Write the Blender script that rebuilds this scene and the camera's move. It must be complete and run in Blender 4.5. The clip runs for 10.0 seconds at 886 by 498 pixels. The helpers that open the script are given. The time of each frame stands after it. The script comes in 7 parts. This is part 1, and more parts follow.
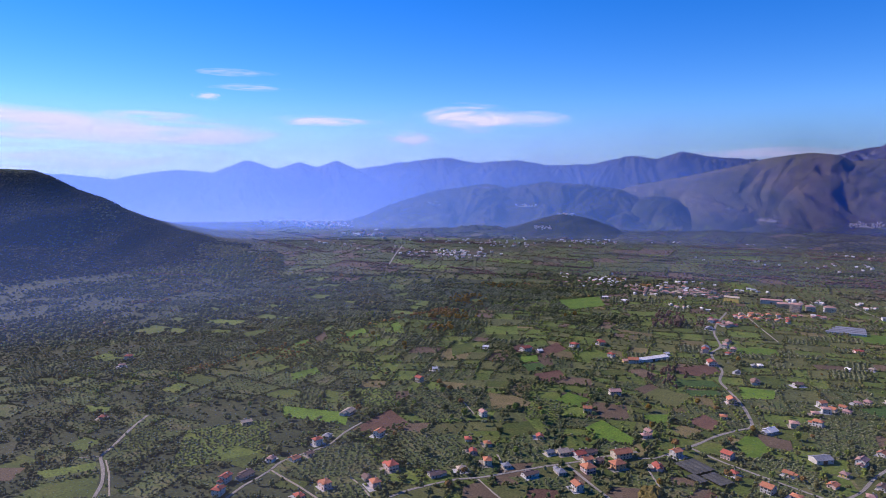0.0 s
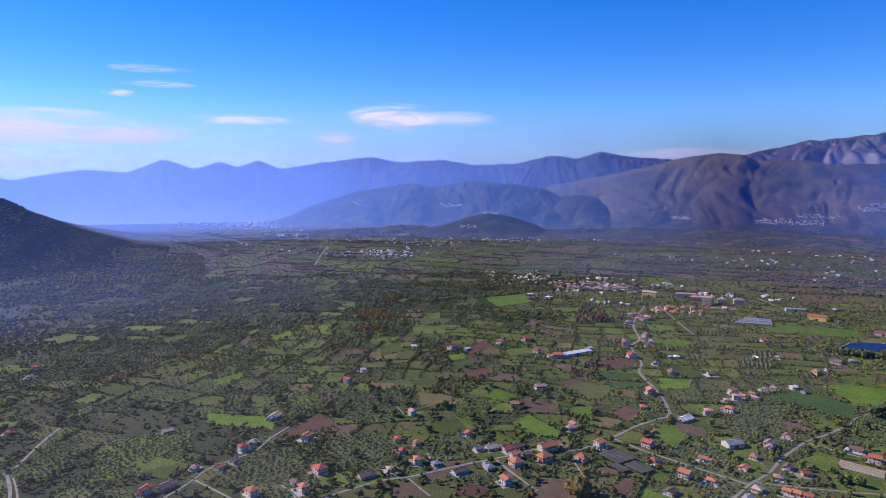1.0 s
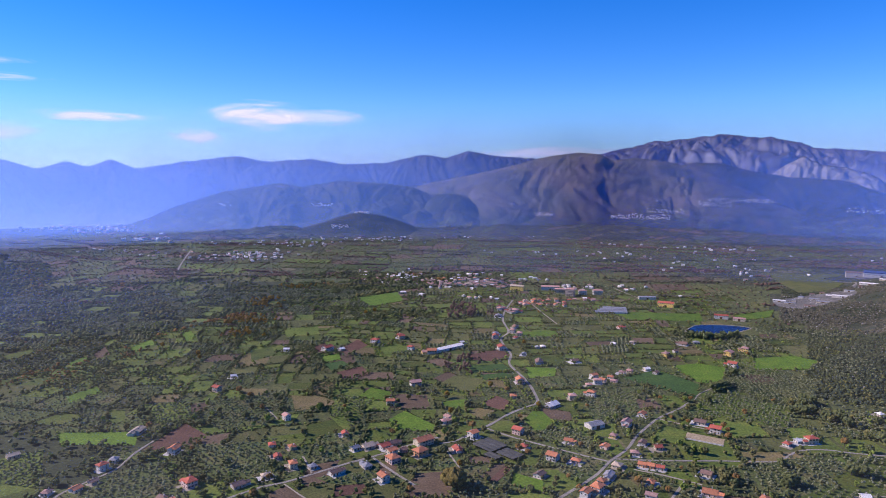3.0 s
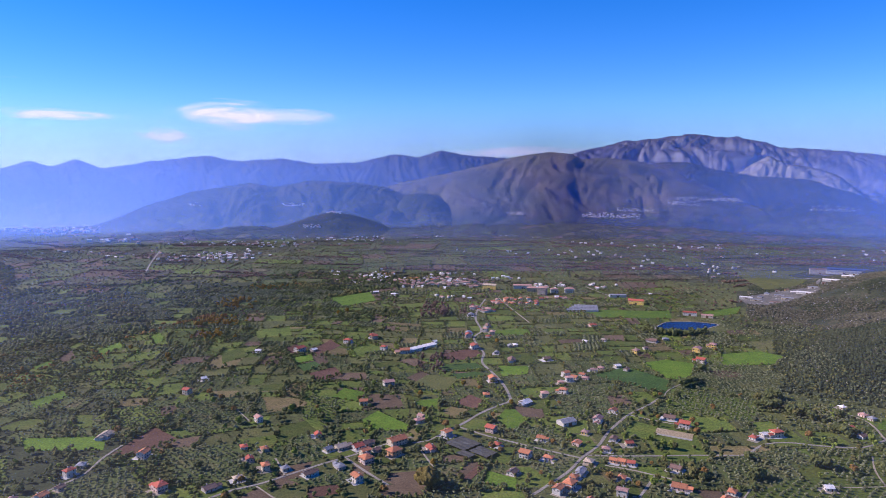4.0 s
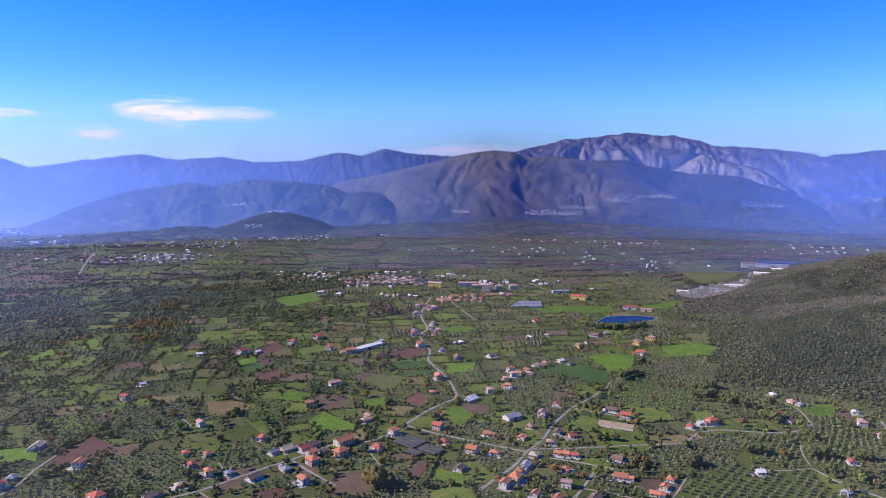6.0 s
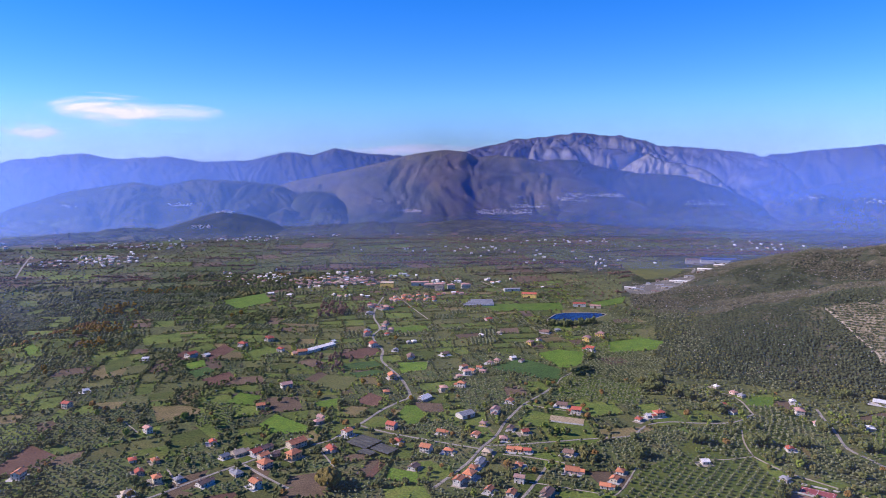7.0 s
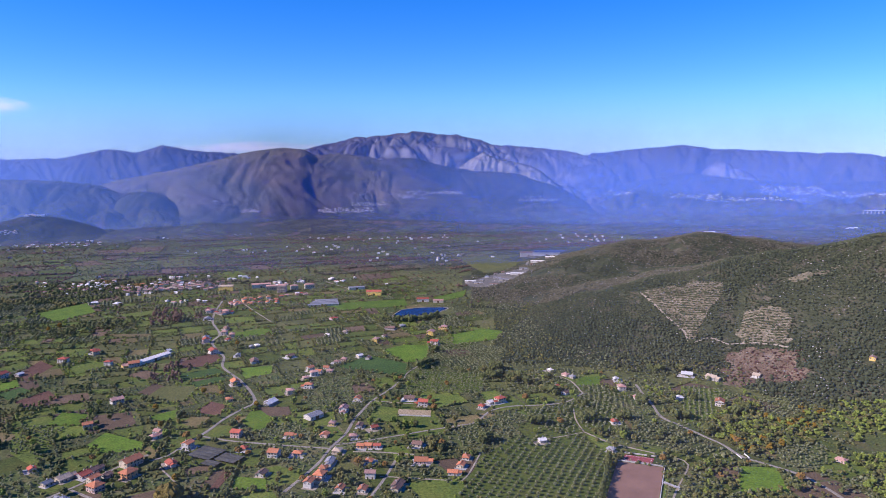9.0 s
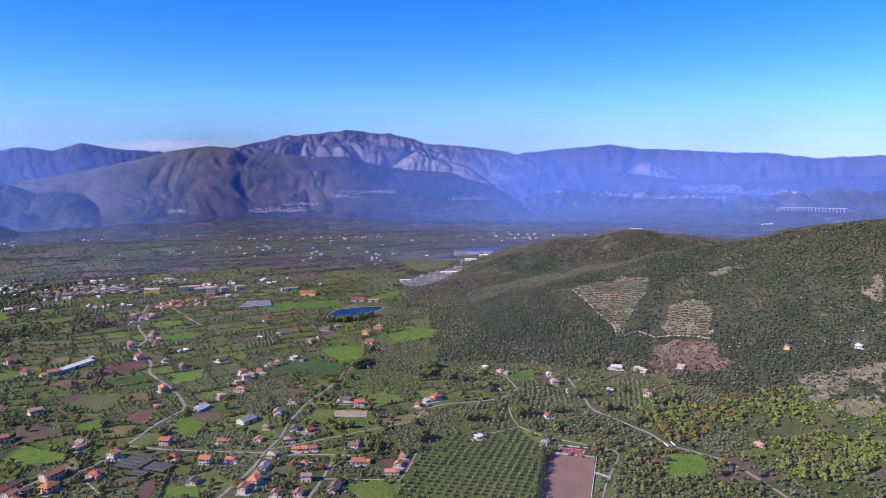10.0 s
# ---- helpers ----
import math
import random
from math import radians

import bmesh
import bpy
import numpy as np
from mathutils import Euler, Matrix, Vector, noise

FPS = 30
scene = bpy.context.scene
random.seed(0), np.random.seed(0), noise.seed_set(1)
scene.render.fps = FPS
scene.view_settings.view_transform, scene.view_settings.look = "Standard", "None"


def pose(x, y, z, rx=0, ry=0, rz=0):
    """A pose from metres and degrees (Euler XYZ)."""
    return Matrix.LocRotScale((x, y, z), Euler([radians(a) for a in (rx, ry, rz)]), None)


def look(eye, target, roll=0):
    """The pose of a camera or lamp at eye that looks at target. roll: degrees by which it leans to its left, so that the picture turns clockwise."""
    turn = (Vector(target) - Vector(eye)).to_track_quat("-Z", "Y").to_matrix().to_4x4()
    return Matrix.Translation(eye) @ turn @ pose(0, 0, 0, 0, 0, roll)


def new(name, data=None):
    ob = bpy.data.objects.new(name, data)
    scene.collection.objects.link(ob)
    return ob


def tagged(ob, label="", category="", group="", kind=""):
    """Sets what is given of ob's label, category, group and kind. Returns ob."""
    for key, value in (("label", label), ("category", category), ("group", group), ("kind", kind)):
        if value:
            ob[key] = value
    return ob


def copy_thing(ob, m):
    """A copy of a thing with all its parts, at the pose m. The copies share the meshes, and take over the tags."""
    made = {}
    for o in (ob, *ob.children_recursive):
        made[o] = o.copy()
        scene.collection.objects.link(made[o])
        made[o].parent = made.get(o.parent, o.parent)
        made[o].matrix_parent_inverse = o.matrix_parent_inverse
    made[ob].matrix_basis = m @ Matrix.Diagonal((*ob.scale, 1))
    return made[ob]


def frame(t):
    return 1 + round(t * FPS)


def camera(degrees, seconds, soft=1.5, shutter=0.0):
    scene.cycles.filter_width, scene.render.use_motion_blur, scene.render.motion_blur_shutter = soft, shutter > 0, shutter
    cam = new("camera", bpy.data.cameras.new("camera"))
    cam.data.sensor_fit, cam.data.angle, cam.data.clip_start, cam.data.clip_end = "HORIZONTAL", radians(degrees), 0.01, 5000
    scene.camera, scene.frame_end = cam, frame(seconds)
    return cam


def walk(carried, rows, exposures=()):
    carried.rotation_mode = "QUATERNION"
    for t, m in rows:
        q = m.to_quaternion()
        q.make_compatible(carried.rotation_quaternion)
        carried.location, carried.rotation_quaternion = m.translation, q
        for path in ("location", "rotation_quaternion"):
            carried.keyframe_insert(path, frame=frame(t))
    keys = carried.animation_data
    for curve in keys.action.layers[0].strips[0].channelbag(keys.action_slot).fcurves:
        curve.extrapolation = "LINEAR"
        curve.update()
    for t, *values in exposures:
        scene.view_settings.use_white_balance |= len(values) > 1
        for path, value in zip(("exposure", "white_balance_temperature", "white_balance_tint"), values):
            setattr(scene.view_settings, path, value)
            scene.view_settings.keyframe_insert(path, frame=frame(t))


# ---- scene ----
cam = camera(66.0, 10.0, soft=0.85)


def drone(x, y, z, yaw, pitch, roll):
    return pose(x, y, z, 90 + pitch, 0, -yaw) @ pose(0, 0, 0, 0, 0, roll)


PATH = [
    (0.0, drone(0.0, 0.0, 260.0, -30.74, -6.37, 0.35)),
    (0.5, drone(-0.4, -0.3, 260.0, -27.92, -6.37, 0.29)),
    (1.0, drone(-0.2, -0.9, 260.0, -24.53, -6.36, 0.27)),
    (1.5, drone(0.5, -2.0, 260.0, -21.40, -6.37, 0.24)),
    (2.0, drone(1.1, -3.1, 260.1, -18.55, -6.38, 0.20)),
    (2.5, drone(1.6, -4.2, 260.1, -15.98, -6.38, 0.14)),
    (2.7, drone(1.7, -4.5, 260.2, -15.02, -6.39, 0.11)),
    (3.8, drone(2.3, -5.7, 260.4, -11.76, -6.44, 0.02)),
    (4.0, drone(2.4, -5.9, 260.5, -11.49, -6.45, 0.01)),
    (4.5, drone(2.7, -6.4, 260.7, -10.89, -6.49, 0.00)),
    (5.0, drone(3.0, -7.0, 260.9, -9.44, -6.54, -0.05)),
    (5.2, drone(3.0, -7.1, 261.0, -8.93, -6.56, -0.07)),
    (6.3, drone(3.1, -8.0, 261.0, -5.92, -6.63, -0.16)),
    (6.5, drone(3.1, -8.3, 261.0, -5.19, -6.65, -0.17)),
    (7.0, drone(3.1, -9.4, 261.0, -2.81, -6.66, -0.18)),
    (7.5, drone(3.0, -11.0, 261.1, 0.19, -6.70, -0.20)),
    (8.0, drone(2.7, -12.7, 261.3, 3.91, -6.74, -0.23)),
    (8.5, drone(2.2, -14.1, 261.5, 7.22, -6.80, -0.27)),
    (9.0, drone(1.6, -15.1, 261.7, 10.42, -6.87, -0.27)),
    (9.5, drone(1.2, -15.8, 261.8, 13.36, -6.92, -0.26)),
    (10.0, drone(0.8, -16.2, 261.9, 15.98, -6.98, -0.24)),
]
walk(cam, PATH, [(0.0, 0.17, 5580, 31), (4.0, 0.36, 5580, 31), (10.0, 0.46, 5580, 31)])

# ---- light: low autumn sun from the west, clear sky ----
SUN_BEARING, SUN_HEIGHT = -95.0, 33.0
to_sun = Vector((math.sin(radians(SUN_BEARING)) * math.cos(radians(SUN_HEIGHT)),
                 math.cos(radians(SUN_BEARING)) * math.cos(radians(SUN_HEIGHT)), math.sin(radians(SUN_HEIGHT))))
sun = new("sun", bpy.data.lights.new("sun", "SUN"))
sun.data.energy, sun.data.angle, sun.data.color = 5.0, radians(0.53), (1.0, 0.87, 0.66)
sun.matrix_world = look(to_sun * 3000, (0, 0, 0))

world = bpy.data.worlds.new("world")
scene.world = world
world.use_nodes = True
wn, wl = world.node_tree.nodes, world.node_tree.links
sky = wn.new("ShaderNodeTexSky")
sky.sky_type, sky.sun_disc = "NISHITA", False
sky.sun_elevation, sky.sun_rotation = radians(SUN_HEIGHT), radians(SUN_BEARING)
sky.altitude, sky.air_density, sky.dust_density, sky.ozone_density = 900, 1.0, 0.05, 2.5
deep = wn.new("ShaderNodeHueSaturation")
deep.inputs["Saturation"].default_value = 1.45
wl.new(sky.outputs[0], deep.inputs["Color"])
blue = wn.new("ShaderNodeMix")
blue.data_type, blue.blend_type = "RGBA", "MULTIPLY"
blue.inputs[0].default_value, blue.inputs[7].default_value = 1.0, (0.72, 0.92, 1.18, 1)
wl.new(deep.outputs[0], blue.inputs[6])
wl.new(blue.outputs[2], wn["Background"].inputs[0])
wn["Background"].inputs[1].default_value = 0.10

# ---- materials ----
def material(name, rough=0.9):
    m = bpy.data.materials.new(name)
    m.use_nodes = True
    b = m.node_tree.nodes["Principled BSDF"]
    b.inputs["Roughness"].default_value = rough
    b.inputs["Specular IOR Level"].default_value = 0.25
    return m, m.node_tree.nodes, m.node_tree.links, b


def ramp(nodes, stops, constant=False):
    r = nodes.new("ShaderNodeValToRGB")
    r.color_ramp.interpolation = "CONSTANT" if constant else "LINEAR"
    while len(r.color_ramp.elements) < len(stops):
        r.color_ramp.elements.new(0.5)
    for e, (p, c) in zip(r.color_ramp.elements, stops):
        e.position, e.color = p, (*c, 1)
    return r


def noise_tex(nodes, links, scale, detail=4, rough=0.6, coord="Object"):
    n = nodes.new("ShaderNodeTexNoise")
    n.inputs["Scale"].default_value, n.inputs["Detail"].default_value, n.inputs["Roughness"].default_value = scale, detail, rough
    g = nodes.new("ShaderNodeTexCoord") if coord == "Object" else nodes.new("ShaderNodeNewGeometry")
    links.new(g.outputs["Object" if coord == "Object" else "Position"], n.inputs["Vector"])
    return n


def mix_colour(nodes, links, fac, a, b, how="MIX"):
    m = nodes.new("ShaderNodeMix")
    m.data_type, m.blend_type = "RGBA", how
    for socket, v in ((m.inputs[0], fac), (m.inputs[6], a), (m.inputs[7], b)):
        if hasattr(v, "links"):
            links.new(v, socket)
        else:
            socket.default_value = (*v, 1) if isinstance(v, tuple) else v
    return m.outputs[2]


def add_bump(nodes, links, bsdf, height, strength, distance):
    b = nodes.new("ShaderNodeBump")
    b.inputs["Strength"].default_value, b.inputs["Distance"].default_value = strength, distance
    links.new(height, b.inputs["Height"])
    links.new(b.outputs[0], bsdf.inputs["Normal"])


def mottled(name, stops, scale, scale2=None, rough=0.95, bump=0.0, bump_size=0.5, coord="Position", random_shift=0.0):
    """A matt surface of patches in the colours of stops, with finer grain over them."""
    m, n, l, b = material(name, rough)
    a = noise_tex(n, l, scale, 6, 0.65, coord)
    c = ramp(n, stops)
    l.new(a.outputs["Fac"], c.inputs[0])
    out = c.outputs[0]
    f = noise_tex(n, l, scale2 or scale * 9, 3, 0.6, coord)
    grain = ramp(n, [(0.28, (0.5, 0.5, 0.5)), (0.72, (1.45, 1.45, 1.45))])
    l.new(f.outputs["Fac"], grain.inputs[0])
    out = mix_colour(n, l, 1.0, out, grain.outputs[0], "MULTIPLY")
    if random_shift:
        o = n.new("ShaderNodeObjectInfo")
        g = n.new("ShaderNodeNewGeometry")
        s = n.new("ShaderNodeMath")
        s.operation = "ADD"
        l.new(o.outputs["Random"], s.inputs[0])
        l.new(g.outputs["Random Per Island"], s.inputs[1])
        w = n.new("ShaderNodeMath")
        w.operation = "FRACT"
        l.new(s.outputs[0], w.inputs[0])
        r = ramp(n, [(0, (1 - random_shift,) * 3), (1, (1 + random_shift,) * 3)])
        l.new(w.outputs[0], r.inputs[0])
        out = mix_colour(n, l, 1.0, out, r.outputs[0], "MULTIPLY")
    l.new(out, b.inputs["Base Color"])
    if bump:
        add_bump(n, l, b, f.outputs["Fac"], bump, bump_size)
    return m


VALLEY = mottled("valley_ground", [(0.3, (0.054, 0.064, 0.020)), (0.48, (0.090, 0.100, 0.030)), (0.6, (0.120, 0.122, 0.036)), (0.76, (0.160, 0.122, 0.062))], 0.012, 0.25, bump=0.6, bump_size=1.0)
SCRUB = mottled("scrub_hillside", [(0.3, (0.030, 0.038, 0.017)), (0.52, (0.052, 0.058, 0.027)), (0.64, (0.100, 0.088, 0.054)), (0.76, (0.20, 0.175, 0.128))], 0.03, 0.35, bump=0.7, bump_size=1.5)
def plot_colours(n, l):
    """Distant farmland: small plots in many dull colours, parted by dark tree lines, with thickets between."""
    geo, cells, edges = n.new("ShaderNodeNewGeometry"), n.new("ShaderNodeTexVoronoi"), n.new("ShaderNodeTexVoronoi")
    warp = noise_tex(n, l, 0.011, 3, 0.6, "Position")
    flat, shift = n.new("ShaderNodeVectorMath"), n.new("ShaderNodeVectorMath")
    flat.operation, shift.operation = "MULTIPLY", "MULTIPLY_ADD"
    flat.inputs[1].default_value = (1, 1, 0)
    shift.inputs[1].default_value = (45, 45, 0)
    l.new(geo.outputs["Position"], flat.inputs[0])
    l.new(warp.outputs["Color"], shift.inputs[0])
    l.new(flat.outputs[0], shift.inputs[2])
    edges.feature = "DISTANCE_TO_EDGE"
    for v in (cells, edges):
        v.inputs["Scale"].default_value = 0.016
        l.new(shift.outputs[0], v.inputs["Vector"])
    tone = n.new("ShaderNodeSeparateColor")
    l.new(cells.outputs["Color"], tone.inputs[0])
    plots = ramp(n, [(0.0, (0.080, 0.084, 0.038)), (0.22, (0.112, 0.128, 0.046)), (0.40, (0.088, 0.090, 0.044)), (0.58, (0.145, 0.132, 0.066)), (0.74, (0.150, 0.108, 0.074)), (0.86, (0.098, 0.100, 0.050))], True)
    l.new(tone.outputs[0], plots.inputs[0])
    hedge = n.new("ShaderNodeMapRange")
    for i, v in enumerate((0.03, 0.10, 1.0, 0.0)):
        hedge.inputs[i + 1].default_value = v
    l.new(edges.outputs["Distance"], hedge.inputs[0])
    out = mix_colour(n, l, hedge.outputs[0], plots.outputs[0], (0.052, 0.056, 0.030))
    thick = noise_tex(n, l, 0.02, 5, 0.7, "Position")
    where = ramp(n, [(0.51, (0, 0, 0)), (0.60, (1, 1, 1))])
    l.new(thick.outputs["Fac"], where.inputs[0])
    return mix_colour(n, l, where.outputs[0], out, (0.070, 0.066, 0.038))


def wooded(name, high_stops, tree_line):
    """Farmland and hedges on the lower slopes, giving way to woods higher up."""
    m, n, l, b = material(name, 0.95)
    big, fine = noise_tex(n, l, 0.006, 6, 0.65, "Position"), noise_tex(n, l, 0.11, 5, 0.68, "Position")
    patch = noise_tex(n, l, 0.018, 5, 0.7, "Position")
    low, high = plot_colours(n, l), ramp(n, high_stops)
    l.new(big.outputs["Fac"], high.inputs[0])
    geo, xyz, add, rise = n.new("ShaderNodeNewGeometry"), n.new("ShaderNodeSeparateXYZ"), n.new("ShaderNodeMath"), n.new("ShaderNodeMapRange")
    l.new(geo.outputs["Position"], xyz.inputs[0])
    add.operation = "MULTIPLY_ADD"
    l.new(patch.outputs["Fac"], add.inputs[0])
    add.inputs[1].default_value = 160.0
    l.new(xyz.outputs[2], add.inputs[2])
    for i, v in enumerate((tree_line + 55, tree_line + 105, 0.0, 1.0)):
        rise.inputs[i + 1].default_value = v
    l.new(add.outputs[0], rise.inputs[0])
    out = mix_colour(n, l, rise.outputs[0], low, high.outputs[0])
    grain = ramp(n, [(0.30, (0.45, 0.45, 0.45)), (0.70, (1.5, 1.5, 1.5))])
    l.new(fine.outputs["Fac"], grain.inputs[0])
    l.new(mix_colour(n, l, 1.0, out, grain.outputs[0], "MULTIPLY"), b.inputs["Base Color"])
    add_bump(n, l, b, fine.outputs["Fac"], 1.0, 9)
    return m


def farmland(name):
    m, n, l, b = material(name, 0.95)
    fine = noise_tex(n, l, 0.12, 4, 0.65, "Position")
    grain = ramp(n, [(0.30, (0.45, 0.45, 0.45)), (0.70, (1.5, 1.5, 1.5))])
    l.new(fine.outputs["Fac"], grain.inputs[0])
    l.new(mix_colour(n, l, 1.0, plot_colours(n, l), grain.outputs[0], "MULTIPLY"), b.inputs["Base Color"])
    add_bump(n, l, b, fine.outputs["Fac"], 0.8, 4)
    return m


WOODED = wooded("wooded_mountain", [(0.32, (0.078, 0.080, 0.040)), (0.48, (0.135, 0.118, 0.068)), (0.66, (0.180, 0.138, 0.086))], 70)
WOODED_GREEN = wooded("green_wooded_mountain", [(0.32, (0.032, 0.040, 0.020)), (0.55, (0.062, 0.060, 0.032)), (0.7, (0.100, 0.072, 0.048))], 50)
FAR_PLAIN = farmland("distant_farmland")
FAR_RIDGE = mottled("far_blue_ridge", [(0.3, (0.030, 0.034, 0.038)), (0.7, (0.072, 0.066, 0.058))], 0.005, 0.05, bump=0.8, bump_size=5)
# Darker than its neighbours: shade of the village hill's flank put into colour.
WOODED_DARK = mottled("shade_toned_wooded_hill", [(0.32, (0.020, 0.028, 0.012)), (0.55, (0.042, 0.046, 0.020)), (0.7, (0.08, 0.056, 0.036))], 0.01, 0.08, bump=0.8, bump_size=4)
WOOD_FLOOR = mottled("rough_grass_and_litter", [(0.3, (0.026, 0.034, 0.014)), (0.5, (0.044, 0.055, 0.020)), (0.72, (0.068, 0.066, 0.029))], 0.02, 0.3, bump=0.6, bump_size=1.0)


def rocky(name, scrub, pale, start, end, scale):
    """Mountain rock: thin brown scrub on the gentler slopes, bare pale limestone where it is steep."""
    m, n, l, b = material(name, 0.95)
    geo, xyz = n.new("ShaderNodeNewGeometry"), n.new("ShaderNodeSeparateXYZ")
    l.new(geo.outputs["Normal"], xyz.inputs[0])
    tex = noise_tex(n, l, scale, 6, 0.7, "Position")
    add = n.new("ShaderNodeMath")
    add.operation = "MULTIPLY_ADD"
    l.new(tex.outputs["Fac"], add.inputs[0])
    add.inputs[1].default_value = 0.5
    l.new(xyz.outputs[2], add.inputs[2])
    pick = n.new("ShaderNodeMapRange")
    for i, v in enumerate((start + 0.25, end + 0.25, 1.0, 0.0)):
        pick.inputs[i + 1].default_value = v
    l.new(add.outputs[0], pick.inputs[0])
    l.new(mix_colour(n, l, pick.outputs[0], scrub, pale), b.inputs["Base Color"])
    add_bump(n, l, b, tex.outputs["Fac"], 0.9, 8)
    return m


MASSIF = rocky("bare_limestone_massif", (0.084, 0.074, 0.066), (0.25, 0.235, 0.225), 0.45, 0.80, 0.012)
CLIFF = rocky("pale_limestone_cliff", (0.11, 0.096, 0.082), (0.28, 0.26, 0.245), 0.66, 0.94, 0.02)


MEADOW = mottled("meadow_grass", [(0.3, (0.060, 0.086, 0.014)), (0.5, (0.090, 0.122, 0.017)), (0.7, (0.128, 0.136, 0.025))], 0.03, 0.4, bump=0.3, bump_size=0.3, random_shift=0.35)
BRIGHT = mottled("bright_young_crop", [(0.3, (0.066, 0.116, 0.010)), (0.5, (0.092, 0.160, 0.011)), (0.7, (0.128, 0.176, 0.018))], 0.05, 0.5, bump=0.3, bump_size=0.3, random_shift=0.2)
DEEP = mottled("deep_green_crop", [(0.3, (0.036, 0.078, 0.014)), (0.7, (0.058, 0.104, 0.018))], 0.03, 0.4, bump=0.2, bump_size=0.3, random_shift=0.15)
STRAW = mottled("stubble_field", [(0.3, (0.115, 0.099, 0.033)), (0.5, (0.157, 0.127, 0.047)), (0.7, (0.209, 0.155, 0.075))], 0.04, 0.5, bump=0.3, bump_size=0.3, random_shift=0.25)
STRAWGREEN = mottled("grazed_pasture", [(0.3, (0.070, 0.084, 0.020)), (0.6, (0.105, 0.108, 0.030)), (0.75, (0.150, 0.112, 0.046))], 0.04, 0.5, bump=0.3, bump_size=0.3, random_shift=0.2)
SOIL = mottled("ploughed_soil", [(0.3, (0.098, 0.066, 0.038)), (0.7, (0.148, 0.104, 0.060))], 0.05, 0.6, bump=0.6, bump_size=0.4, random_shift=0.2)
RED_SOIL = mottled("red_ploughed_soil", [(0.3, (0.100, 0.050, 0.032)), (0.7, (0.142, 0.078, 0.048))], 0.05, 0.6, bump=0.6, bump_size=0.4, random_shift=0.2)
GROVE_SOIL = mottled("grove_ground", [(0.35, (0.055, 0.076, 0.020)), (0.5, (0.080, 0.100, 0.026)), (0.68, (0.128, 0.108, 0.048))], 0.035, 0.5, bump=0.3, bump_size=0.3, random_shift=0.25)
ASPHALT = mottled("worn_asphalt", [(0.3, (0.215, 0.190, 0.152)), (0.7, (0.305, 0.272, 0.222))], 0.06, 0.8, bump=0.2, bump_size=0.05)
TRACK = mottled("pale_gravel_track", [(0.3, (0.245, 0.208, 0.150)), (0.7, (0.345, 0.297, 0.222))], 0.08, 0.9, bump=0.3, bump_size=0.05)
CLEARED = mottled("cleared_stony_ground", [(0.3, (0.100, 0.088, 0.050)), (0.5, (0.165, 0.140, 0.086)), (0.7, (0.27, 0.232, 0.160))], 0.14, 0.8, bump=0.7, bump_size=0.6)
REDBRUSH = mottled("burnt_red_brush", [(0.3, (0.085, 0.055, 0.036)), (0.5, (0.140, 0.098, 0.064)), (0.7, (0.23, 0.18, 0.125))], 0.05, 0.5, bump=0.7, bump_size=0.6)
CLAY = mottled("pink_clay_pitch", [(0.3, (0.205, 0.118, 0.084)), (0.7, (0.262, 0.155, 0.112))], 0.04, 3.0)
COURT_RED = mottled("red_court_surface", [(0.3, (0.24, 0.060, 0.060)), (0.7, (0.31, 0.085, 0.080))], 0.1, 0.8)
SAND = mottled("sand_arena", [(0.3, (0.30, 0.235, 0.130)), (0.7, (0.38, 0.30, 0.175))], 0.06, 0.7)
CONCRETE = mottled("pale_concrete", [(0.3, (0.36, 0.34, 0.31)), (0.7, (0.50, 0.48, 0.44))], 0.1, 1.2, coord="Position", random_shift=0.15)
WHITE_PAINT = mottled("white_paint", [(0.3, (0.66, 0.65, 0.62)), (0.7, (0.80, 0.79, 0.77))], 0.3, 3.0)
DARK_SHEET = mottled("dark_shade_netting", [(0.3, (0.055, 0.056, 0.048)), (0.7, (0.105, 0.102, 0.086))], 0.12, 0.9, rough=0.9)
WOOD_POLE = mottled("weathered_wood", [(0.3, (0.10, 0.07, 0.045)), (0.7, (0.17, 0.12, 0.08))], 0.8, 6)
STONE_GREY = mottled("limestone_boulder", [(0.3, (0.24, 0.22, 0.20)), (0.7, (0.46, 0.43, 0.39))], 0.2, 2, bump=0.7, bump_size=0.3, random_shift=0.2)


def leafy(name, dark, light, shift=0.22, scale=0.9):
    m = mottled(name, [(0.3, dark), (0.7, light)], scale * 0.35, scale * 1.6, rough=0.85, bump=0.8, bump_size=0.6, random_shift=shift)
    # thin leaves let part of the light through
    n, l = m.node_tree.nodes, m.node_tree.links
    b = n["Principled BSDF"]
    t, mix = n.new("ShaderNodeBsdfTranslucent"), n.new("ShaderNodeMixShader")
    l.new(b.inputs["Base Color"].links[0].from_socket, t.inputs[0])
    mix.inputs[0].default_value = 0.34
    l.new(b.outputs[0], mix.inputs[1])
    l.new(t.outputs[0], mix.inputs[2])
    l.new(mix.outputs[0], n["Material Output"].inputs[0])
    return m


OAK = leafy("evergreen_oak_leaves", (0.082, 0.101, 0.034), (0.206, 0.218, 0.067))
OLIVE = leafy("olive_leaves", (0.137, 0.150, 0.072), (0.289, 0.293, 0.143), 0.25)
RUST = leafy("rust_autumn_leaves", (0.19, 0.112, 0.034), (0.40, 0.235, 0.062))
GOLD = leafy("golden_autumn_leaves", (0.180, 0.114, 0.012), (0.348, 0.216, 0.022), 0.2)
LIME = leafy("yellow_green_leaves", (0.138, 0.183, 0.030), (0.307, 0.360, 0.063))
MIXED = leafy("mixed_woodland_leaves", (0.102, 0.110, 0.036), (0.258, 0.228, 0.070), 0.3)
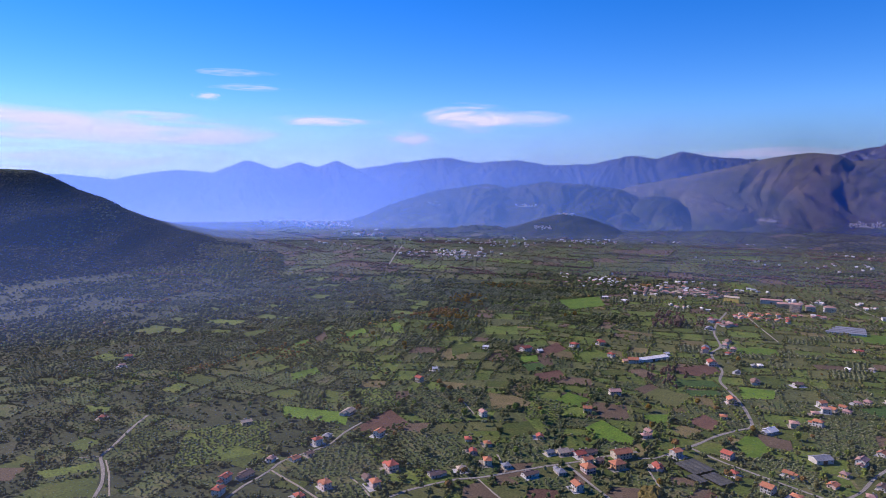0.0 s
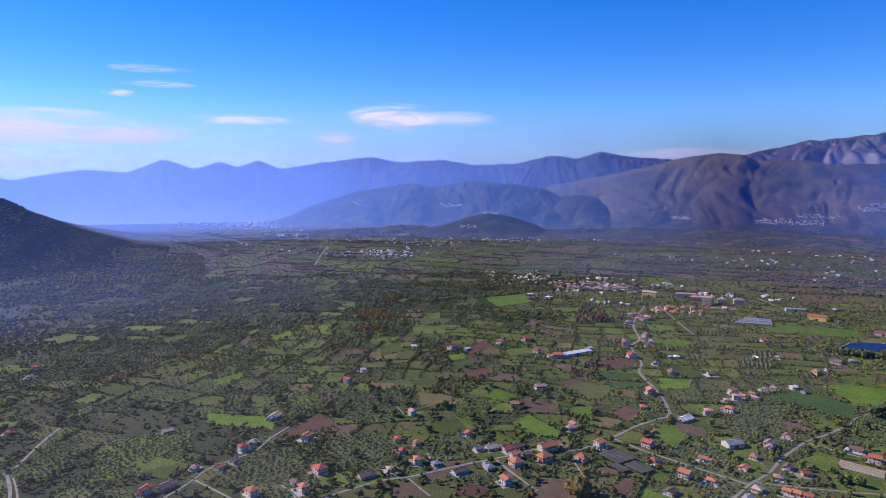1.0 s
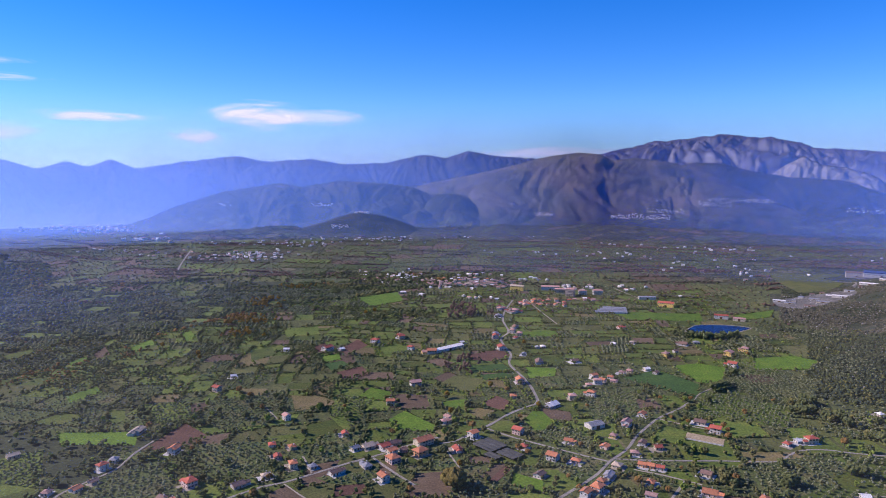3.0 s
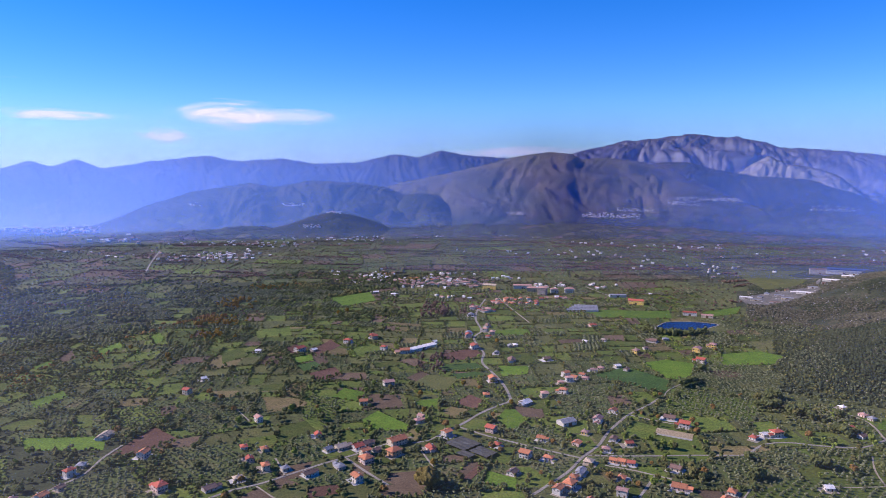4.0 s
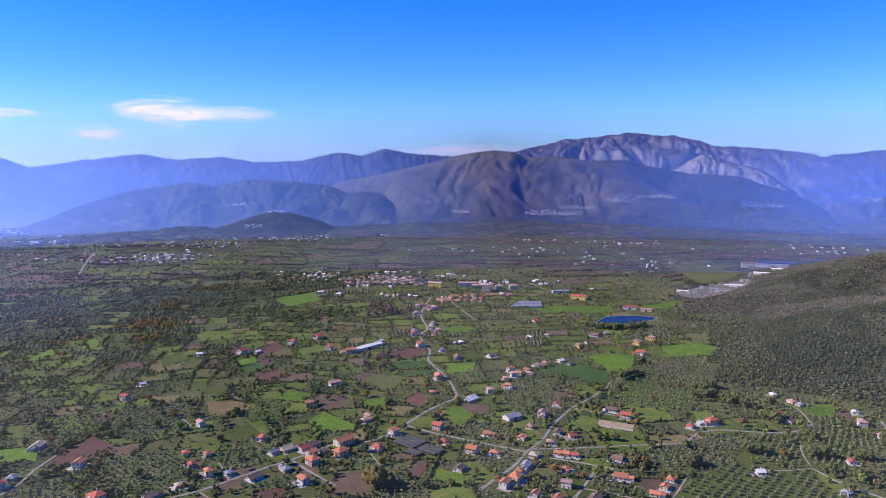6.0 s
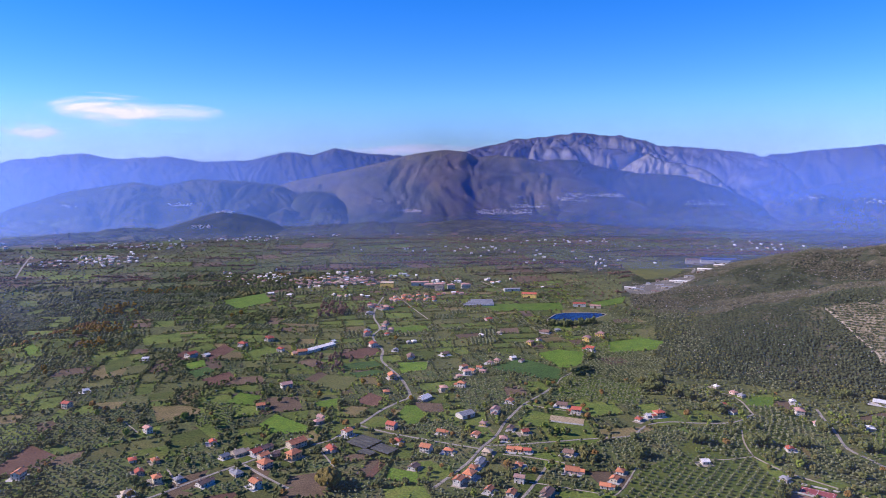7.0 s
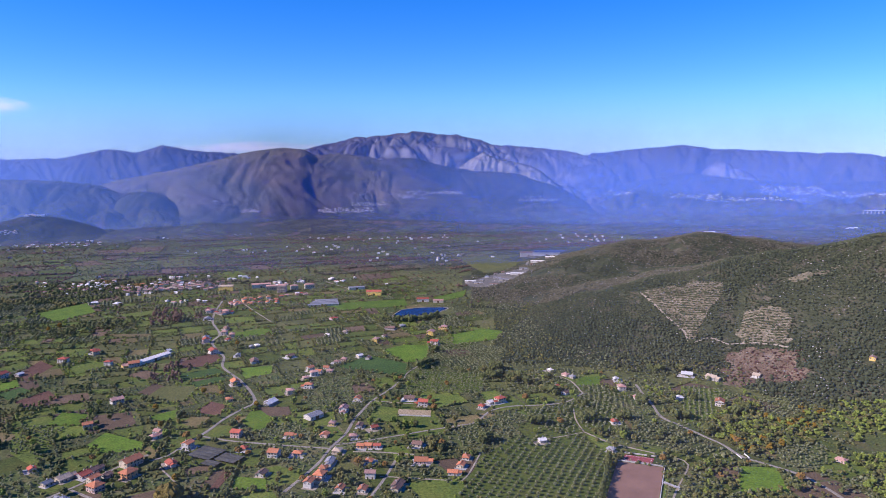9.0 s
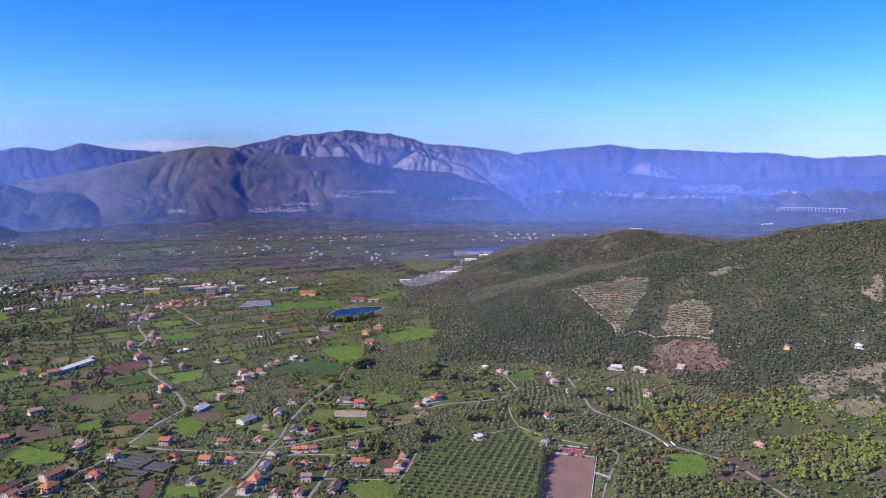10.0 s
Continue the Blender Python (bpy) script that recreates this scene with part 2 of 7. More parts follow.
SCRUB_LEAF = leafy("dusty_evergreen_scrub", (0.066, 0.080, 0.039), (0.141, 0.153, 0.075), 0.25)
DRY_SCRUB = leafy("dry_brownish_scrub", (0.110, 0.102, 0.062), (0.210, 0.190, 0.118), 0.2)
MAROON = leafy("dark_red_brush", (0.105, 0.056, 0.043), (0.185, 0.105, 0.078), 0.35)
BARE = leafy("leafless_brush", (0.135, 0.089, 0.062), (0.255, 0.161, 0.110), 0.3)
EVERGREEN = leafy("dark_evergreen_scrub", (0.046, 0.060, 0.030), (0.112, 0.130, 0.064), 0.25)
# Leaf colour darkened to carry the shade of the western slope.
HILL_LEAF = leafy("shade_toned_hill_leaves", (0.032, 0.040, 0.018), (0.080, 0.084, 0.034), 0.3)
BARK = mottled("bark", [(0.3, (0.05, 0.038, 0.028)), (0.7, (0.11, 0.085, 0.065))], 0.8, 6)


def plaster(name, c):
    return mottled(name, [(0.25, tuple(v * 0.78 for v in c)), (0.5, c), (0.8, tuple(min(v * 1.08, 0.85) for v in c))], 0.25, 2.5, bump=0.15, bump_size=0.05, random_shift=0.12)


WALLS = {"white": plaster("white_plaster", (0.56, 0.52, 0.45)), "cream": plaster("cream_plaster", (0.52, 0.44, 0.31)), "yellow": plaster("yellow_plaster", (0.72, 0.50, 0.13)),
         "pink": plaster("pink_plaster", (0.62, 0.44, 0.37)), "stone": plaster("grey_stone_wall", (0.40, 0.36, 0.31)), "orange": plaster("orange_plaster", (0.66, 0.34, 0.16))}


def tiles(name, a, b):
    """Roman-tile roof: courses run along the slope in fine ribs, with lichen patches."""
    m, n, l, bs = material(name, 0.85)
    big = noise_tex(n, l, 0.5, 5, 0.7, "Object")
    c = ramp(n, [(0.3, a), (0.55, b), (0.8, tuple(v * 0.55 for v in a))])
    l.new(big.outputs["Fac"], c.inputs[0])
    w = n.new("ShaderNodeTexWave")
    w.inputs["Scale"].default_value, w.inputs["Distortion"].default_value = 1.6, 1.0
    t = n.new("ShaderNodeTexCoord")
    l.new(t.outputs["Object"], w.inputs["Vector"])
    g = ramp(n, [(0.0, (0.72, 0.72, 0.72)), (1.0, (1.12, 1.12, 1.12))])
    l.new(w.outputs["Fac"], g.inputs[0])
    o = n.new("ShaderNodeObjectInfo")
    s = ramp(n, [(0, (0.75, 0.78, 0.8)), (1, (1.2, 1.15, 1.1))])
    l.new(o.outputs["Random"], s.inputs[0])
    out = mix_colour(n, l, 1.0, c.outputs[0], g.outputs[0], "MULTIPLY")
    out = mix_colour(n, l, 1.0, out, s.outputs[0], "MULTIPLY")
    l.new(out, bs.inputs["Base Color"])
    add_bump(n, l, bs, w.outputs["Fac"], 0.5, 0.08)
    return m


ROOFS = {"o": tiles("orange_clay_tiles", (0.50, 0.175, 0.080), (0.58, 0.235, 0.115)), "r": tiles("red_clay_tiles", (0.42, 0.095, 0.06), (0.50, 0.14, 0.085)),
         "p": tiles("faded_pink_tiles", (0.42, 0.23, 0.17), (0.52, 0.31, 0.25)), "d": tiles("old_brown_tiles", (0.17, 0.105, 0.08), (0.25, 0.16, 0.12)),
         "g": tiles("grey_roofing", (0.22, 0.22, 0.235), (0.33, 0.33, 0.34)), "w": tiles("pale_roofing", (0.68, 0.65, 0.60), (0.78, 0.75, 0.71)), "b": tiles("beige_tiles", (0.42, 0.32, 0.22), (0.52, 0.42, 0.30))}
GLASS, gn, gl, gb = material("dark_window_glass", 0.08)
gb.inputs["Base Color"].default_value = (0.03, 0.035, 0.045, 1)
gb.inputs["Specular IOR Level"].default_value = 0.6
SHUTTER = mottled("brown_shutter", [(0.3, (0.09, 0.05, 0.03)), (0.7, (0.15, 0.09, 0.05))], 1, 8)
WATER, xn, xl, xb = material("pond_water", 0.06)
# Blue of the reflected sky put into the base; specular kept low.
xb.inputs["Base Color"].default_value = (0.008, 0.008, 0.034, 1)
xb.inputs["Specular IOR Level"].default_value = 0.09
ripple = noise_tex(xn, xl, 0.6, 3, 0.6, "Position")
add_bump(xn, xl, xb, ripple.outputs["Fac"], 0.15, 0.1)

# ---- the land ----
def bump(az, r, azs, hs, foot, crest, back):
    """Height of one long hill: crest heights hs over bearings azs, rising from range foot to crest, falling to back."""
    h = np.interp(az, azs, hs, left=0, right=0)
    s = np.clip((r - foot) / np.maximum(crest - foot, 50), 0, 1)
    b = np.clip((r - crest) / np.maximum(back - crest, 50), 0, 1)
    return h * np.where(r < crest, s * s * (3 - 2 * s) * 0.6 + s * 0.4, 1 - b * b * (3 - 2 * b))


def wave(x, y, size, seed):
    """Cheap smooth noise, about -1 to 1."""
    a = np.sin(x / size * 1.7 + seed * 1.3 + 1.9 * np.sin(y / size * 0.9 + seed)) 
    b = np.sin(y / size * 1.5 - seed * 2.1 + 1.7 * np.sin(x / size * 1.1 - seed * 0.7))
    return (a + b + np.sin((x + y) / size * 0.8 + seed * 3)) / 3


def hill_height(x, y):
    az, r = np.degrees(np.arctan2(x, y)), np.hypot(x, y)
    az = np.where(az < -170, az + 360, az)
    wob = wave(x, y, 70, 3)
    front = bump(az, r, [15, 18, 24, 28.5, 33, 38, 43, 49, 58, 80, 120], [0, 8, 46, 82, 106, 130, 160, 178, 190, 150, 0],
                 np.interp(az, [15, 28, 35, 42, 60], [860, 860, 850, 740, 620]), 1150 + 0 * r, 1900 + 0 * r)
    spur = bump(az, r, [10, 12, 14.5, 16.7, 19, 21.3, 26, 31, 36, 48], [0, 2, 8, 18, 41, 62, 93, 112, 104, 60], 1215 + 4 * (az - 10), 1400 + 9 * (az - 10), 2300 + 0 * r)
    left = bump(az, r, [-100, -75, -66, -61.6, -59.1, -57, -55.3, -52.5, -49, -46], [0, 240, 272, 255, 208, 165, 124, 78, 24, 0],
                1780 + 14 * (az + 64), 2450 + 0 * r, 3900 + 0 * r)
    ridge = 1 - 2.0 * np.abs(wave(x + 0.35 * y, y * 0.45, 95, 6))
    left = left + np.clip(left / 60, 0, 1) * np.clip((2450 - r) / 500, 0, 1) * 26 * ridge
    z = np.maximum(np.maximum(front, spur), left)
    rough = np.clip(z / 60, 0, 1)
    ravine = np.abs(wave(az * 6, r * 0.12, 9, 5)) 
    z = z * (1 + 0.05 * wob * rough) - rough * 7 * (1 - ravine) * np.clip(1.4 - z / 200, 0, 1)
    return np.maximum(z, 0)


def ground_z(x, y):
    x, y = np.asarray(x, float), np.asarray(y, float)
    return hill_height(x, y)


def mesh_from(name, verts, faces, mat, smooth=True):
    me = bpy.data.meshes.new(name)
    v, f = np.asarray(verts, np.float32), np.asarray(faces, np.int32)
    me.vertices.add(len(v))
    me.vertices.foreach_set("co", v.ravel())
    k = f.shape[1]
    me.loops.add(f.size)
    me.loops.foreach_set("vertex_index", f.ravel())
    me.polygons.add(len(f))
    me.polygons.foreach_set("loop_start", np.arange(0, f.size, k, dtype=np.int32))
    me.update(calc_edges=True)
    me.polygons.foreach_set("use_smooth", np.full(len(f), smooth))
    for one in mat if isinstance(mat, (list, tuple)) else [mat]:
        me.materials.append(one)
    me.validate()
    return me


def grid_faces(rows, cols, wrap=False):
    i, j = np.meshgrid(np.arange(rows - 1), np.arange(cols if wrap else cols - 1), indexing="ij")
    k = (j + 1) % cols
    return np.stack([i * cols + j, i * cols + k, (i + 1) * cols + k, (i + 1) * cols + j], -1).reshape(-1, 4)


def wood_edge(y):
    """The line west of which woods and old groves cover the valley."""
    return np.interp(y, [200, 378, 479, 616, 799, 1128, 1333, 1500, 1800], [-840, -800, -750, -705, -705, -650, -496, -380, -300])


def build_ground():
    az = np.radians(np.arange(0, 360, 0.72))
    r = np.concatenate([[0.01], np.linspace(60, 2600, 128), np.linspace(2680, 9000, 60)])
    rr, aa = np.meshgrid(r, az, indexing="ij")
    x, y = rr * np.sin(aa), rr * np.cos(aa)
    z = ground_z(x, y)
    f = grid_faces(len(r), len(az), True)[:, ::-1]
    me = mesh_from("ground", np.stack([x, y, z], -1).reshape(-1, 3), f, [VALLEY, SCRUB, WOOD_FLOOR, WOODED_GREEN, FAR_PLAIN, GROVE_SOIL])
    mx, my, mz = x.ravel()[f].mean(1), y.ravel()[f].mean(1), z.ravel()[f].mean(1)
    bearing = np.degrees(np.arctan2(mx, my))
    wooded = ((mx < wood_edge(my) + 10) | ((bearing < -37) & (np.hypot(mx, my) < 900))) & (my > 0) & (np.hypot(mx, my) < np.where(bearing < -42, 2250, 1700))
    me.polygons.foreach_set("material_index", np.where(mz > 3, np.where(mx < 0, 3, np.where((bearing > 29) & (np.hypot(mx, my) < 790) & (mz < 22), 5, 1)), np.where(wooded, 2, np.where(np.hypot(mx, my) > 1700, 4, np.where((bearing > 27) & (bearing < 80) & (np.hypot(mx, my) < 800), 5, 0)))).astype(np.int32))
    return tagged(new("ground", me), "broad green valley floor rising into scrubby limestone hills", "ground", kind="structure")


ground = build_ground()


SLOPES = {}


def lattice(x, y, seed):
    """Smooth gradient noise over the plane, about -0.7 to 0.7."""
    x, y = np.asarray(x, float) + 37.3 * seed, np.asarray(y, float) - 19.7 * seed
    ix, iy = np.floor(x).astype(np.int64), np.floor(y).astype(np.int64)
    fx, fy = x - ix, y - iy
    u, v = fx ** 3 * (fx * (fx * 6 - 15) + 10), fy ** 3 * (fy * (fy * 6 - 15) + 10)

    def corner(i, j):
        k = (i * 374761393 + j * 668265263 + int(seed * 97) * 2246822519) & 0xFFFFFFFF
        k = ((k ^ (k >> 13)) * 1274126177) & 0xFFFFFFFF
        t = (k ^ (k >> 16)) % 1024 / 1024 * 2 * math.pi
        return np.cos(t) * (x - i) + np.sin(t) * (y - j)
    low = corner(ix, iy) * (1 - u) + corner(ix + 1, iy) * u
    high = corner(ix, iy + 1) * (1 - u) + corner(ix + 1, iy + 1) * u
    return low * (1 - v) + high * v


def billow(x, y, seed):
    """Rounded backs parted by sharp clefts, 0 to about 1."""
    return np.abs(lattice(x, y, seed)) * 1.7


def mountain(name, label, mat, foot, crest, knots, seed, relief=0.30, size=230.0, rough=1.0, step=0.10, teeth=1.0, swell=0.5, rows=110, apron=0.36):
    """A range rising from the range foot to its crest, metres from the origin; knots give the crest's bearings and heights in degrees."""
    az = np.arange(knots[0][0], knots[-1][0] + step, step)
    e = np.interp(az, [k[0] for k in knots], [k[1] for k in knots])
    kern = np.hanning(11) / np.hanning(11).sum()
    e = np.convolve(np.pad(e, 5, mode="edge"), kern, mode="valid")
    across = np.radians(az) * crest
    e = e + 0.035 * teeth * (lattice(across / 60, 0 * across, seed + 1) + 0.6 * lattice(across / 24, 0 * across, seed + 2))
    s, a = np.meshgrid(np.concatenate([np.linspace(0, 1, rows) ** 1.0, 1 + np.linspace(0.03, 0.25, 6)]), np.arange(len(az)), indexing="ij")
    x0, el = across[a], np.tan(np.radians(e))[a]
    back = (crest - foot) * 0.09 * lattice(x0 / 420, 0 * x0, seed + 3) * s
    near = (crest - foot) * 0.22 * lattice(x0 / 330, 0 * x0, seed + 4) * (1 - s)
    d = foot + (crest - foot) * s + back + near
    top = 260 + (crest + back) * el
    bx, by = x0 + 150 * lattice(x0 / 330, d / 330, seed + 5), d + 150 * lattice(x0 / 330, d / 330, seed + 6)
    backs = 0.62 * billow(bx / size, by / (size * 1.25), seed + 7) + 0.40 * billow(bx / (size * 0.55) + 5, by / (size * 0.8), seed + 8)
    fine = 0.22 * rough * billow(bx / (size * 0.24), by / (size * 0.34), seed + 9) + 0.10 * rough * billow(bx / (size * 0.1), by / (size * 0.13), seed + 10)
    t = np.clip(s, 0, 1)
    u = np.clip((t - apron) / (1 - apron), 0, 1)
    rise = 0.13 * np.minimum(1, t / max(apron, 0.05)) * (1 - u) + 0.30 * u + 0.70 * u * u * (3 - 2 * u) + swell * 0.35 * u * (1 - u)
    hold = (0.22 * np.minimum(1, t / 0.1) + 0.78 * np.minimum(1, u / 0.25)) * (1 - t) ** 0.5
    f = rise + relief * hold * (backs - 0.36) + relief * 0.55 * (0.15 + 0.85 * np.minimum(1, u / 0.2)) * (fine - 0.10) * (0.12 + 0.88 * np.minimum(1, (1 - t) / 0.10))
    h = -6 + (top + 6) * f
    lid = 260 + d * el
    h = np.where(s < 0.985, lid - np.logaddexp(0, (lid - 3 - h) / 9.0) * 9.0, h)
    h = np.where(s > 1, top * (1 - (s - 1) * 1.4), np.maximum(h, -8 + 0 * h))
    b = np.radians(az)[a]
    verts = np.stack([d * np.sin(b), d * np.cos(b), h], -1)
    me = mesh_from(name, verts.reshape(-1, 3), grid_faces(len(verts), len(az))[:, ::-1], mat)
    SLOPES[name] = verts[:rows]
    return tagged(new(name, me), label, "mountain", kind="structure")


mountain("hill_with_village", "wooded hill crowned by a small village, shade in its dark colour", WOODED_DARK, 2740, 3040,
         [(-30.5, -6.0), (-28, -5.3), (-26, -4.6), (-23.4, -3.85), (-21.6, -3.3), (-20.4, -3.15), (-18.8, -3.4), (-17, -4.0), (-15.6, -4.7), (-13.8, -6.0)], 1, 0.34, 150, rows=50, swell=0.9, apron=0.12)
mountain("foothill", "wooded foothills in brown and dull green", WOODED_GREEN, 2640, 3560,
         [(-41, -5), (-38.5, -4.06), (-35.2, -2.65), (-31.9, -1.60), (-27.2, -0.86), (-25.3, -1.22), (-22.5, -0.69), (-18.8, -0.89),
          (-16.2, -1.23), (-14.8, -1.89), (-13.3, -1.73), (-11.8, -1.93), (-10.1, -2.91), (-8.4, -3.75), (-6, -5)], 2, 0.56, 280, 1.3)
mountain("dark_knoll", "dark wooded knoll beside the foothills", WOODED_DARK, 3020, 3330,
         [(-16.6, -4.6), (-15.8, -3.2), (-14.9, -2.25), (-13.9, -1.80), (-13.0, -1.76), (-12.0, -2.05), (-11.0, -2.7), (-10.0, -3.4), (-8.6, -4.2), (-7.4, -4.9)], 8, 0.18, 120, rows=50, swell=0.9, apron=0.12)
mountain("brown_mountain", "broad rounded mountain covered in brown autumn woods", WOODED, 2560, 3950,
         [(-26, -5), (-22, -3), (-18.6, -1.93), (-14.9, -0.86), (-12, -0.3), (-7.8, 0.64), (-5.5, 1.24), (-2.7, 1.65), (-0.8, 1.46), (-0.1, 1.0),
          (1.9, 1.17), (4.5, 0.84), (7.2, 0.16), (10.1, -1.15), (12.2, -2.0), (16.1, -3.0), (19, -4.5)], 35, 0.27, 300, 1.0)
mountain("green_shoulder", "dark green wooded shoulder sloping to the plain", WOODED_GREEN, 3000, 4080,
         [(0, -1.5), (3.7, 0.17), (6.3, 0.83), (8.0, 0.74), (11.3, -0.06), (13.3, -0.27), (16.8, -0.59), (19.7, -1.47), (21.5, -2.32), (23.5, -3.6)], 4, 0.30, 320, 1.2)
mountain("blue_ridge", "long hazy blue ridge", FAR_RIDGE, 3850, 4640,
         [(-46, -3), (-42, -1.5), (-39.4, -0.23), (-38, 0.24), (-34.7, 0.73), (-30.5, 1.27), (-28.6, 0.86), (-24.4, 1.02), (-22.5, 0.66), (-18.9, 0.72),
          (-15.4, 1.49), (-13.6, 1.18), (-11.7, 1.8), (-9.9, 1.44), (-8.7, 1.29), (-5.9, 1.1), (-2.7, 0.17), (1.5, -1.2), (6, -3)], 5, 0.55, 250, 1.3, teeth=2.2, rows=80)
mountain("three_peaks", "three dark blue pointed peaks rising from mist", FAR_RIDGE, 3820, 4420,
         [(-57, -3), (-52.5, -1.17), (-49.2, -0.06), (-46.7, 0.95), (-44.4, 0.2), (-42.6, 0.81), (-41.2, 0.36), (-39.6, 0.97), (-37.5, 0.01),
          (-34.7, -1.14), (-31.9, -2.07), (-29.1, -3.0), (-26, -4)], 6, 0.45, 210, 1.3)
mountain("farthest_ridge", "pale far ridge at the end of the valley", FAR_RIDGE, 4200, 4760,
         [(-80, 0.3), (-75, 0.2), (-64.9, 0.04), (-61.9, -0.13), (-59.1, -0.32), (-56.5, -0.65), (-54.5, -0.22), (-52.1, 0.14), (-49.6, -0.06), (-46.2, -0.72), (-40, -2)], 7, 0.3, 260, rows=40, step=0.14)
mountain("limestone_massif", "high bare limestone massif, hazy violet", MASSIF, 3760, 4830,
         [(-8, -1.5), (-3.7, 0.44), (-0.9, 1.45), (3.3, 2.5), (5.6, 2.58), (7.5, 2.86), (8.6, 2.93), (9.3, 2.8), (10.2, 2.67), (12.5, 2.51), (14.7, 1.85), (18.2, 1.58), (20.7, 1.29),
          (22.8, 0.75), (24.8, -0.12), (28, -2)], 14, 0.50, 300, 1.3, teeth=3.0, rows=90, swell=0.1, apron=0.22)
mountain("limestone_crag", "pale limestone crag with cliffs", CLIFF, 3930, 4140,
         [(10, -2), (11.2, -0.45), (12.1, 0.15), (13.9, 1.27), (15.2, 0.58), (17.0, 0.35), (18.7, -0.33), (20.5, -2)], 9, 0.34, 110, 1.5, apron=0.1, teeth=3.0, rows=60)
mountain("eastern_range", "pale violet range behind the villages", FAR_RIDGE, 4250, 4880,
         [(14, -1), (19.6, 0.13), (22.8, 1.04), (26, 1.34), (29.9, 1.67), (31.8, 1.33), (34.8, 1.17), (38.9, 0.9), (41.7, 0.87), (44.3, 0.43), (48.8, 0.59), (56, 0.5), (75, 0.3)], 10, 0.60, 260, 1.4, teeth=3.0, rows=60, step=0.14)
mountain("eastern_foothill", "low hazy foothills dotted with villages", WOODED_GREEN, 3650, 4420,
         [(20, -3.6), (23.8, -1.98), (26.5, -1.19), (28.8, -0.82), (30.1, -0.5), (34.1, -1.05), (39, -1.34), (42.9, -1.14), (48.8, -0.79), (56, -0.8), (75, -1)], 11, 0.60, 240, 1.4, rows=80, step=0.14)
mountain("eastern_crag", "small pale crag over the eastern villages", MASSIF, 4330, 4520,
         [(30.2, -1.5), (31, -0.7), (32.0, 0.15), (32.7, 0.45), (33.5, -0.1), (34.8, -0.6), (35.8, -1.5)], 12, 0.34, 90, 1.5, apron=0.1, teeth=3.0, rows=50)
mountain("low_rise", "low green wooded rise on the far plain", WOODED_GREEN, 3080, 3480,
         [(17, -5.2), (20, -4.6), (24, -4.25), (28, -3.95), (33, -3.8), (38, -3.75), (41, -3.5), (44, -3.42), (47, -3.5), (52, -3.7), (70, -4.2)], 13, 0.2, 240, rows=40, step=0.14)


# ---- tinted sheets that imitate haze, and high cloud ----
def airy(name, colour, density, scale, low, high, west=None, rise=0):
    """Tinted, mostly clear sheet imitating hazy air, lit by the sun whichever way it faces."""
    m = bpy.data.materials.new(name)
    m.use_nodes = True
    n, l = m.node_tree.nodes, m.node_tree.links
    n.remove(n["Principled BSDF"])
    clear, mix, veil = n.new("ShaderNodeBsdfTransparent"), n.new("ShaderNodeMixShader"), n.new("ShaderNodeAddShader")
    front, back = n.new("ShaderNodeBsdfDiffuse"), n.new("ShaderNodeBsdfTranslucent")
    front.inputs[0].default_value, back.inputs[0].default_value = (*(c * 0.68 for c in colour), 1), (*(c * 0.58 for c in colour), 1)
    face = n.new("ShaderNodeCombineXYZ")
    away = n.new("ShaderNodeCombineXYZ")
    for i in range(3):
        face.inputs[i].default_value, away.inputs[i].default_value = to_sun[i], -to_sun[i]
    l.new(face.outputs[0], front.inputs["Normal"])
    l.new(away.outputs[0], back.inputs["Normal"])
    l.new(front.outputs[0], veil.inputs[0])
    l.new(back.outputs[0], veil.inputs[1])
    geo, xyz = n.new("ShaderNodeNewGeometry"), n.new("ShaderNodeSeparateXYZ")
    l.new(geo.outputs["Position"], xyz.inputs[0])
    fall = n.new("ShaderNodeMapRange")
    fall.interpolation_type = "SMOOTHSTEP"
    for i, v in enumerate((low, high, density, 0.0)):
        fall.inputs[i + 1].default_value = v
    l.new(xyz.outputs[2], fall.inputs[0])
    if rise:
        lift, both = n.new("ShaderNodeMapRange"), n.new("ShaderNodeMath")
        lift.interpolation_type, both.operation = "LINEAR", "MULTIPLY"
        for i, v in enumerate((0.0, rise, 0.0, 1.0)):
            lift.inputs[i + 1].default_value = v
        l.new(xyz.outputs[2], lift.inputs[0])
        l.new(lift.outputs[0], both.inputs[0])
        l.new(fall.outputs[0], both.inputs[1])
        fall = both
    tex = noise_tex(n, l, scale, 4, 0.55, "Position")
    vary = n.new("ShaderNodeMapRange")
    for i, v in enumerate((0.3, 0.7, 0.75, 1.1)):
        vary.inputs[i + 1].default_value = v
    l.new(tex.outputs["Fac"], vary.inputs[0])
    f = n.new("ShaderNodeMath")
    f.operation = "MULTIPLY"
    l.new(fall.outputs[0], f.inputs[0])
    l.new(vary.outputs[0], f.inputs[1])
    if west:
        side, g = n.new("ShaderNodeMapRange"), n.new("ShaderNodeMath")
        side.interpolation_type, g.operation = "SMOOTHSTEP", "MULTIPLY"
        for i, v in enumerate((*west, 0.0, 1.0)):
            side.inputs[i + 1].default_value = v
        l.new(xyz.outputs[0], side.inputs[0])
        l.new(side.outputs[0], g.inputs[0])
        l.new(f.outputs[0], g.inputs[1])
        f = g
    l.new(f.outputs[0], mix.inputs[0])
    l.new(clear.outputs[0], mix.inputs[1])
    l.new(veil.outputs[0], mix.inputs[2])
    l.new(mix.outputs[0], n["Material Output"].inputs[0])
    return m


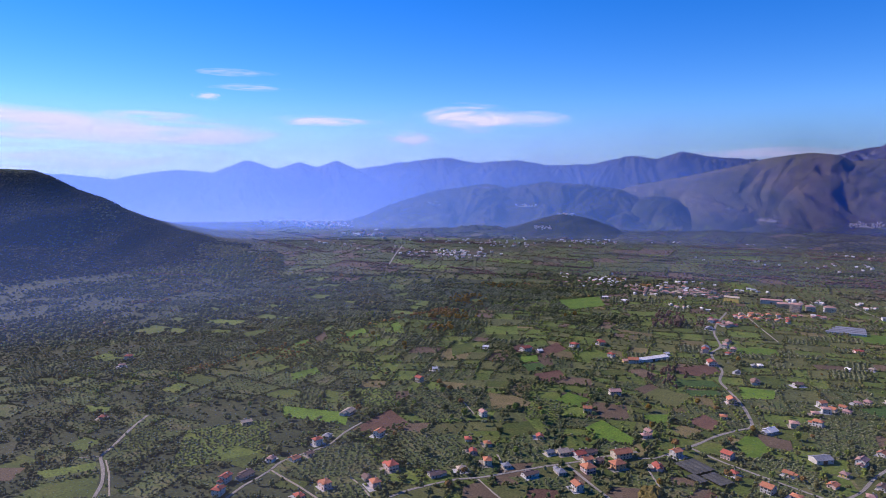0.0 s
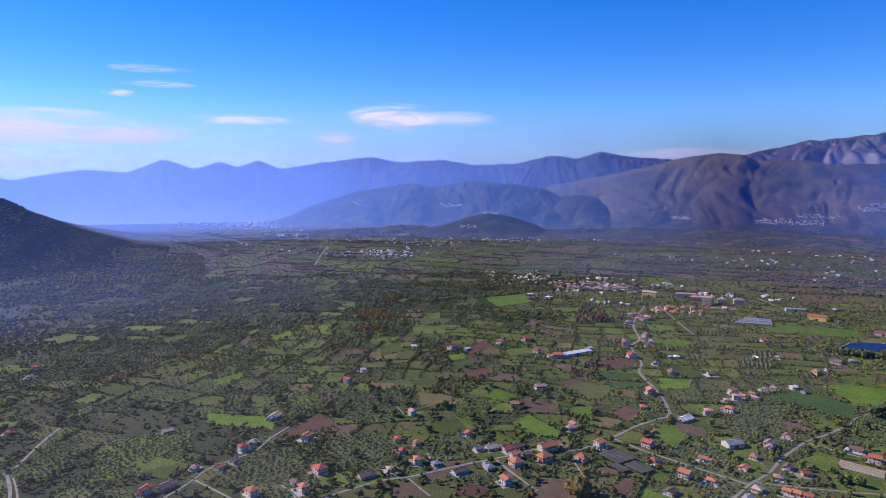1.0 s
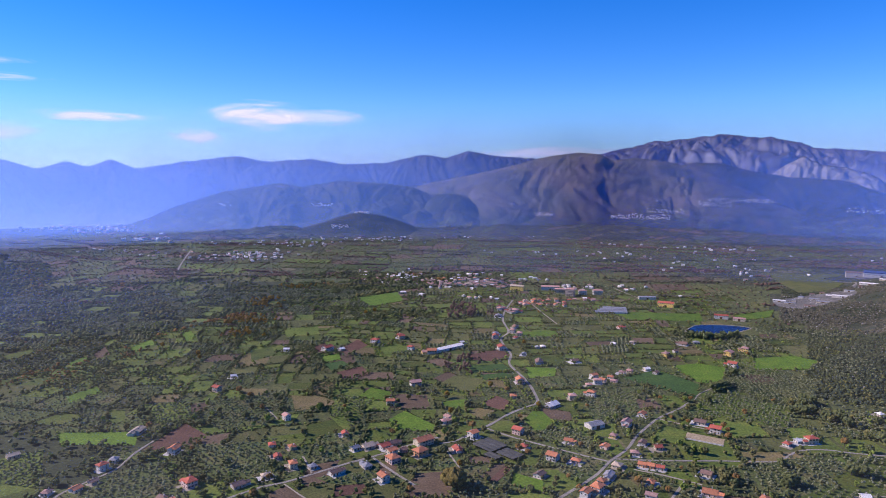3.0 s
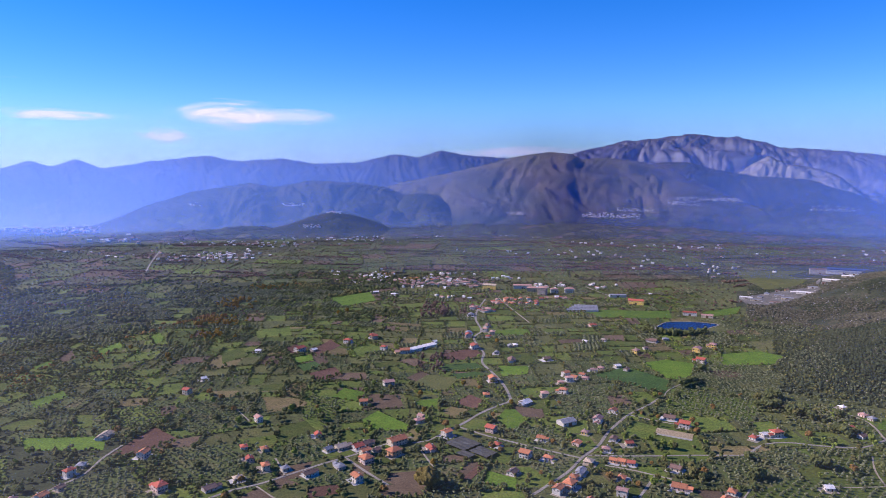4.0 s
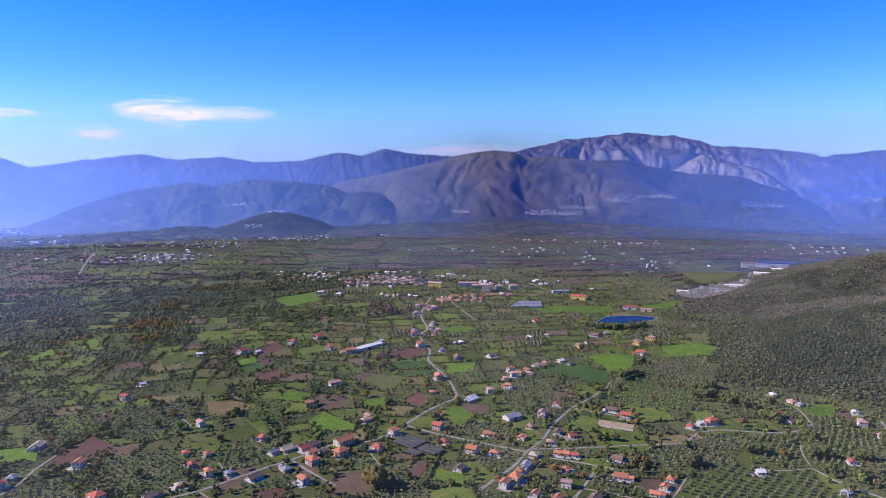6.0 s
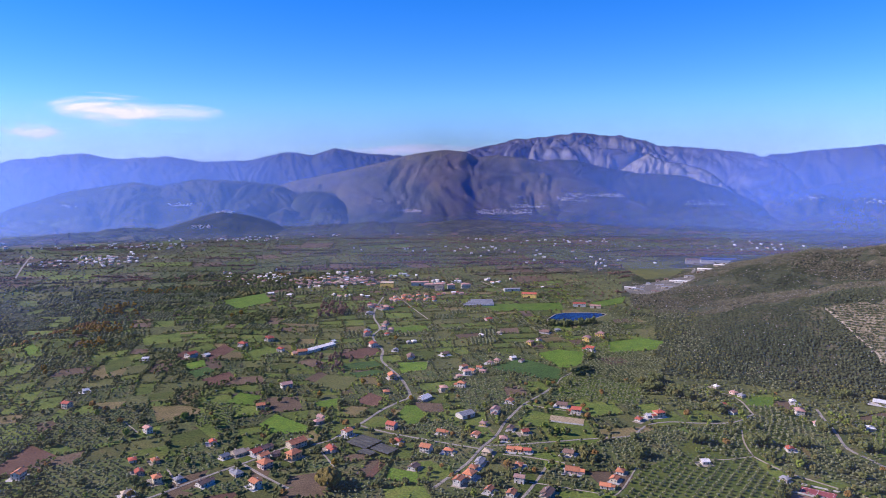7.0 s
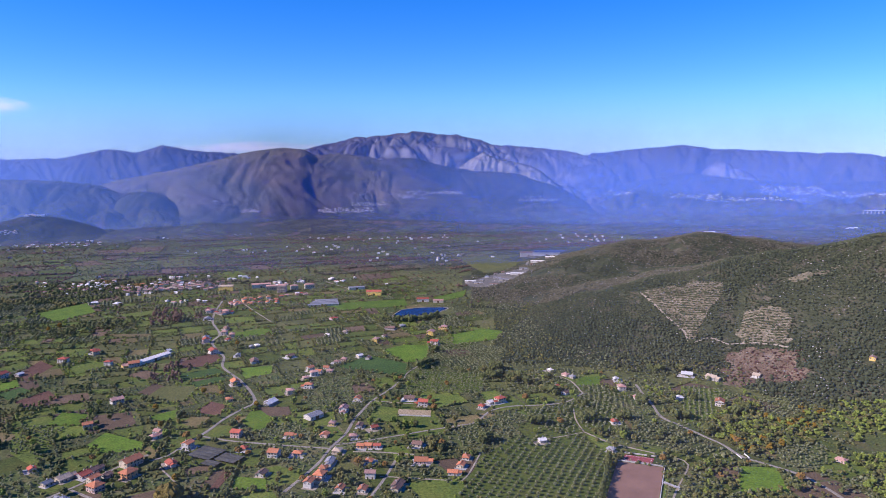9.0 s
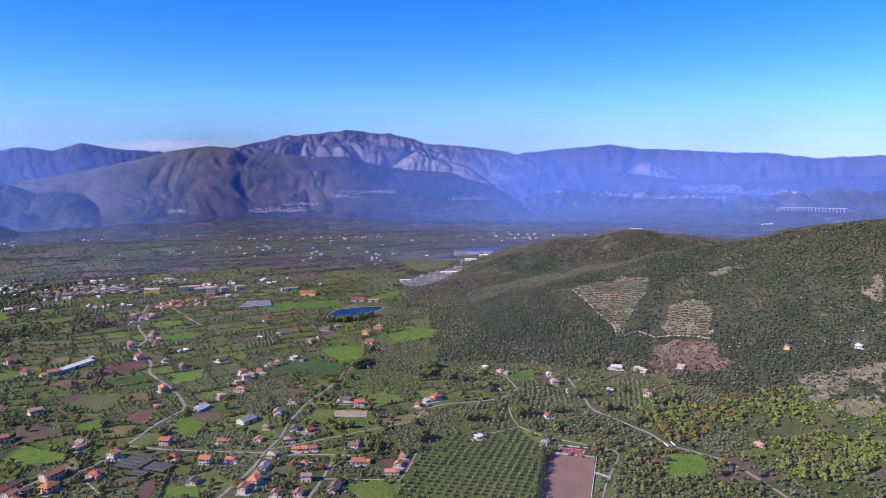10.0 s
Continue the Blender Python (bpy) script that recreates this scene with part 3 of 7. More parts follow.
def haze_sheet(distance, top, mat, az0=-95, az1=95):
    az = np.radians(np.linspace(az0, az1, 96))
    zs = np.linspace(-10, top, 6)
    v = np.array([[(distance + 20 * math.sin(a * 7)) * math.sin(a), (distance + 20 * math.sin(a * 7)) * math.cos(a), z] for z in zs for a in az])
    ob = new("haze_sheet", mesh_from("haze_sheet", v, grid_faces(6, 96), mat))
    return tagged(ob, "tinted sheet imitating bluish haze over the valley", "haze", kind="structure")


# Sheets at growing range put the blue of distance in by colour.
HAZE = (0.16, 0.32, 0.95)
# The nearest sheet lies before the whole valley and lifts its darkest tones.
haze_sheet(400, 256, airy("near_haze", (0.37, 0.38, 0.46), 0.027, 0.002, 190, 256))
haze_sheet(1150, 285, airy("valley_haze", HAZE, 0.065, 0.002, 190, 285, (-350, -1150), rise=60), -95, -16)
haze_sheet(1760, 310, airy("plain_haze", HAZE, 0.12, 0.002, 200, 310, (-760, -150), rise=12), -26, 95)
haze_sheet(2620, 420, airy("hill_haze", HAZE, 0.17, 0.002, 150, 420, (3000, 600), rise=20))
haze_sheet(3010, 440, airy("slope_haze", HAZE, 0.31, 0.0015, 240, 440, (3200, 300), rise=25))
haze_sheet(3640, 560, airy("mountain_haze", (0.15, 0.27, 0.82), 0.17, 0.0015, 220, 560, (5200, 900), rise=25))
haze_sheet(3700, 651, airy("west_far_haze", (0.155, 0.25, 0.73), 0.35, 0.0015, 411, 651), -95, -24)
haze_sheet(4160, 700, airy("far_haze", (0.155, 0.25, 0.73), 0.35, 0.0015, 430, 700), -24, 95)
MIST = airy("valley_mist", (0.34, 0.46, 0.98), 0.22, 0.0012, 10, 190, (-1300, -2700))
haze_sheet(3670, 300, MIST, -85, -26)


def cloud(az, el, wide, high, thick):
    """A flat streak of high cloud with feathered ends."""
    m = bpy.data.materials.new("thin_cloud")
    m.use_nodes = True
    n, l = m.node_tree.nodes, m.node_tree.links
    n.remove(n["Principled BSDF"])
    clear, glow, mix = n.new("ShaderNodeBsdfTransparent"), n.new("ShaderNodeEmission"), n.new("ShaderNodeMixShader")
    # Sunlight on the cloud is put in as its own even glow.
    glow.inputs[0].default_value, glow.inputs[1].default_value = (0.95, 0.90, 0.95, 1), 0.82
    tc = n.new("ShaderNodeTexCoord")
    length = n.new("ShaderNodeVectorMath")
    length.operation = "LENGTH"
    flat = n.new("ShaderNodeMapping")
    flat.inputs["Location"].default_value = (-1, -1, 0)
    flat.inputs["Scale"].default_value = (2, 2, 0)
    l.new(tc.outputs["Generated"], flat.inputs[0])
    ragged_edge, pull = n.new("ShaderNodeTexNoise"), n.new("ShaderNodeVectorMath")
    ragged_edge.inputs["Scale"].default_value, ragged_edge.inputs["Detail"].default_value = 3.0, 5
    place = n.new("ShaderNodeMapping")
    place.inputs["Location"].default_value = (az, el, 0)
    place.inputs["Scale"].default_value = (1.0, 0.6, 1)
    l.new(tc.outputs["Generated"], place.inputs[0])
    l.new(place.outputs[0], ragged_edge.inputs["Vector"])
    pull.operation = "MULTIPLY_ADD"
    pull.inputs[1].default_value = (0.9, 1.1, 0)
    l.new(ragged_edge.outputs["Color"], pull.inputs[0])
    l.new(flat.outputs[0], pull.inputs[2])
    centre = n.new("ShaderNodeVectorMath")
    centre.operation = "SUBTRACT"
    centre.inputs[1].default_value = (0.45, 0.55, 0)
    l.new(pull.outputs[0], centre.inputs[0])
    l.new(centre.outputs[0], length.inputs[0])
    tex = n.new("ShaderNodeTexNoise")
    tex.inputs["Scale"].default_value, tex.inputs["Detail"].default_value = 2.6, 6
    st = n.new("ShaderNodeMapping")
    st.inputs["Scale"].default_value = (1.3, 1.0, 1)
    st.inputs["Location"].default_value = (az * 1.7, el * 2.3, 3.1)
    l.new(tc.outputs["Generated"], st.inputs[0])
    l.new(st.outputs[0], tex.inputs["Vector"])
    edge = n.new("ShaderNodeMapRange")
    edge.interpolation_type = "SMOOTHSTEP"
    for i, v in enumerate((0.86, 0.25, 0.0, 1.0)):
        edge.inputs[i + 1].default_value = v
    l.new(length.outputs["Value"], edge.inputs[0])
    wisp = n.new("ShaderNodeMapRange")
    for i, v in enumerate((0.28, 0.55, 0.0, thick)):
        wisp.inputs[i + 1].default_value = v
    l.new(tex.outputs["Fac"], wisp.inputs[0])
    f = n.new("ShaderNodeMath")
    f.operation = "MULTIPLY"
    l.new(edge.outputs[0], f.inputs[0])
    l.new(wisp.outputs[0], f.inputs[1])
    l.new(f.outputs[0], mix.inputs[0])
    l.new(clear.outputs[0], mix.inputs[1])
    l.new(glow.outputs[0], mix.inputs[2])
    l.new(mix.outputs[0], n["Material Output"].inputs[0])
    w, h = 4850 * radians(wide * 1.3), 4850 * radians(high * 1.35)
    us, vs = np.linspace(-0.5, 0.5, 13), np.linspace(-0.5, 0.5, 7)
    v = np.array([[u * w, q * h, 10 * math.cos(3 * u) * math.cos(3 * q)] for q in vs for u in us])
    ob = new("cloud", mesh_from("cloud", v, grid_faces(7, 13), m))
    d = Vector((math.sin(radians(az)) * math.cos(radians(el)), math.cos(radians(az)) * math.cos(radians(el)), math.sin(radians(el)))) * 4850
    ob.matrix_world = look(d + Vector((0, 0, 260)), (0, 0, 260)) @ pose(0, 0, 0, 0, 180, 0)
    return tagged(ob, "thin white streak of high cloud", "cloud", kind="structure")


for row in [(-28.6, 4.35, 9.5, 2.1, 1.0), (-24.0, 4.4, 9, 1.3, 0.55), (-33.4, 2.74, 4.0, 1.1, 0.8), (-40.7, 4.1, 8.5, 0.8, 0.9), (-53.5, 2.9, 22, 2.2, 1.0), (-61.7, 3.3, 18, 2.4, 1.0),
            (-59, 0.95, 22, 2.0, 0.85), (-53.6, 4.2, 8, 0.9, 0.6), (-49.5, 5.84, 2.2, 0.6, 0.7), (-46.4, 6.6, 6, 0.5, 0.4), (-47.7, 7.7, 6, 0.6, 0.35), (-4.4, 1.5, 14, 1.3, 0.7)]:
    cloud(*row)


# ---- shared builders ----
def part(name, bm, mat, parent, label=""):
    me = bpy.data.meshes.new(name)
    bm.to_mesh(me)
    bm.free()
    for one in mat if isinstance(mat, (list, tuple)) else [mat]:
        me.materials.append(one)
    ob = new(name, me)
    ob.parent = parent
    return tagged(ob, label) if label else ob


def shared(name, me, parent, m):
    ob = new(name, me)
    ob.parent = parent
    ob.matrix_basis = m
    return ob


def box(bm, x0, y0, z0, x1, y1, z1, slot=0):
    v = [bm.verts.new(p) for p in ((x0, y0, z0), (x1, y0, z0), (x1, y1, z0), (x0, y1, z0), (x0, y0, z1), (x1, y0, z1), (x1, y1, z1), (x0, y1, z1))]
    for f in ((0, 3, 2, 1), (4, 5, 6, 7), (0, 1, 5, 4), (1, 2, 6, 5), (2, 3, 7, 6), (3, 0, 4, 7)):
        bm.faces.new([v[i] for i in f]).material_index = slot
    return v


def inside(px, py, poly):
    px, py = np.asarray(px, float), np.asarray(py, float)
    hit = np.zeros(px.shape, bool)
    n = len(poly)
    for i in range(n):
        (x1, y1), (x2, y2) = poly[i], poly[(i + 1) % n]
        if y1 == y2:
            continue
        hit ^= ((y1 > py) != (y2 > py)) & (px < (x2 - x1) * (py - y1) / (y2 - y1) + x1)
    return hit


# where trees may not stand: a plan of the near valley in 2 m cells
PLAN_X, PLAN_Y = -1500, 150
taken = np.zeros((1250, 1000), bool)
gx, gy = np.meshgrid(PLAN_X + 2 * np.arange(1250) + 1, PLAN_Y + 2 * np.arange(1000) + 1, indexing="ij")


def take(poly, grow=0):
    xs, ys = [p[0] for p in poly], [p[1] for p in poly]
    i0, i1 = (max(0, int((v - PLAN_X) / 2) - 2) for v in (min(xs), max(xs) + 8))
    j0, j1 = (max(0, int((v - PLAN_Y) / 2) - 2) for v in (min(ys), max(ys) + 8))
    taken[i0:i1, j0:j1] |= inside(gx[i0:i1, j0:j1], gy[i0:i1, j0:j1], poly)


def free(x, y):
    i, j = ((x - PLAN_X) / 2).astype(int), ((y - PLAN_Y) / 2).astype(int)
    ok = (i >= 0) & (i < 1250) & (j >= 0) & (j < 1000)
    return ~(taken[np.clip(i, 0, 1249), np.clip(j, 0, 999)] & ok)


# ---- roads ----
def smooth_line(points, gap=6.0):
    p = np.array(points, float)
    p = np.vstack([2 * p[0] - p[1], p, 2 * p[-1] - p[-2]])
    out = []
    for i in range(1, len(p) - 2):
        n = max(2, int(np.linalg.norm(p[i + 1] - p[i]) / gap))
        for k in range(n):
            t = k / n
            out.append(0.5 * (2 * p[i] + (p[i + 1] - p[i - 1]) * t + (2 * p[i - 1] - 5 * p[i] + 4 * p[i + 1] - p[i + 2]) * t * t
                              + (3 * p[i] - p[i - 1] - 3 * p[i + 1] + p[i + 2]) * t ** 3))
    out.append(p[-2])
    return np.array(out)


def road(name, width, points):
    line = smooth_line(points)
    d = np.gradient(line, axis=0)
    d /= np.maximum(np.linalg.norm(d, axis=1), 1e-6)[:, None]
    side = np.stack([d[:, 1], -d[:, 0]], -1)
    half = width * 0.235 * (1 + 0.10 * np.sin(np.arange(len(line)) * 0.9 + width))[:, None]
    left, right = line - side * half, line + side * half
    z = ground_z(line[:, 0], line[:, 1])
    rows = []
    for pts, lift in ((left - side * 0.3, -0.3), (left, 0.26), (right, 0.26), (right + side * 0.3, -0.3)):
        rows.append(np.column_stack([pts, z + lift]))
    me = mesh_from(name, np.vstack(rows), grid_faces(4, len(line)), ASPHALT if width >= 5 else TRACK, smooth=False)
    for i in range(len(line) - 1):
        take([tuple(left[i] - side[i] * 2.2), tuple(left[i + 1] - side[i + 1] * 2.2), tuple(right[i + 1] + side[i + 1] * 2.2), tuple(right[i] + side[i] * 2.2)])
    return tagged(new(name, me), "worn pale asphalt country road" if width >= 5 else "narrow pale gravel farm track", "road", kind="structure")


# roads and lanes
road("road", 6, [(-504, 304), (-524, 324), (-549, 341), (-575, 356), (-583, 370), (-599, 393), (-614, 415), (-632, 446)])
road("lane", 3, [(-497, 313), (-534, 337), (-563, 353)])
road("lane", 3, [(-589, 344), (-574, 355)])
road("road", 5, [(-414, 359), (-419, 382), (-420, 400), (-422, 416), (-426, 434), (-421, 459), (-415, 485), (-422, 519), (-424, 549)])
road("lane", 4, [(-422, 416), (-395, 409), (-378, 405), (-352, 397)])
road("road", 6, [(-304, 429), (-296, 450), (-276, 482), (-258, 499), (-243, 518), (-224, 543), (-206, 564), (-191, 582), (-169, 613), (-156, 625)])
road("lane", 3, [(-258, 495), (-238, 481), (-227, 474)])
road("lane", 5, [(-203, 563), (-183, 545), (-166, 531), (-151, 519)])
road("lane", 3, [(-243, 518), (-259, 540), (-267, 550)])
road("lane", 3, [(-353, 441), (-334, 432), (-317, 421)])
road("road", 7, [(-188, 1368), (-187, 1256), (-178, 1174), (-156, 1091), (-160, 1040), (-146, 989), (-132, 951), (-127, 902), (-109, 861), (-97, 834), (-84, 799), (-73, 753), (-84, 733), (-100, 705), (-112, 674), (-119, 660)])
road("lane", 5, [(-119, 660), (-130, 637), (-140, 618), (-153, 610)])
road("lane", 3, [(-149, 609), (-136, 586), (-118, 555)])
road("lane", 5, [(-119, 662), (-88, 644), (-62, 633), (-27, 619), (6, 607)])
road("road", 6, [(95, 793), (80, 766), (58, 733), (46, 707), (33, 674), (23, 639), (8, 608), (-4, 575), (-22, 542), (-31, 526)])
road("lane", 4, [(57, 731), (90, 716), (120, 708)])
road("road", 5, [(13, 614), (35, 617), (56, 621), (78, 626), (107, 633), (137, 639), (157, 645), (179, 673), (204, 683), (230, 681), (268, 684), (299, 709)])
road("lane", 4, [(299, 709), (301, 758), (281, 792)])
road("lane", 4, [(28, 595), (53, 589), (83, 578)])
road("lane", 5, [(70, 582), (52, 536), (38, 506)])
road("lane", 3, [(48, 539), (66, 534), (107, 520)])
road("lane", 3, [(144, 571), (124, 531), (113, 516)])
road("road", 6, [(374, 727), (368, 702), (359, 656), (351, 621), (359, 593), (366, 566), (372, 545), (374, 516), (387, 496), (400, 473), (404, 443), (403, 400)])
road("lane", 4, [(256, 599), (269, 570), (285, 553), (300, 538)])
road("lane", 3, [(256, 599), (230, 592), (205, 589)])
road("lane", 3, [(256, 599), (260, 631), (270, 664)])
road("lane", 3, [(314, 524), (317, 510), (282, 468), (262, 441)])
road("lane", 3, [(102, 804), (111, 830), (141, 874)])
road("lane", 3, [(443, 753), (459, 745), (466, 730)])
road("road", 9, [(-1111, 1568), (-1241, 1789), (-1367, 2013)])
road("lane", 4, [(-163, 1388), (-121, 1269), (-82, 1165)])
road("lane", 3, [(-367, 664), (-334, 631)])
road("lane", 4, [(71, 1442), (33, 1526), (-3, 1616)])


# ---- fields ----
FIELD_KINDS = {"green": (MEADOW, "green meadow between hedges"), "bright": (BRIGHT, "bright green field of young crop"), "deep_green": (DEEP, "large deep green field"),
               "straw": (STRAW, "yellowish stubble field"), "straw_green": (STRAWGREEN, "dull green grazed pasture"), "soil": (SOIL, "bare brown ploughed field"), "red_soil": (RED_SOIL, "dark red-brown ploughed field")}


def slab(name, poly, mat, top, skirt=0.4):
    """A thin sheet of ground with its edges turned down, lying on the land."""
    poly = [(float(x), float(y)) for x, y in poly]
    bm = bmesh.new()
    z = ground_z([p[0] for p in poly], [p[1] for p in poly])
    up = [bm.verts.new((x, y, h + top)) for (x, y), h in zip(poly, z)]
    down = [bm.verts.new((x, y, h + top - skirt)) for (x, y), h in zip(poly, z)]
    bm.faces.new(up)
    for i in range(len(poly)):
        j = (i + 1) % len(poly)
        bm.faces.new((up[i], down[i], down[j], up[j]))
    bmesh.ops.recalc_face_normals(bm, faces=bm.faces)
    return part(name, bm, mat, None)


field_edges = []


def field(kind, poly):
    mat, label = FIELD_KINDS[kind]
    ob = slab("field", poly, mat, 0.12 + 0.004 * len(field_edges) / 4)
    take(poly)
    for a, b in zip(poly, poly[1:] + poly[:1]):
        field_edges.append((a, b))
    return tagged(ob, label, "field", kind="structure")


field("green", [(-558, 269), (-567, 292), (-542, 334), (-506, 305)])
field("green", [(-594, 306), (-567, 346), (-553, 338), (-573, 304)])
field("soil", [(-627, 295), (-608, 307), (-593, 287), (-599, 281)])
field("green", [(-718, 429), (-690, 442), (-674, 430), (-697, 416)])
field("bright", [(-531, 544), (-454, 566), (-434, 535), (-505, 519)])
field("red_soil", [(-420, 526), (-423, 598), (-383, 575), (-397, 534)])
field("green", [(-528, 612), (-510, 616), (-485, 584), (-498, 576)])
field("bright", [(-609, 639), (-601, 680), (-579, 663), (-585, 619)])
field("straw", [(-356, 707), (-317, 711), (-289, 694), (-327, 658)])
field("green", [(-282, 585), (-297, 624), (-271, 652), (-251, 623)])
field("soil", [(-253, 458), (-262, 476), (-255, 493), (-228, 473)])
field("red_soil", [(-209, 483), (-215, 502), (-191, 512), (-187, 496)])
field("red_soil", [(-425, 914), (-416, 960), (-386, 918), (-399, 881)])
field("red_soil", [(-382, 914), (-377, 980), (-349, 949), (-359, 891)])
field("bright", [(-395, 868), (-374, 896), (-358, 864), (-373, 845)])
field("green", [(-420, 949), (-397, 984), (-380, 954), (-402, 924)])
field("green", [(-504, 876), (-487, 907), (-458, 866), (-475, 826)])
field("red_soil", [(-341, 805), (-318, 841), (-297, 810), (-316, 776)])
field("bright", [(-504, 1313), (-447, 1403), (-402, 1307), (-447, 1232)])
field("green", [(-518, 1011), (-477, 1052), (-449, 997), (-494, 968)])
field("bright", [(-715, 759), (-716, 792), (-698, 778), (-698, 746)])
field("bright", [(-687, 846), (-690, 902), (-666, 878), (-664, 825)])
field("green", [(-831, 765), (-823, 808), (-796, 787), (-806, 745)])
field("soil", [(-713, 803), (-727, 845), (-690, 809), (-691, 783)])
field("bright", [(-666, 943), (-666, 969), (-631, 929), (-631, 901)])
field("deep_green", [(21, 870), (66, 920), (117, 865), (104, 813)])
field("bright", [(87, 943), (122, 965), (158, 954), (141, 874), (113, 877)])
field("bright", [(6, 1297), (168, 1316), (166, 1253), (35, 1231)])
field("bright", [(224, 1317), (306, 1373), (289, 1312), (230, 1273)])
field("green", [(-273, 866), (-246, 888), (-230, 863), (-262, 846)])
field("soil", [(-211, 811), (-200, 846), (-184, 829), (-196, 799)])
field("straw_green", [(-198, 790), (-188, 830), (-144, 823), (-152, 768)])
field("red_soil", [(-134, 732), (-122, 764), (-104, 748), (-106, 715)])
field("straw", [(-143, 702), (-136, 718), (-114, 714), (-125, 681)])
field("bright", [(-181, 726), (-154, 744), (-147, 724), (-162, 704)])
field("bright", [(-221, 655), (-212, 689), (-168, 655), (-165, 635), (-198, 636)])
field("bright", [(-81, 692), (-75, 722), (-58, 726), (-49, 682), (-64, 661)])
field("soil", [(-70, 734), (-35, 729), (-31, 702), (-54, 703)])
field("bright", [(-104, 890), (-62, 895), (-62, 860), (-93, 842)])
field("red_soil", [(-193, 929), (-148, 978), (-133, 943), (-152, 909), (-178, 907)])
field("deep_green", [(-159, 838), (-128, 857), (-109, 842), (-147, 820)])
field("bright", [(-74, 563), (-47, 553), (-45, 530), (-74, 539)])
field("red_soil", [(-96, 545), (-85, 577), (-77, 569), (-85, 542)])
field("bright", [(359, 499), (389, 490), (370, 448), (331, 457)])
field("bright", [(317, 766), (345, 765), (329, 731), (302, 739)])
field("green", [(293, 505), (294, 501), (256, 441), (251, 443)])
field("green", [(60, 713), (83, 701), (77, 664), (46, 666)])

field("deep_green", [(-371, 838), (-355, 860), (-337, 843), (-348, 809)])
field("soil", [(-244, 883), (-226, 906), (-200, 885), (-212, 863)])
field("bright", [(-142, 1089), (-82, 1113), (-72, 1074), (-130, 1054)])
field("green", [(-329, 936), (-307, 968), (-272, 941), (-308, 901)])
field("straw", [(-333, 1121), (-266, 1114), (-252, 1090), (-315, 1103)])
field("green", [(-353, 1279), (-297, 1304), (-287, 1263), (-329, 1236)])
field("deep_green", [(-178, 879), (-134, 898), (-120, 870), (-170, 848)])
field("soil", [(-101, 546), (-93, 575), (-82, 581), (-92, 543)])
field("bright", [(-278, 721), (-275, 758), (-245, 747), (-244, 714)])
field("straw", [(-428, 715), (-393, 722), (-391, 699), (-415, 694)])
field("bright", [(202, 1011), (262, 1039), (287, 1012), (264, 969), (195, 953)])
field("green", [(182, 732), (202, 741), (207, 706), (181, 696)])


# ---- pond ----
def pond():
    ring = smooth_line([(127, 1162), (139, 1192), (156, 1217), (204, 1226), (235, 1214), (220, 1190), (202, 1168), (175, 1152), (145, 1151), (127, 1162)], 5)[:-1]
    c = ring.mean(0)
    n = len(ring)
    take([tuple(c + (p - c) * 1.12) for p in ring])
    bank = [np.column_stack([c + (ring - c) * k, np.full(n, z)]) for k, z in ((1.07, -0.2), (1.03, 0.6), (1.0, 0.45), (0.98, 0.1))]
    tagged(new("pond_bank", mesh_from("pond_bank", np.vstack(bank), grid_faces(4, n, True), TRACK)), "low earth bank round the pond", "bank", kind="structure")
    bm = bmesh.new()
    bm.faces.new([bm.verts.new((*(c + (p - c) * 1.005), 0.35)) for p in ring])
    bmesh.ops.recalc_face_normals(bm, faces=bm.faces)
    if next(iter(bm.faces)).normal.z < 0:
        bmesh.ops.reverse_faces(bm, faces=list(bm.faces))
    tagged(part("water", bm, WATER, None), "still pond water, the reflected sky's blue put into its colour", "water", kind="structure")


pond()


# ---- playing courts ----
def court(name, label, corner, along, across, mat, lines, wall_sides):
    a, u, v = Vector(corner), Vector(along), Vector(across)
    poly = [a, a + u, a + u + v, a + v]
    take([tuple(p) for p in poly])
    ob = slab(name, [tuple(p) for p in poly], mat, 0.3)
    tagged(ob, label, "sports court", kind="")

    def strip(p, q, w, z0, z1, nm, m):
        d = (q - p).normalized()
        s = Vector((-d.y, d.x)) * w / 2
        bm = bmesh.new()
        lo = [bm.verts.new((*c, z0)) for c in (p - s, q - s, q + s, p + s)]
        hi = [bm.verts.new((*c, z1)) for c in (p - s, q - s, q + s, p + s)]
        bm.faces.new(hi)
        for i in range(4):
            bm.faces.new((lo[i], lo[(i + 1) % 4], hi[(i + 1) % 4], hi[i]))
        bmesh.ops.recalc_face_normals(bm, faces=bm.faces)
        part(nm, bm, m, ob)
    for s0, t0, s1, t1 in lines:
        strip(a + u * s0 + v * t0, a + u * s1 + v * t1, 0.22, 0.29, 0.305, "painted_line", WHITE_PAINT)
    for s0, t0, s1, t1 in wall_sides:
        strip(a + u * s0 + v * t0, a + u * s1 + v * t1, 0.7, 0.0, 1.3, "boundary_wall", CONCRETE)
    return ob


court("clay_pitch", "pink clay sports pitch with a low pale wall", (259, 529), (34, -20), (-45, -73), CLAY,
      [],
      [(-0.02, -0.02, 1.02, -0.02), (1.02, -0.02, 1.02, 1.0)])
court("small_court", "small dark red ball court behind the pitch", (272, 541), (22, -13), (-7.5, -10), COURT_RED,
      [(0.06, 0.1, 0.94, 0.1), (0.06, 0.9, 0.94, 0.9), (0.06, 0.1, 0.06, 0.9), (0.94, 0.1, 0.94, 0.9), (0.5, 0.1, 0.5, 0.9)], [(-0.05, -0.3, 1.05, -0.3)])
court("sand_arena", "pale sand riding arena beside a farm", (83, 698), (34, -11), (-4, -18), SAND, [], [(0, 1, 1, 1)])


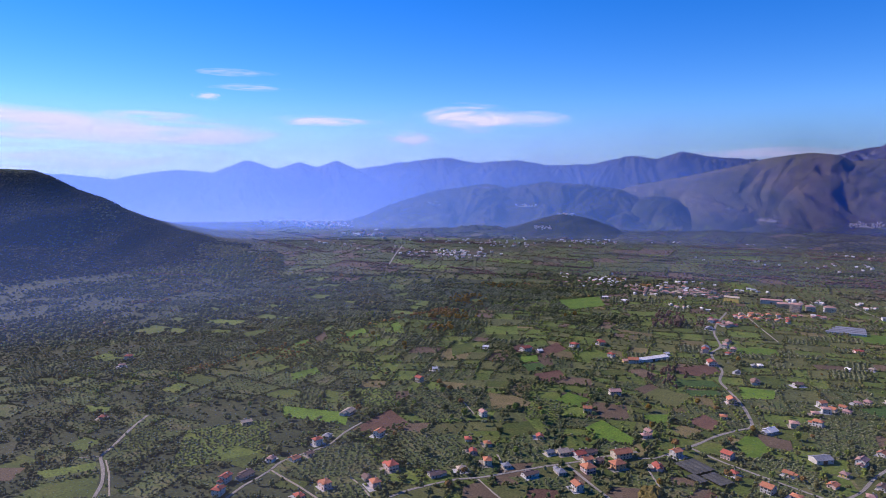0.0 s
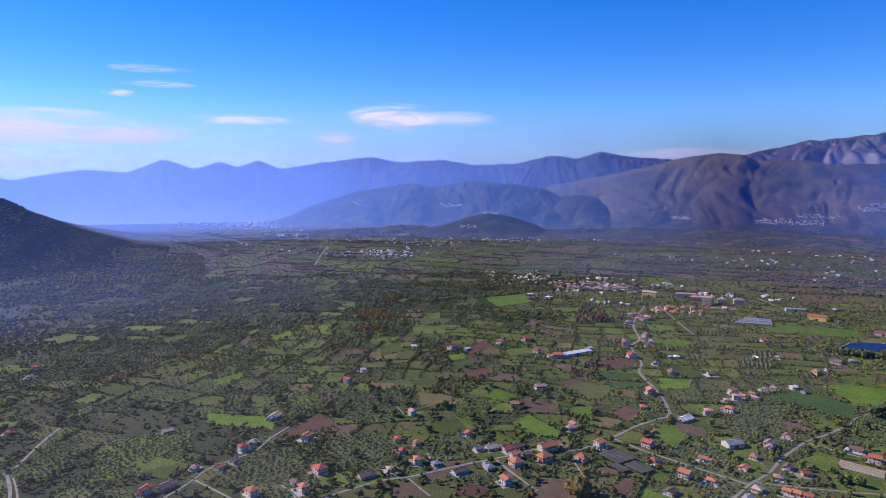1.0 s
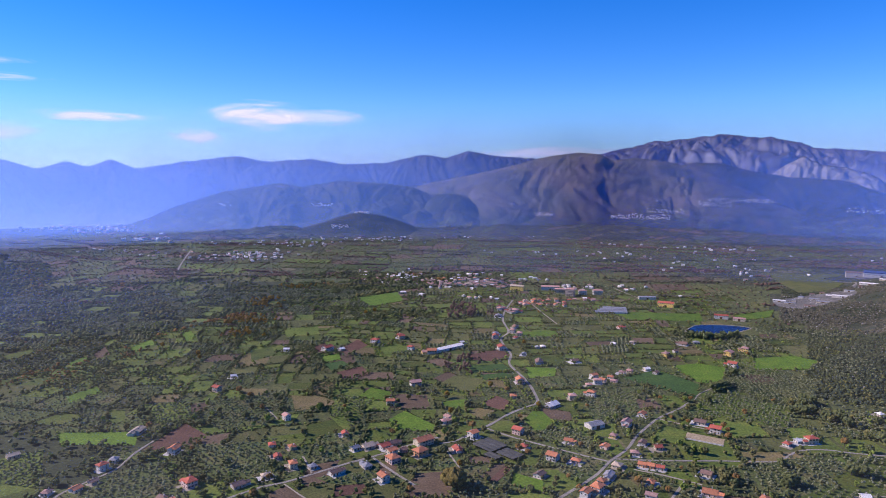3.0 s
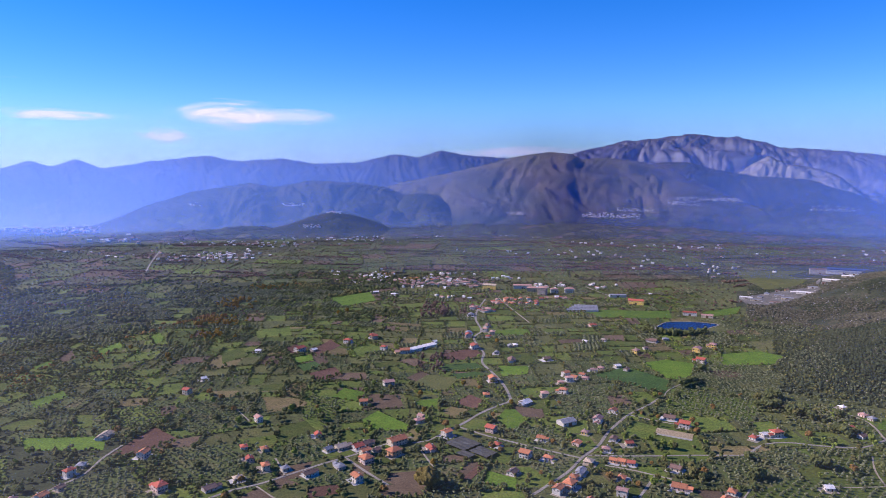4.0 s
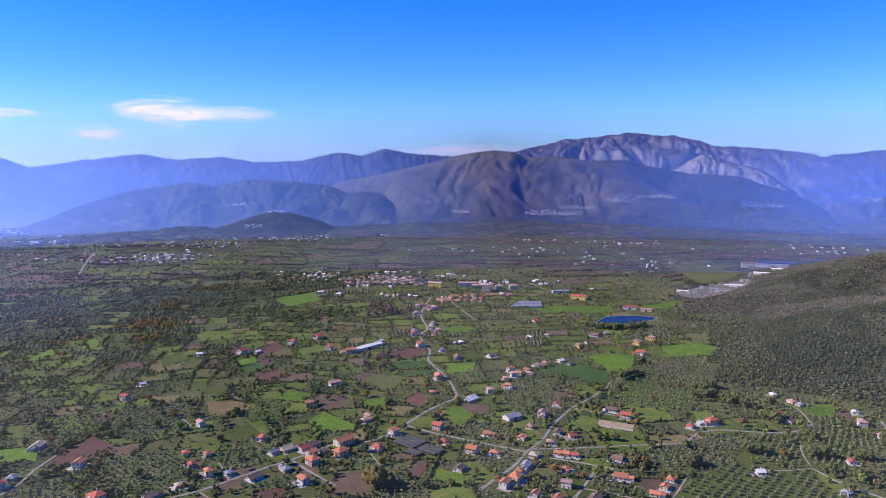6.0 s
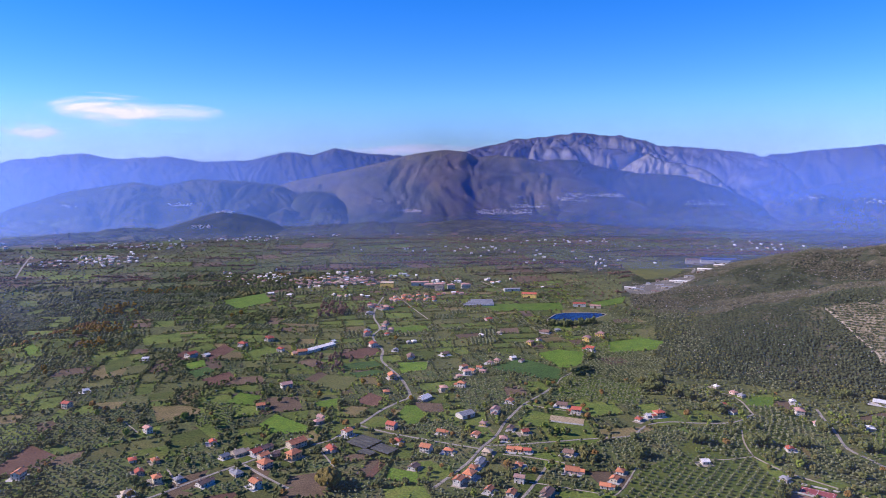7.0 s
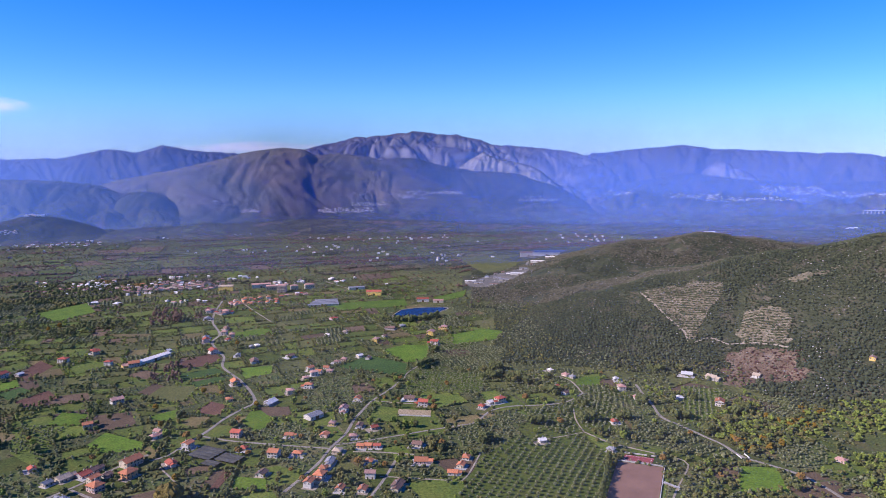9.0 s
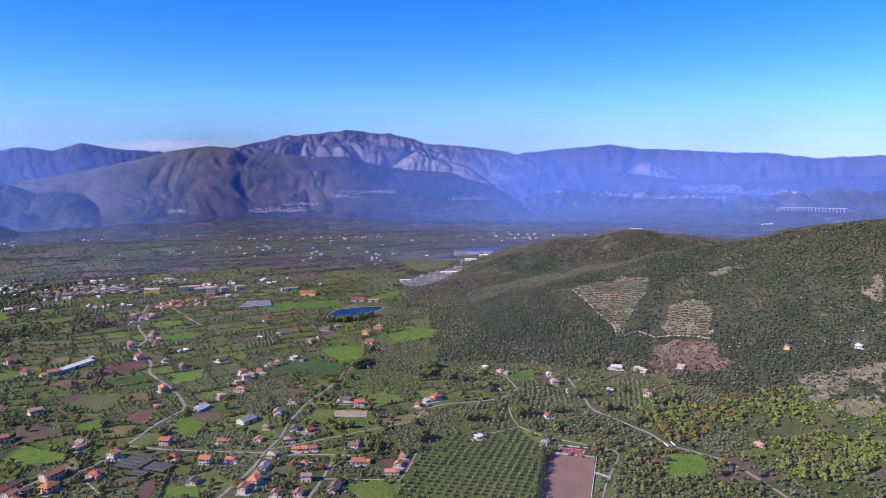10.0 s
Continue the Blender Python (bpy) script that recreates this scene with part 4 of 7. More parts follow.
# ---- bridge parapets on the lane, shelter beside the pitch ----
def parapet(x, y, turn):
    root = new("bridge_parapet")
    root.matrix_world = pose(x, y, float(ground_z(x, y)), 0, 0, turn)
    bm = bmesh.new()
    box(bm, -4.5, -0.2, -0.5, 4.5, 0.2, 1.0)
    part("wall", bm, WHITE_PAINT, root)
    bm = bmesh.new()
    box(bm, -4.7, -0.3, 1.0, 4.7, 0.3, 1.15)
    part("coping", bm, CONCRETE, root)
    return tagged(root, "low white bridge parapet beside the road", "wall", "bridge parapets")


parapet(371.0, 517, 84)
parapet(378.5, 517, 84)


def dugout(x, y, turn):
    root = new("pitch_shelter")
    root.matrix_world = pose(x, y, float(ground_z(x, y)), 0, 0, turn)
    bm = bmesh.new()
    box(bm, -7, 0.9, -0.3, 7, 1.1, 2.2)
    part("back_wall", bm, WALLS["white"], root)
    bm = bmesh.new()
    box(bm, -7.2, -1.2, 2.2, 7.2, 1.3, 2.35)
    part("roof", bm, CONCRETE, root)
    for u in (-6.8, 0, 6.8):
        bm = bmesh.new()
        box(bm, u - 0.07, -1.1, -0.3, u + 0.07, -0.96, 2.2)
        part("post", bm, WHITE_PAINT, root)
    bm = bmesh.new()
    box(bm, -6.5, 0.3, 0.4, 6.5, 0.8, 0.5)
    part("bench", bm, WOOD_POLE, root)
    return tagged(root, "long pale shelter with a bench beside the pitch", "shelter")


dugout(281, 474, -58)


# ---- the patchwork of smaller plots between them ----
parcels = []
rng = random.Random(11)


def split(x0, y0, x1, y1, limit):
    w, h = x1 - x0, y1 - y0
    if max(w, h) < limit * rng.uniform(0.75, 1.5):
        parcels.append((x0, y0, x1, y1))
        return
    k = rng.uniform(0.36, 0.64)
    if w > h:
        split(x0, y0, x0 + w * k, y1, limit), split(x0 + w * k, y0, x1, y1, limit)
    else:
        split(x0, y0, x1, y0 + h * k, limit), split(x0, y0 + h * k, x1, y1, limit)


TURN = radians(14)


def unturn(u, v):
    x, y = u * math.cos(TURN) - v * math.sin(TURN), u * math.sin(TURN) + v * math.cos(TURN)
    return x + 30 * float(wave(x, y, 130, 21)) + 9 * float(wave(x, y, 45, 4)), y + 30 * float(wave(x, y, 140, 33)) + 9 * float(wave(x, y, 40, 9))


split(-900, 150, 1100, 1480, 46)
near_count = len(parcels)
split(-2300, 1480, 1700, 3300, 120)
plots = {k: [] for k in ("meadow", "pasture", "stubble", "ploughed", "grove")}
grove_plots, plot_edges = [], []
for n, (x0, y0, x1, y1) in enumerate(parcels):
    far = n >= near_count
    g = 1.5 if not far else 3.0
    c = [unturn(u + rng.uniform(-1, 1) * g * 1.2, v + rng.uniform(-1, 1) * g * 1.2) for u, v in ((x0 + g, y0 + g), (x1 - g, y0 + g), (x1 - g, y1 - g), (x0 + g, y1 - g))]
    mx, my = sum(p[0] for p in c) / 4, sum(p[1] for p in c) / 4
    r, az = math.hypot(mx, my), math.degrees(math.atan2(mx, my))
    if r > 3300 or r < 330 or abs(az) > 75 or max(ground_z([p[0] for p in c], [p[1] for p in c])) > 0.02:
        continue
    wild = mx < wood_edge(my) - 20 or (az < -38 and r < 900)
    q = rng.random()
    if far:
        kind = "meadow" if q < 0.13 else "pasture" if q < 0.36 else "ploughed" if q < 0.46 else "grove" if q < 0.76 else ""
    elif wild:
        thick = az < -46 and r > 500
        kind = "meadow" if q < (0.09 if thick else 0.14) else "grove" if q < (0.44 if thick else 0.55) else ""
        if kind in ("meadow", "pasture"):
            take(c)
    else:
        east = az > -7 and r < 950
        kind = "meadow" if q < (0.24 if east else 0.44) else "pasture" if q < (0.32 if east else 0.62) else "ploughed" if q < (0.35 if east else 0.69) else "stubble" if q < (0.37 if east else 0.73) else "grove" if q < 0.98 else ""
    if not kind:
        continue
    plots[kind].append(c)
    if kind == "grove":
        grove_plots.append((c, far, wild))
    for a, b in zip(c, c[1:] + c[:1]):
        plot_edges.append((a, b, far, wild))
PLOT_LOOKS = (("meadow", MEADOW, "small green meadow between hedges"), ("pasture", STRAWGREEN, "small dull green pasture plot"), ("stubble", STRAW, "small yellowish stubble plot"),
              ("ploughed", SOIL, "small brown ploughed plot"), ("grove", GROVE_SOIL, "grassy floor of an olive grove"))
for kind, mat, label in PLOT_LOOKS:
    rest = []
    for c in plots[kind]:
        mx, my = sum(p[0] for p in c) / 4, sum(p[1] for p in c) / 4
        if math.hypot(mx, my) < 1050 and abs(mx) < 700:
            v = np.array([(x, y, 0.07) for x, y in c] + [(x, y, -0.3) for x, y in c])
            f = np.array([(0, 1, 2, 3), (0, 4, 5, 1), (1, 5, 6, 2), (2, 6, 7, 3), (3, 7, 4, 0)])
            tagged(new(kind + "_plot", mesh_from(kind + "_plot", v, f, mat, False)), label, "field", kind="structure")
        else:
            rest.append(c)
    cs = np.array(rest)
    v = np.concatenate([cs.reshape(-1, 2), np.full((cs.shape[0] * 4, 1), 0.07)], 1)
    tagged(new("far_" + kind, mesh_from("far_" + kind, v, np.arange(len(v)).reshape(-1, 4), mat, False)), "far patchwork: " + label + "s", "fields", kind="stuff")


# ---- houses ----
def window_mesh():
    bm = bmesh.new()
    box(bm, -0.6, -0.06, -0.75, 0.6, 0.02, 0.75, 0)
    box(bm, -0.48, -0.08, -0.63, -0.03, -0.03, 0.63, 1)
    box(bm, 0.03, -0.08, -0.63, 0.48, -0.03, 0.63, 1)
    box(bm, -0.7, -0.16, -0.85, 0.7, 0.02, -0.75, 0)
    me = bpy.data.meshes.new("window")
    bm.to_mesh(me)
    bm.free()
    me.materials.append(WALLS["white"])
    me.materials.append(GLASS)
    return me


def shuttered_mesh():
    bm = bmesh.new()
    box(bm, -0.6, -0.06, -0.75, 0.6, 0.02, 0.75, 0)
    box(bm, -0.5, -0.08, -0.65, 0.5, -0.03, 0.65, 1)
    box(bm, -1.1, -0.10, -0.75, -0.62, 0.0, 0.75, 2)
    box(bm, 0.62, -0.10, -0.75, 1.1, 0.0, 0.75, 2)
    me = bpy.data.meshes.new("window")
    bm.to_mesh(me)
    bm.free()
    for m in (WALLS["white"], GLASS, SHUTTER):
        me.materials.append(m)
    return me


def door_mesh():
    bm = bmesh.new()
    box(bm, -0.65, -0.08, 0, 0.65, 0.02, 2.3, 0)
    box(bm, -0.5, -0.12, 0, 0.5, -0.04, 2.15, 1)
    me = bpy.data.meshes.new("door")
    bm.to_mesh(me)
    bm.free()
    me.materials.append(WALLS["white"])
    me.materials.append(SHUTTER)
    return me


WINDOWS, DOOR = (window_mesh(), shuttered_mesh()), door_mesh()


def gable_roof(bm, x0, y0, x1, y1, eave, rise, over=0.7, thick=0.28):
    my = (y0 + y1) / 2
    k = rise / ((y1 - y0) / 2)
    ridge, low = eave + rise, eave - over * k
    rows = [(y0 - over, low), (my, ridge), (y1 + over, low)]
    up = [[bm.verts.new((x, y, z + thick)) for y, z in rows] for x in (x0 - over, x1 + over)]
    dn = [[bm.verts.new((x, y, z)) for y, z in rows] for x in (x0 - over, x1 + over)]
    for i in range(2):
        bm.faces.new((up[0][i], up[1][i], up[1][i + 1], up[0][i + 1]))
        bm.faces.new((dn[0][i], dn[0][i + 1], dn[1][i + 1], dn[1][i]))
        for s in (0, 1):
            bm.faces.new((up[s][i], up[s][i + 1], dn[s][i + 1], dn[s][i]))
    for i in (0, 2):
        bm.faces.new((up[0][i], dn[0][i], dn[1][i], up[1][i]))
    # ridge cap
    box(bm, x0 - over, my - 0.22, ridge + thick - 0.06, x1 + over, my + 0.22, ridge + thick + 0.1)


def hip_roof(bm, x0, y0, x1, y1, eave, rise, over=0.7, thick=0.25):
    w, d = x1 - x0, y1 - y0
    run = min(w, d) / 2
    k = rise / run
    low = eave - over * k
    o = [(x0 - over, y0 - over), (x1 + over, y0 - over), (x1 + over, y1 + over), (x0 - over, y1 + over)]
    if w >= d:
        r = [(x0 + run, (y0 + y1) / 2), (x1 - run + 0.01, (y0 + y1) / 2)]
        faces = ((0, 1, 5, 4), (1, 2, 5), (2, 3, 4, 5), (3, 0, 4))
    else:
        r = [((x0 + x1) / 2, y0 + run), ((x0 + x1) / 2, y1 - run)]
        faces = ((0, 1, 4), (1, 2, 5, 4), (2, 3, 5), (3, 0, 4, 5))
    for lift, flip in ((thick, False), (0, True)):
        v = [bm.verts.new((*p, low + lift)) for p in o] + [bm.verts.new((*p, eave + rise + lift)) for p in r]
        for f in faces:
            bm.faces.new([v[i] for i in (reversed(f) if flip else f)])
        if lift:
            up = v
    for i in range(4):
        j = (i + 1) % 4
        bm.faces.new((up[j], up[i], v[i], v[j]))


ROOF_WORDS = {"o": "orange tiled roof", "r": "red tiled roof", "p": "faded pink tiled roof", "d": "old brown roof", "g": "grey roof", "w": "pale roof", "b": "beige roof", "y": "faded roof"}
build_rng = random.Random(5)


def add_windows(root, w, d, storeys, every=3.0, all_sides=True):
    sides = [(w, 0, -d / 2), (d, 90, w / 2), (d, -90, w / 2), (w, 180, -d / 2)]
    for n, (length, turn, off) in enumerate(sides if all_sides else sides[:3]):
        count = max(1, int(length / every))
        for s in range(storeys):
            for i in range(count):
                u = (i + 0.5) / count * length - length / 2
                if n == 0 and s == 0 and i == count // 2:
                    shared("door", DOOR, root, pose(0, 0, 0, 0, 0, 0) @ pose(u, -d / 2 - 0.005, 0.02))
                    continue
                if build_rng.random() < 0.15:
                    continue
                turned = pose(0, 0, 0, 0, 0, turn)
                reach = d / 2 if turn in (0, 180) else w / 2
                shared("window", WINDOWS[(s + n) % 2 if length > 9 else 0], root, turned @ pose(u, -reach - 0.005, 1.5 + 2.65 * s))


def cottage(x, y, turn, width, roof, detail=True):
    """A house: plastered walls, tiled roof on wide eaves, chimney, windows and door, some with a wing or terrace."""
    r = build_rng
    low = roof in "dbwg" or r.random() < 0.12
    storeys = 1 if low or width < 8.2 else 2
    wall = "yellow" if roof == "y" else r.choice(["white", "white", "cream", "pink", "white"]) if roof in "orp" else r.choice(["white", "cream", "stone"])
    if roof == "o" and r.random() < 0.06:
        wall = "orange"
    w = max(width, 6.4)
    d = min(max(w * r.uniform(0.72, 0.95), 6.0), 10.5)
    h = 2.65 * storeys + 0.25
    rise = d * r.uniform(0.17, 0.23)
    root = new("house")
    z = float(ground_z(x, y))
    root.matrix_world = pose(x, y, z, 0, 0, turn)
    hip = r.random() < 0.45 and roof != "d"
    bm = bmesh.new()
    box(bm, -w / 2, -d / 2, -1.0, w / 2, d / 2, h)
    if not hip:
        for sx in (-1, 1):
            xs = sx * (w / 2 - 0.002)
            t = [bm.verts.new(p) for p in ((xs, -d / 2, h), (xs, d / 2, h), (xs, 0, h + rise))]
            bm.faces.new(t)
    # plinth a little proud
    box(bm, -w / 2 - 0.08, -d / 2 - 0.08, -1.0, w / 2 + 0.08, d / 2 + 0.08, 0.35)
    part("wall", bm, WALLS[wall], root)
    bm = bmesh.new()
    (hip_roof if hip else gable_roof)(bm, -w / 2, -d / 2, w / 2, d / 2, h, rise)
    top = part("roof", bm, ROOFS["p" if roof == "y" else roof], root)
    bm = bmesh.new()
    cx, cy = w * r.uniform(-0.3, 0.3), d * 0.18
    box(bm, cx - 0.35, cy - 0.35, h, cx + 0.35, cy + 0.35, h + rise + 0.9)
    box(bm, cx - 0.5, cy - 0.5, h + rise + 0.9, cx + 0.5, cy + 0.5, h + rise + 1.1)
    part("chimney", bm, WALLS["stone"], top)
    if detail:
        add_windows(root, w, d, storeys)
        q = r.random()
        if q < 0.35 and storeys == 2:
            bm = bmesh.new()
            bx = w * r.uniform(-0.2, 0.2)
            box(bm, bx - 2, -d / 2 - 1.3, 2.9, bx + 2, -d / 2, 3.05)
            for i in range(9):
                box(bm, bx - 1.98 + i * 0.48, -d / 2 - 1.28, 3.05, bx - 1.92 + i * 0.48, -d / 2 - 1.22, 3.95)
            box(bm, bx - 2, -d / 2 - 1.3, 3.95, bx + 2, -d / 2 - 1.2, 4.02)
            part("balcony", bm, CONCRETE, root)
        elif q < 0.6 and width > 8:
            s = r.choice((-1, 1))
            lw, ld = w * 0.45, d * 0.6
            bm = bmesh.new()
            box(bm, s * w / 2 - (lw if s < 0 else 0), -d / 2 + 0.6, -1, s * w / 2 + (lw if s > 0 else 0), -d / 2 + 0.6 + ld, 2.9)
            part("annex", bm, WALLS[wall], root)
            bm = bmesh.new()
            ax = s * w / 2 - (lw if s < 0 else 0)
            gable_roof(bm, ax + (0.75 if s > 0 else 0), -d / 2 + 0.6, ax + lw - (0.75 if s < 0 else 0), -d / 2 + 0.6 + ld, 2.9, ld * 0.2, 0.5)
            part("annex_roof", bm, ROOFS["p" if roof == "y" else roof], root)
        # paved yard round the house
        if r.random() < 0.75:
            bm = bmesh.new()
            e = r.uniform(1.5, 3.5)
            box(bm, -w / 2 - e * r.uniform(0.3, 2), -d / 2 - e * 1.4, -0.6, w / 2 + e, d / 2 + 1, 0.2)
            part("paved_yard", bm, r.choice((CONCRETE, TRACK)), root, "pale paved yard")
    ca, sa = math.cos(radians(turn)), math.sin(radians(turn))
    a, b = w / 2 + 3, d / 2 + 3
    take([(x + ca * u - sa * v, y + sa * u + ca * v) for u, v in ((-a, -b), (a, -b), (a, b), (-a, b))])
    words = {"white": "white-walled", "cream": "cream-walled", "pink": "pink-walled", "yellow": "yellow-walled", "stone": "grey stone", "orange": "orange-walled"}[wall]
    return tagged(root, f"{words} {'two-storey' if storeys == 2 else 'single-storey'} country house with {ROOF_WORDS[roof]}", "house", "houses of the valley")


for row in [
    (-167, 605, 51, 17, "o"), (-163, 580, 55, 11.7, "o"), (-196, 595, 53, 9.8, "d"), (-189, 574, 51, 8.9, "o"),
    (-161, 665, 44, 8.1, "p"), (-160, 678, -35, 7.5, "p"), (-124, 634, 56, 8.6, "o"), (-132, 598, -56, 8.1, "r"),
    (-225, 778, 36, 12.3, "p"), (-233, 704, 21, 8.7, "o"), (-82, 654, -23, 9.4, "r"), (-72, 619, -19, 4.9, "r"),
    (-102, 763, -77, 7.7, "o"), (-102, 820, -68, 10.6, "o"), (-55, 744, 57, 11.4, "w"), (-35, 773, -75, 8.6, "p"),
    (-51, 561, 65, 9.0, "d"),
]:
    cottage(*row)
for row in [
    (-43, 599, -22, 9.5, "o"), (-22, 598, -17, 8.0, "o"), (3, 637, 66, 7.7, "o"), (11, 667, 69, 6.0, "y"),
    (24, 701, 72, 10.0, "p"), (41, 737, 66, 7.8, "o"), (38, 655, 72, 7.9, "d"), (30, 629, 2, 6.8, "p"),
    (52, 647, 17, 6.6, "r"), (14, 597, 70, 8.0, "b"), (7, 575, 73, 9.5, "g"), (1, 562, 66, 6.6, "o"),
    (-2, 545, 64, 10.1, "o"), (-11, 533, 66, 8.9, "o"), (14, 521, 64, 7.2, "o"), (32, 516, 69, 7.8, "o"),
    (40, 539, -16, 8.4, "p"),
]:
    cottage(*row)
for row in [
    (41, 568, 74, 7.7, "o"), (51, 601, -9, 6.2, "r"), (43, 603, -18, 5.8, "o"), (36, 604, -18, 5.8, "o"),
    (89, 598, -24, 8.8, "d"), (87, 561, -15, 11.1, "o"), (61, 518, 64, 11.1, "d"), (128, 560, 65, 7.4, "o"),
    (120, 545, 61, 6.9, "o"), (110, 532, -19, 8.1, "o"), (111, 705, -16, 10.1, "r"), (99, 727, -17, 11.1, "d"),
    (173, 686, 53, 7.1, "r"), (197, 699, 23, 10.3, "r"), (185, 696, 27, 4.7, "w"), (-14, 791, -16, 9.2, "o"),
    (-8, 840, 17, 8.8, "p"),
]:
    cottage(*row)
for row in [
    (-13, 861, 41, 8.5, "o"), (12, 851, -17, 7.9, "p"), (-18, 827, 17, 7.2, "p"), (54, 914, 32, 7.4, "w"),
    (32, 901, -20, 7.3, "p"), (84, 993, 55, 9.7, "y"), (115, 1068, -21, 11.0, "d"), (135, 1082, 9, 8.7, "g"),
    (172, 1020, 63, 11.8, "y"), (168, 961, -25, 11.2, "r"), (199, 1050, -21, 9.1, "y"), (23, 1158, 36, 9.2, "r"),
    (99, 1019, 35, 6.4, "d"), (12, 1042, -22, 6.5, "w"), (40, 1059, -25, 6.6, "b"), (22, 891, -15, 6.7, "p"),
    (65, 900, 57, 7.3, "d"),
]:
    cottage(*row)
for row in [
    (-312, 1000, 31, 9.0, "r"), (-279, 940, -14, 9.0, "r"), (-253, 926, 33, 9.9, "y"), (-244, 928, 20, 13.2, "o"),
    (-214, 994, 59, 5.8, "w"), (-173, 1064, 90, 9.8, "g"), (-169, 1040, -76, 10.8, "r"), (-149, 973, -65, 13.5, "r"),
    (-149, 1121, -73, 11.5, "d"), (-148, 1084, 81, 8.7, "p"), (-134, 1066, -89, 9.8, "p"), (-88, 917, -80, 11.7, "d"),
    (-113, 950, -87, 6.6, "g"), (-98, 992, -68, 6.9, "g"), (-91, 1000, -67, 8.0, "w"), (-41, 932, 34, 9.7, "d"),
    (-191, 1202, -87, 12.4, "g"),
]:
    cottage(*row)
for row in [
    (-197, 1260, 88, 11.5, "p"), (-166, 1248, -86, 14.2, "p"), (-385, 1378, 66, 11.2, "w"), (-430, 1392, 29, 11.4, "w"),
    (207, 583, 8, 5.2, "w"), (295, 614, 84, 4.9, "r"), (263, 551, -52, 5.2, "g"), (271, 723, 40, 9.0, "r"),
    (278, 710, 38, 7.2, "d"), (348, 711, 79, 10.2, "p"), (351, 679, 77, 6.3, "p"), (398, 669, 81, 7.7, "w"),
    (431, 642, 54, 9.9, "o"), (450, 743, -32, 13.1, "w"), (473, 725, -63, 12.0, "b"), (516, 699, -59, 8.0, "b"),
    (453, 490, -64, 7.9, "p"),
]:
    cottage(*row)
for row in [
    (303, 776, -60, 7.7, "p"), (308, 766, -58, 5.8, "g"), (290, 798, -62, 4.5, "w"), (357, 746, 75, 4.8, "w"),
    (609, 629, 38, 6.0, "y"), (656, 574, 33, 7.9, "w"), (-438, 380, -79, 9.0, "r"), (-425, 361, -74, 8.7, "r"),
    (-431, 396, 88, 10.4, "d"), (-436, 431, -77, 7.2, "p"), (-418, 442, 82, 8.0, "o"), (-414, 457, 76, 5.9, "d"),
    (-426, 482, 74, 8.3, "r"), (-428, 499, -75, 7.7, "g"), (-387, 529, -89, 10.0, "o"), (-333, 473, -29, 10.4, "r"),
    (-339, 445, -26, 6.7, "d"),
]:
    cottage(*row)
for row in [
    (-325, 438, -31, 8.5, "o"), (-359, 415, -22, 8.6, "o"), (-365, 390, -19, 7.8, "r"), (-293, 481, 56, 10.1, "d"),
    (-454, 565, -82, 12.6, "b"), (-524, 484, 64, 9.9, "b"), (-325, 633, -39, 8.3, "p"), (-306, 565, -56, 7.5, "r"),
    (-285, 565, -48, 7.5, "o"), (-288, 541, -55, 7.3, "r"), (-265, 526, -53, 8.4, "o"), (-248, 529, 50, 6.2, "g"),
    (-224, 523, 56, 9.5, "d"), (-249, 608, -57, 6.2, "r"), (-226, 576, 55, 7.3, "g"), (-216, 584, 48, 10.3, "b"),
    (-201, 588, 54, 9.5, "r"),
]:
    cottage(*row)
for row in [
    (-202, 542, -41, 8.3, "g"), (-183, 559, -38, 10.5, "o"), (-179, 521, -41, 9.3, "o"), (-450, 701, -16, 8.6, "r"),
    (-459, 753, 36, 6.0, "w"), (-663, 415, -61, 5.4, "r"), (-847, 572, 35, 9.2, "r"), (-822, 545, 57, 7.8, "p"),
    (-279, 503, 44, 7.6, "b"), (-344, 968, -15, 11.6, "r"), (-454, 891, 11, 7.9, "w"), (-397, 908, 65, 14.5, "r"),
    (-377, 912, 61, 7.8, "w"), (-316, 1006, 9, 9.5, "r"), (-181, 583, 54, 6.6, "d"),
]:
    cottage(*row)


# smaller houses strung along the lanes, where there is room between the others
for row in [
    (-33, 774, 66, 9.3, "o"), (-24, 829, 70, 10.2, "p"), (-14, 836, -18, 9.3, "p"), (-10, 795, 70, 9.2, "o"),
    (-2, 852, -22, 9.1, "o"), (8, 866, -22, 8.7, "o"), (20, 874, 66, 9.4, "o"), (34, 886, -22, 9.7, "d"),
    (55, 917, -18, 8.0, "o"), (92, 927, -18, 8.4, "o"), (82, 981, 70, 8.9, "d"), (42, 743, -22, 9.6, "p"),
    (24, 706, -22, 9.7, "o"), (10, 669, -22, 10.4, "o"), (39, 659, 70, 7.8, "o"), (50, 642, -22, 8.2, "d"),
    (5, 632, -22, 9.8, "r"), (29, 628, -22, 9.0, "p"), (45, 598, 70, 9.1, "p"), (13, 596, 66, 10.2, "d"),
    (-2, 632, -18, 10.1, "o"), (-46, 744, 66, 9.6, "r"), (-31, 643, -18, 9.6, "o"), (-87, 650, 70, 8.4, "o"),
    (-78, 624, -22, 10.1, "p"), (-161, 675, -18, 8.5, "o"), (-128, 634, -22, 10.2, "o"), (-225, 777, 70, 8.8, "p"),
    (-97, 763, -18, 7.6, "o"), (-157, 976, -18, 8.6, "o"), (-138, 1045, 70, 9.2, "r"),
]:
    clear = all(free(np.array([row[0] + dx]), np.array([row[1] + dy]))[0] for dx in (-2.2, 2.2) for dy in (-2.2, 2.2))
    if clear:
        cottage(row[0], row[1], row[2], row[3] - 1.5, row[4])


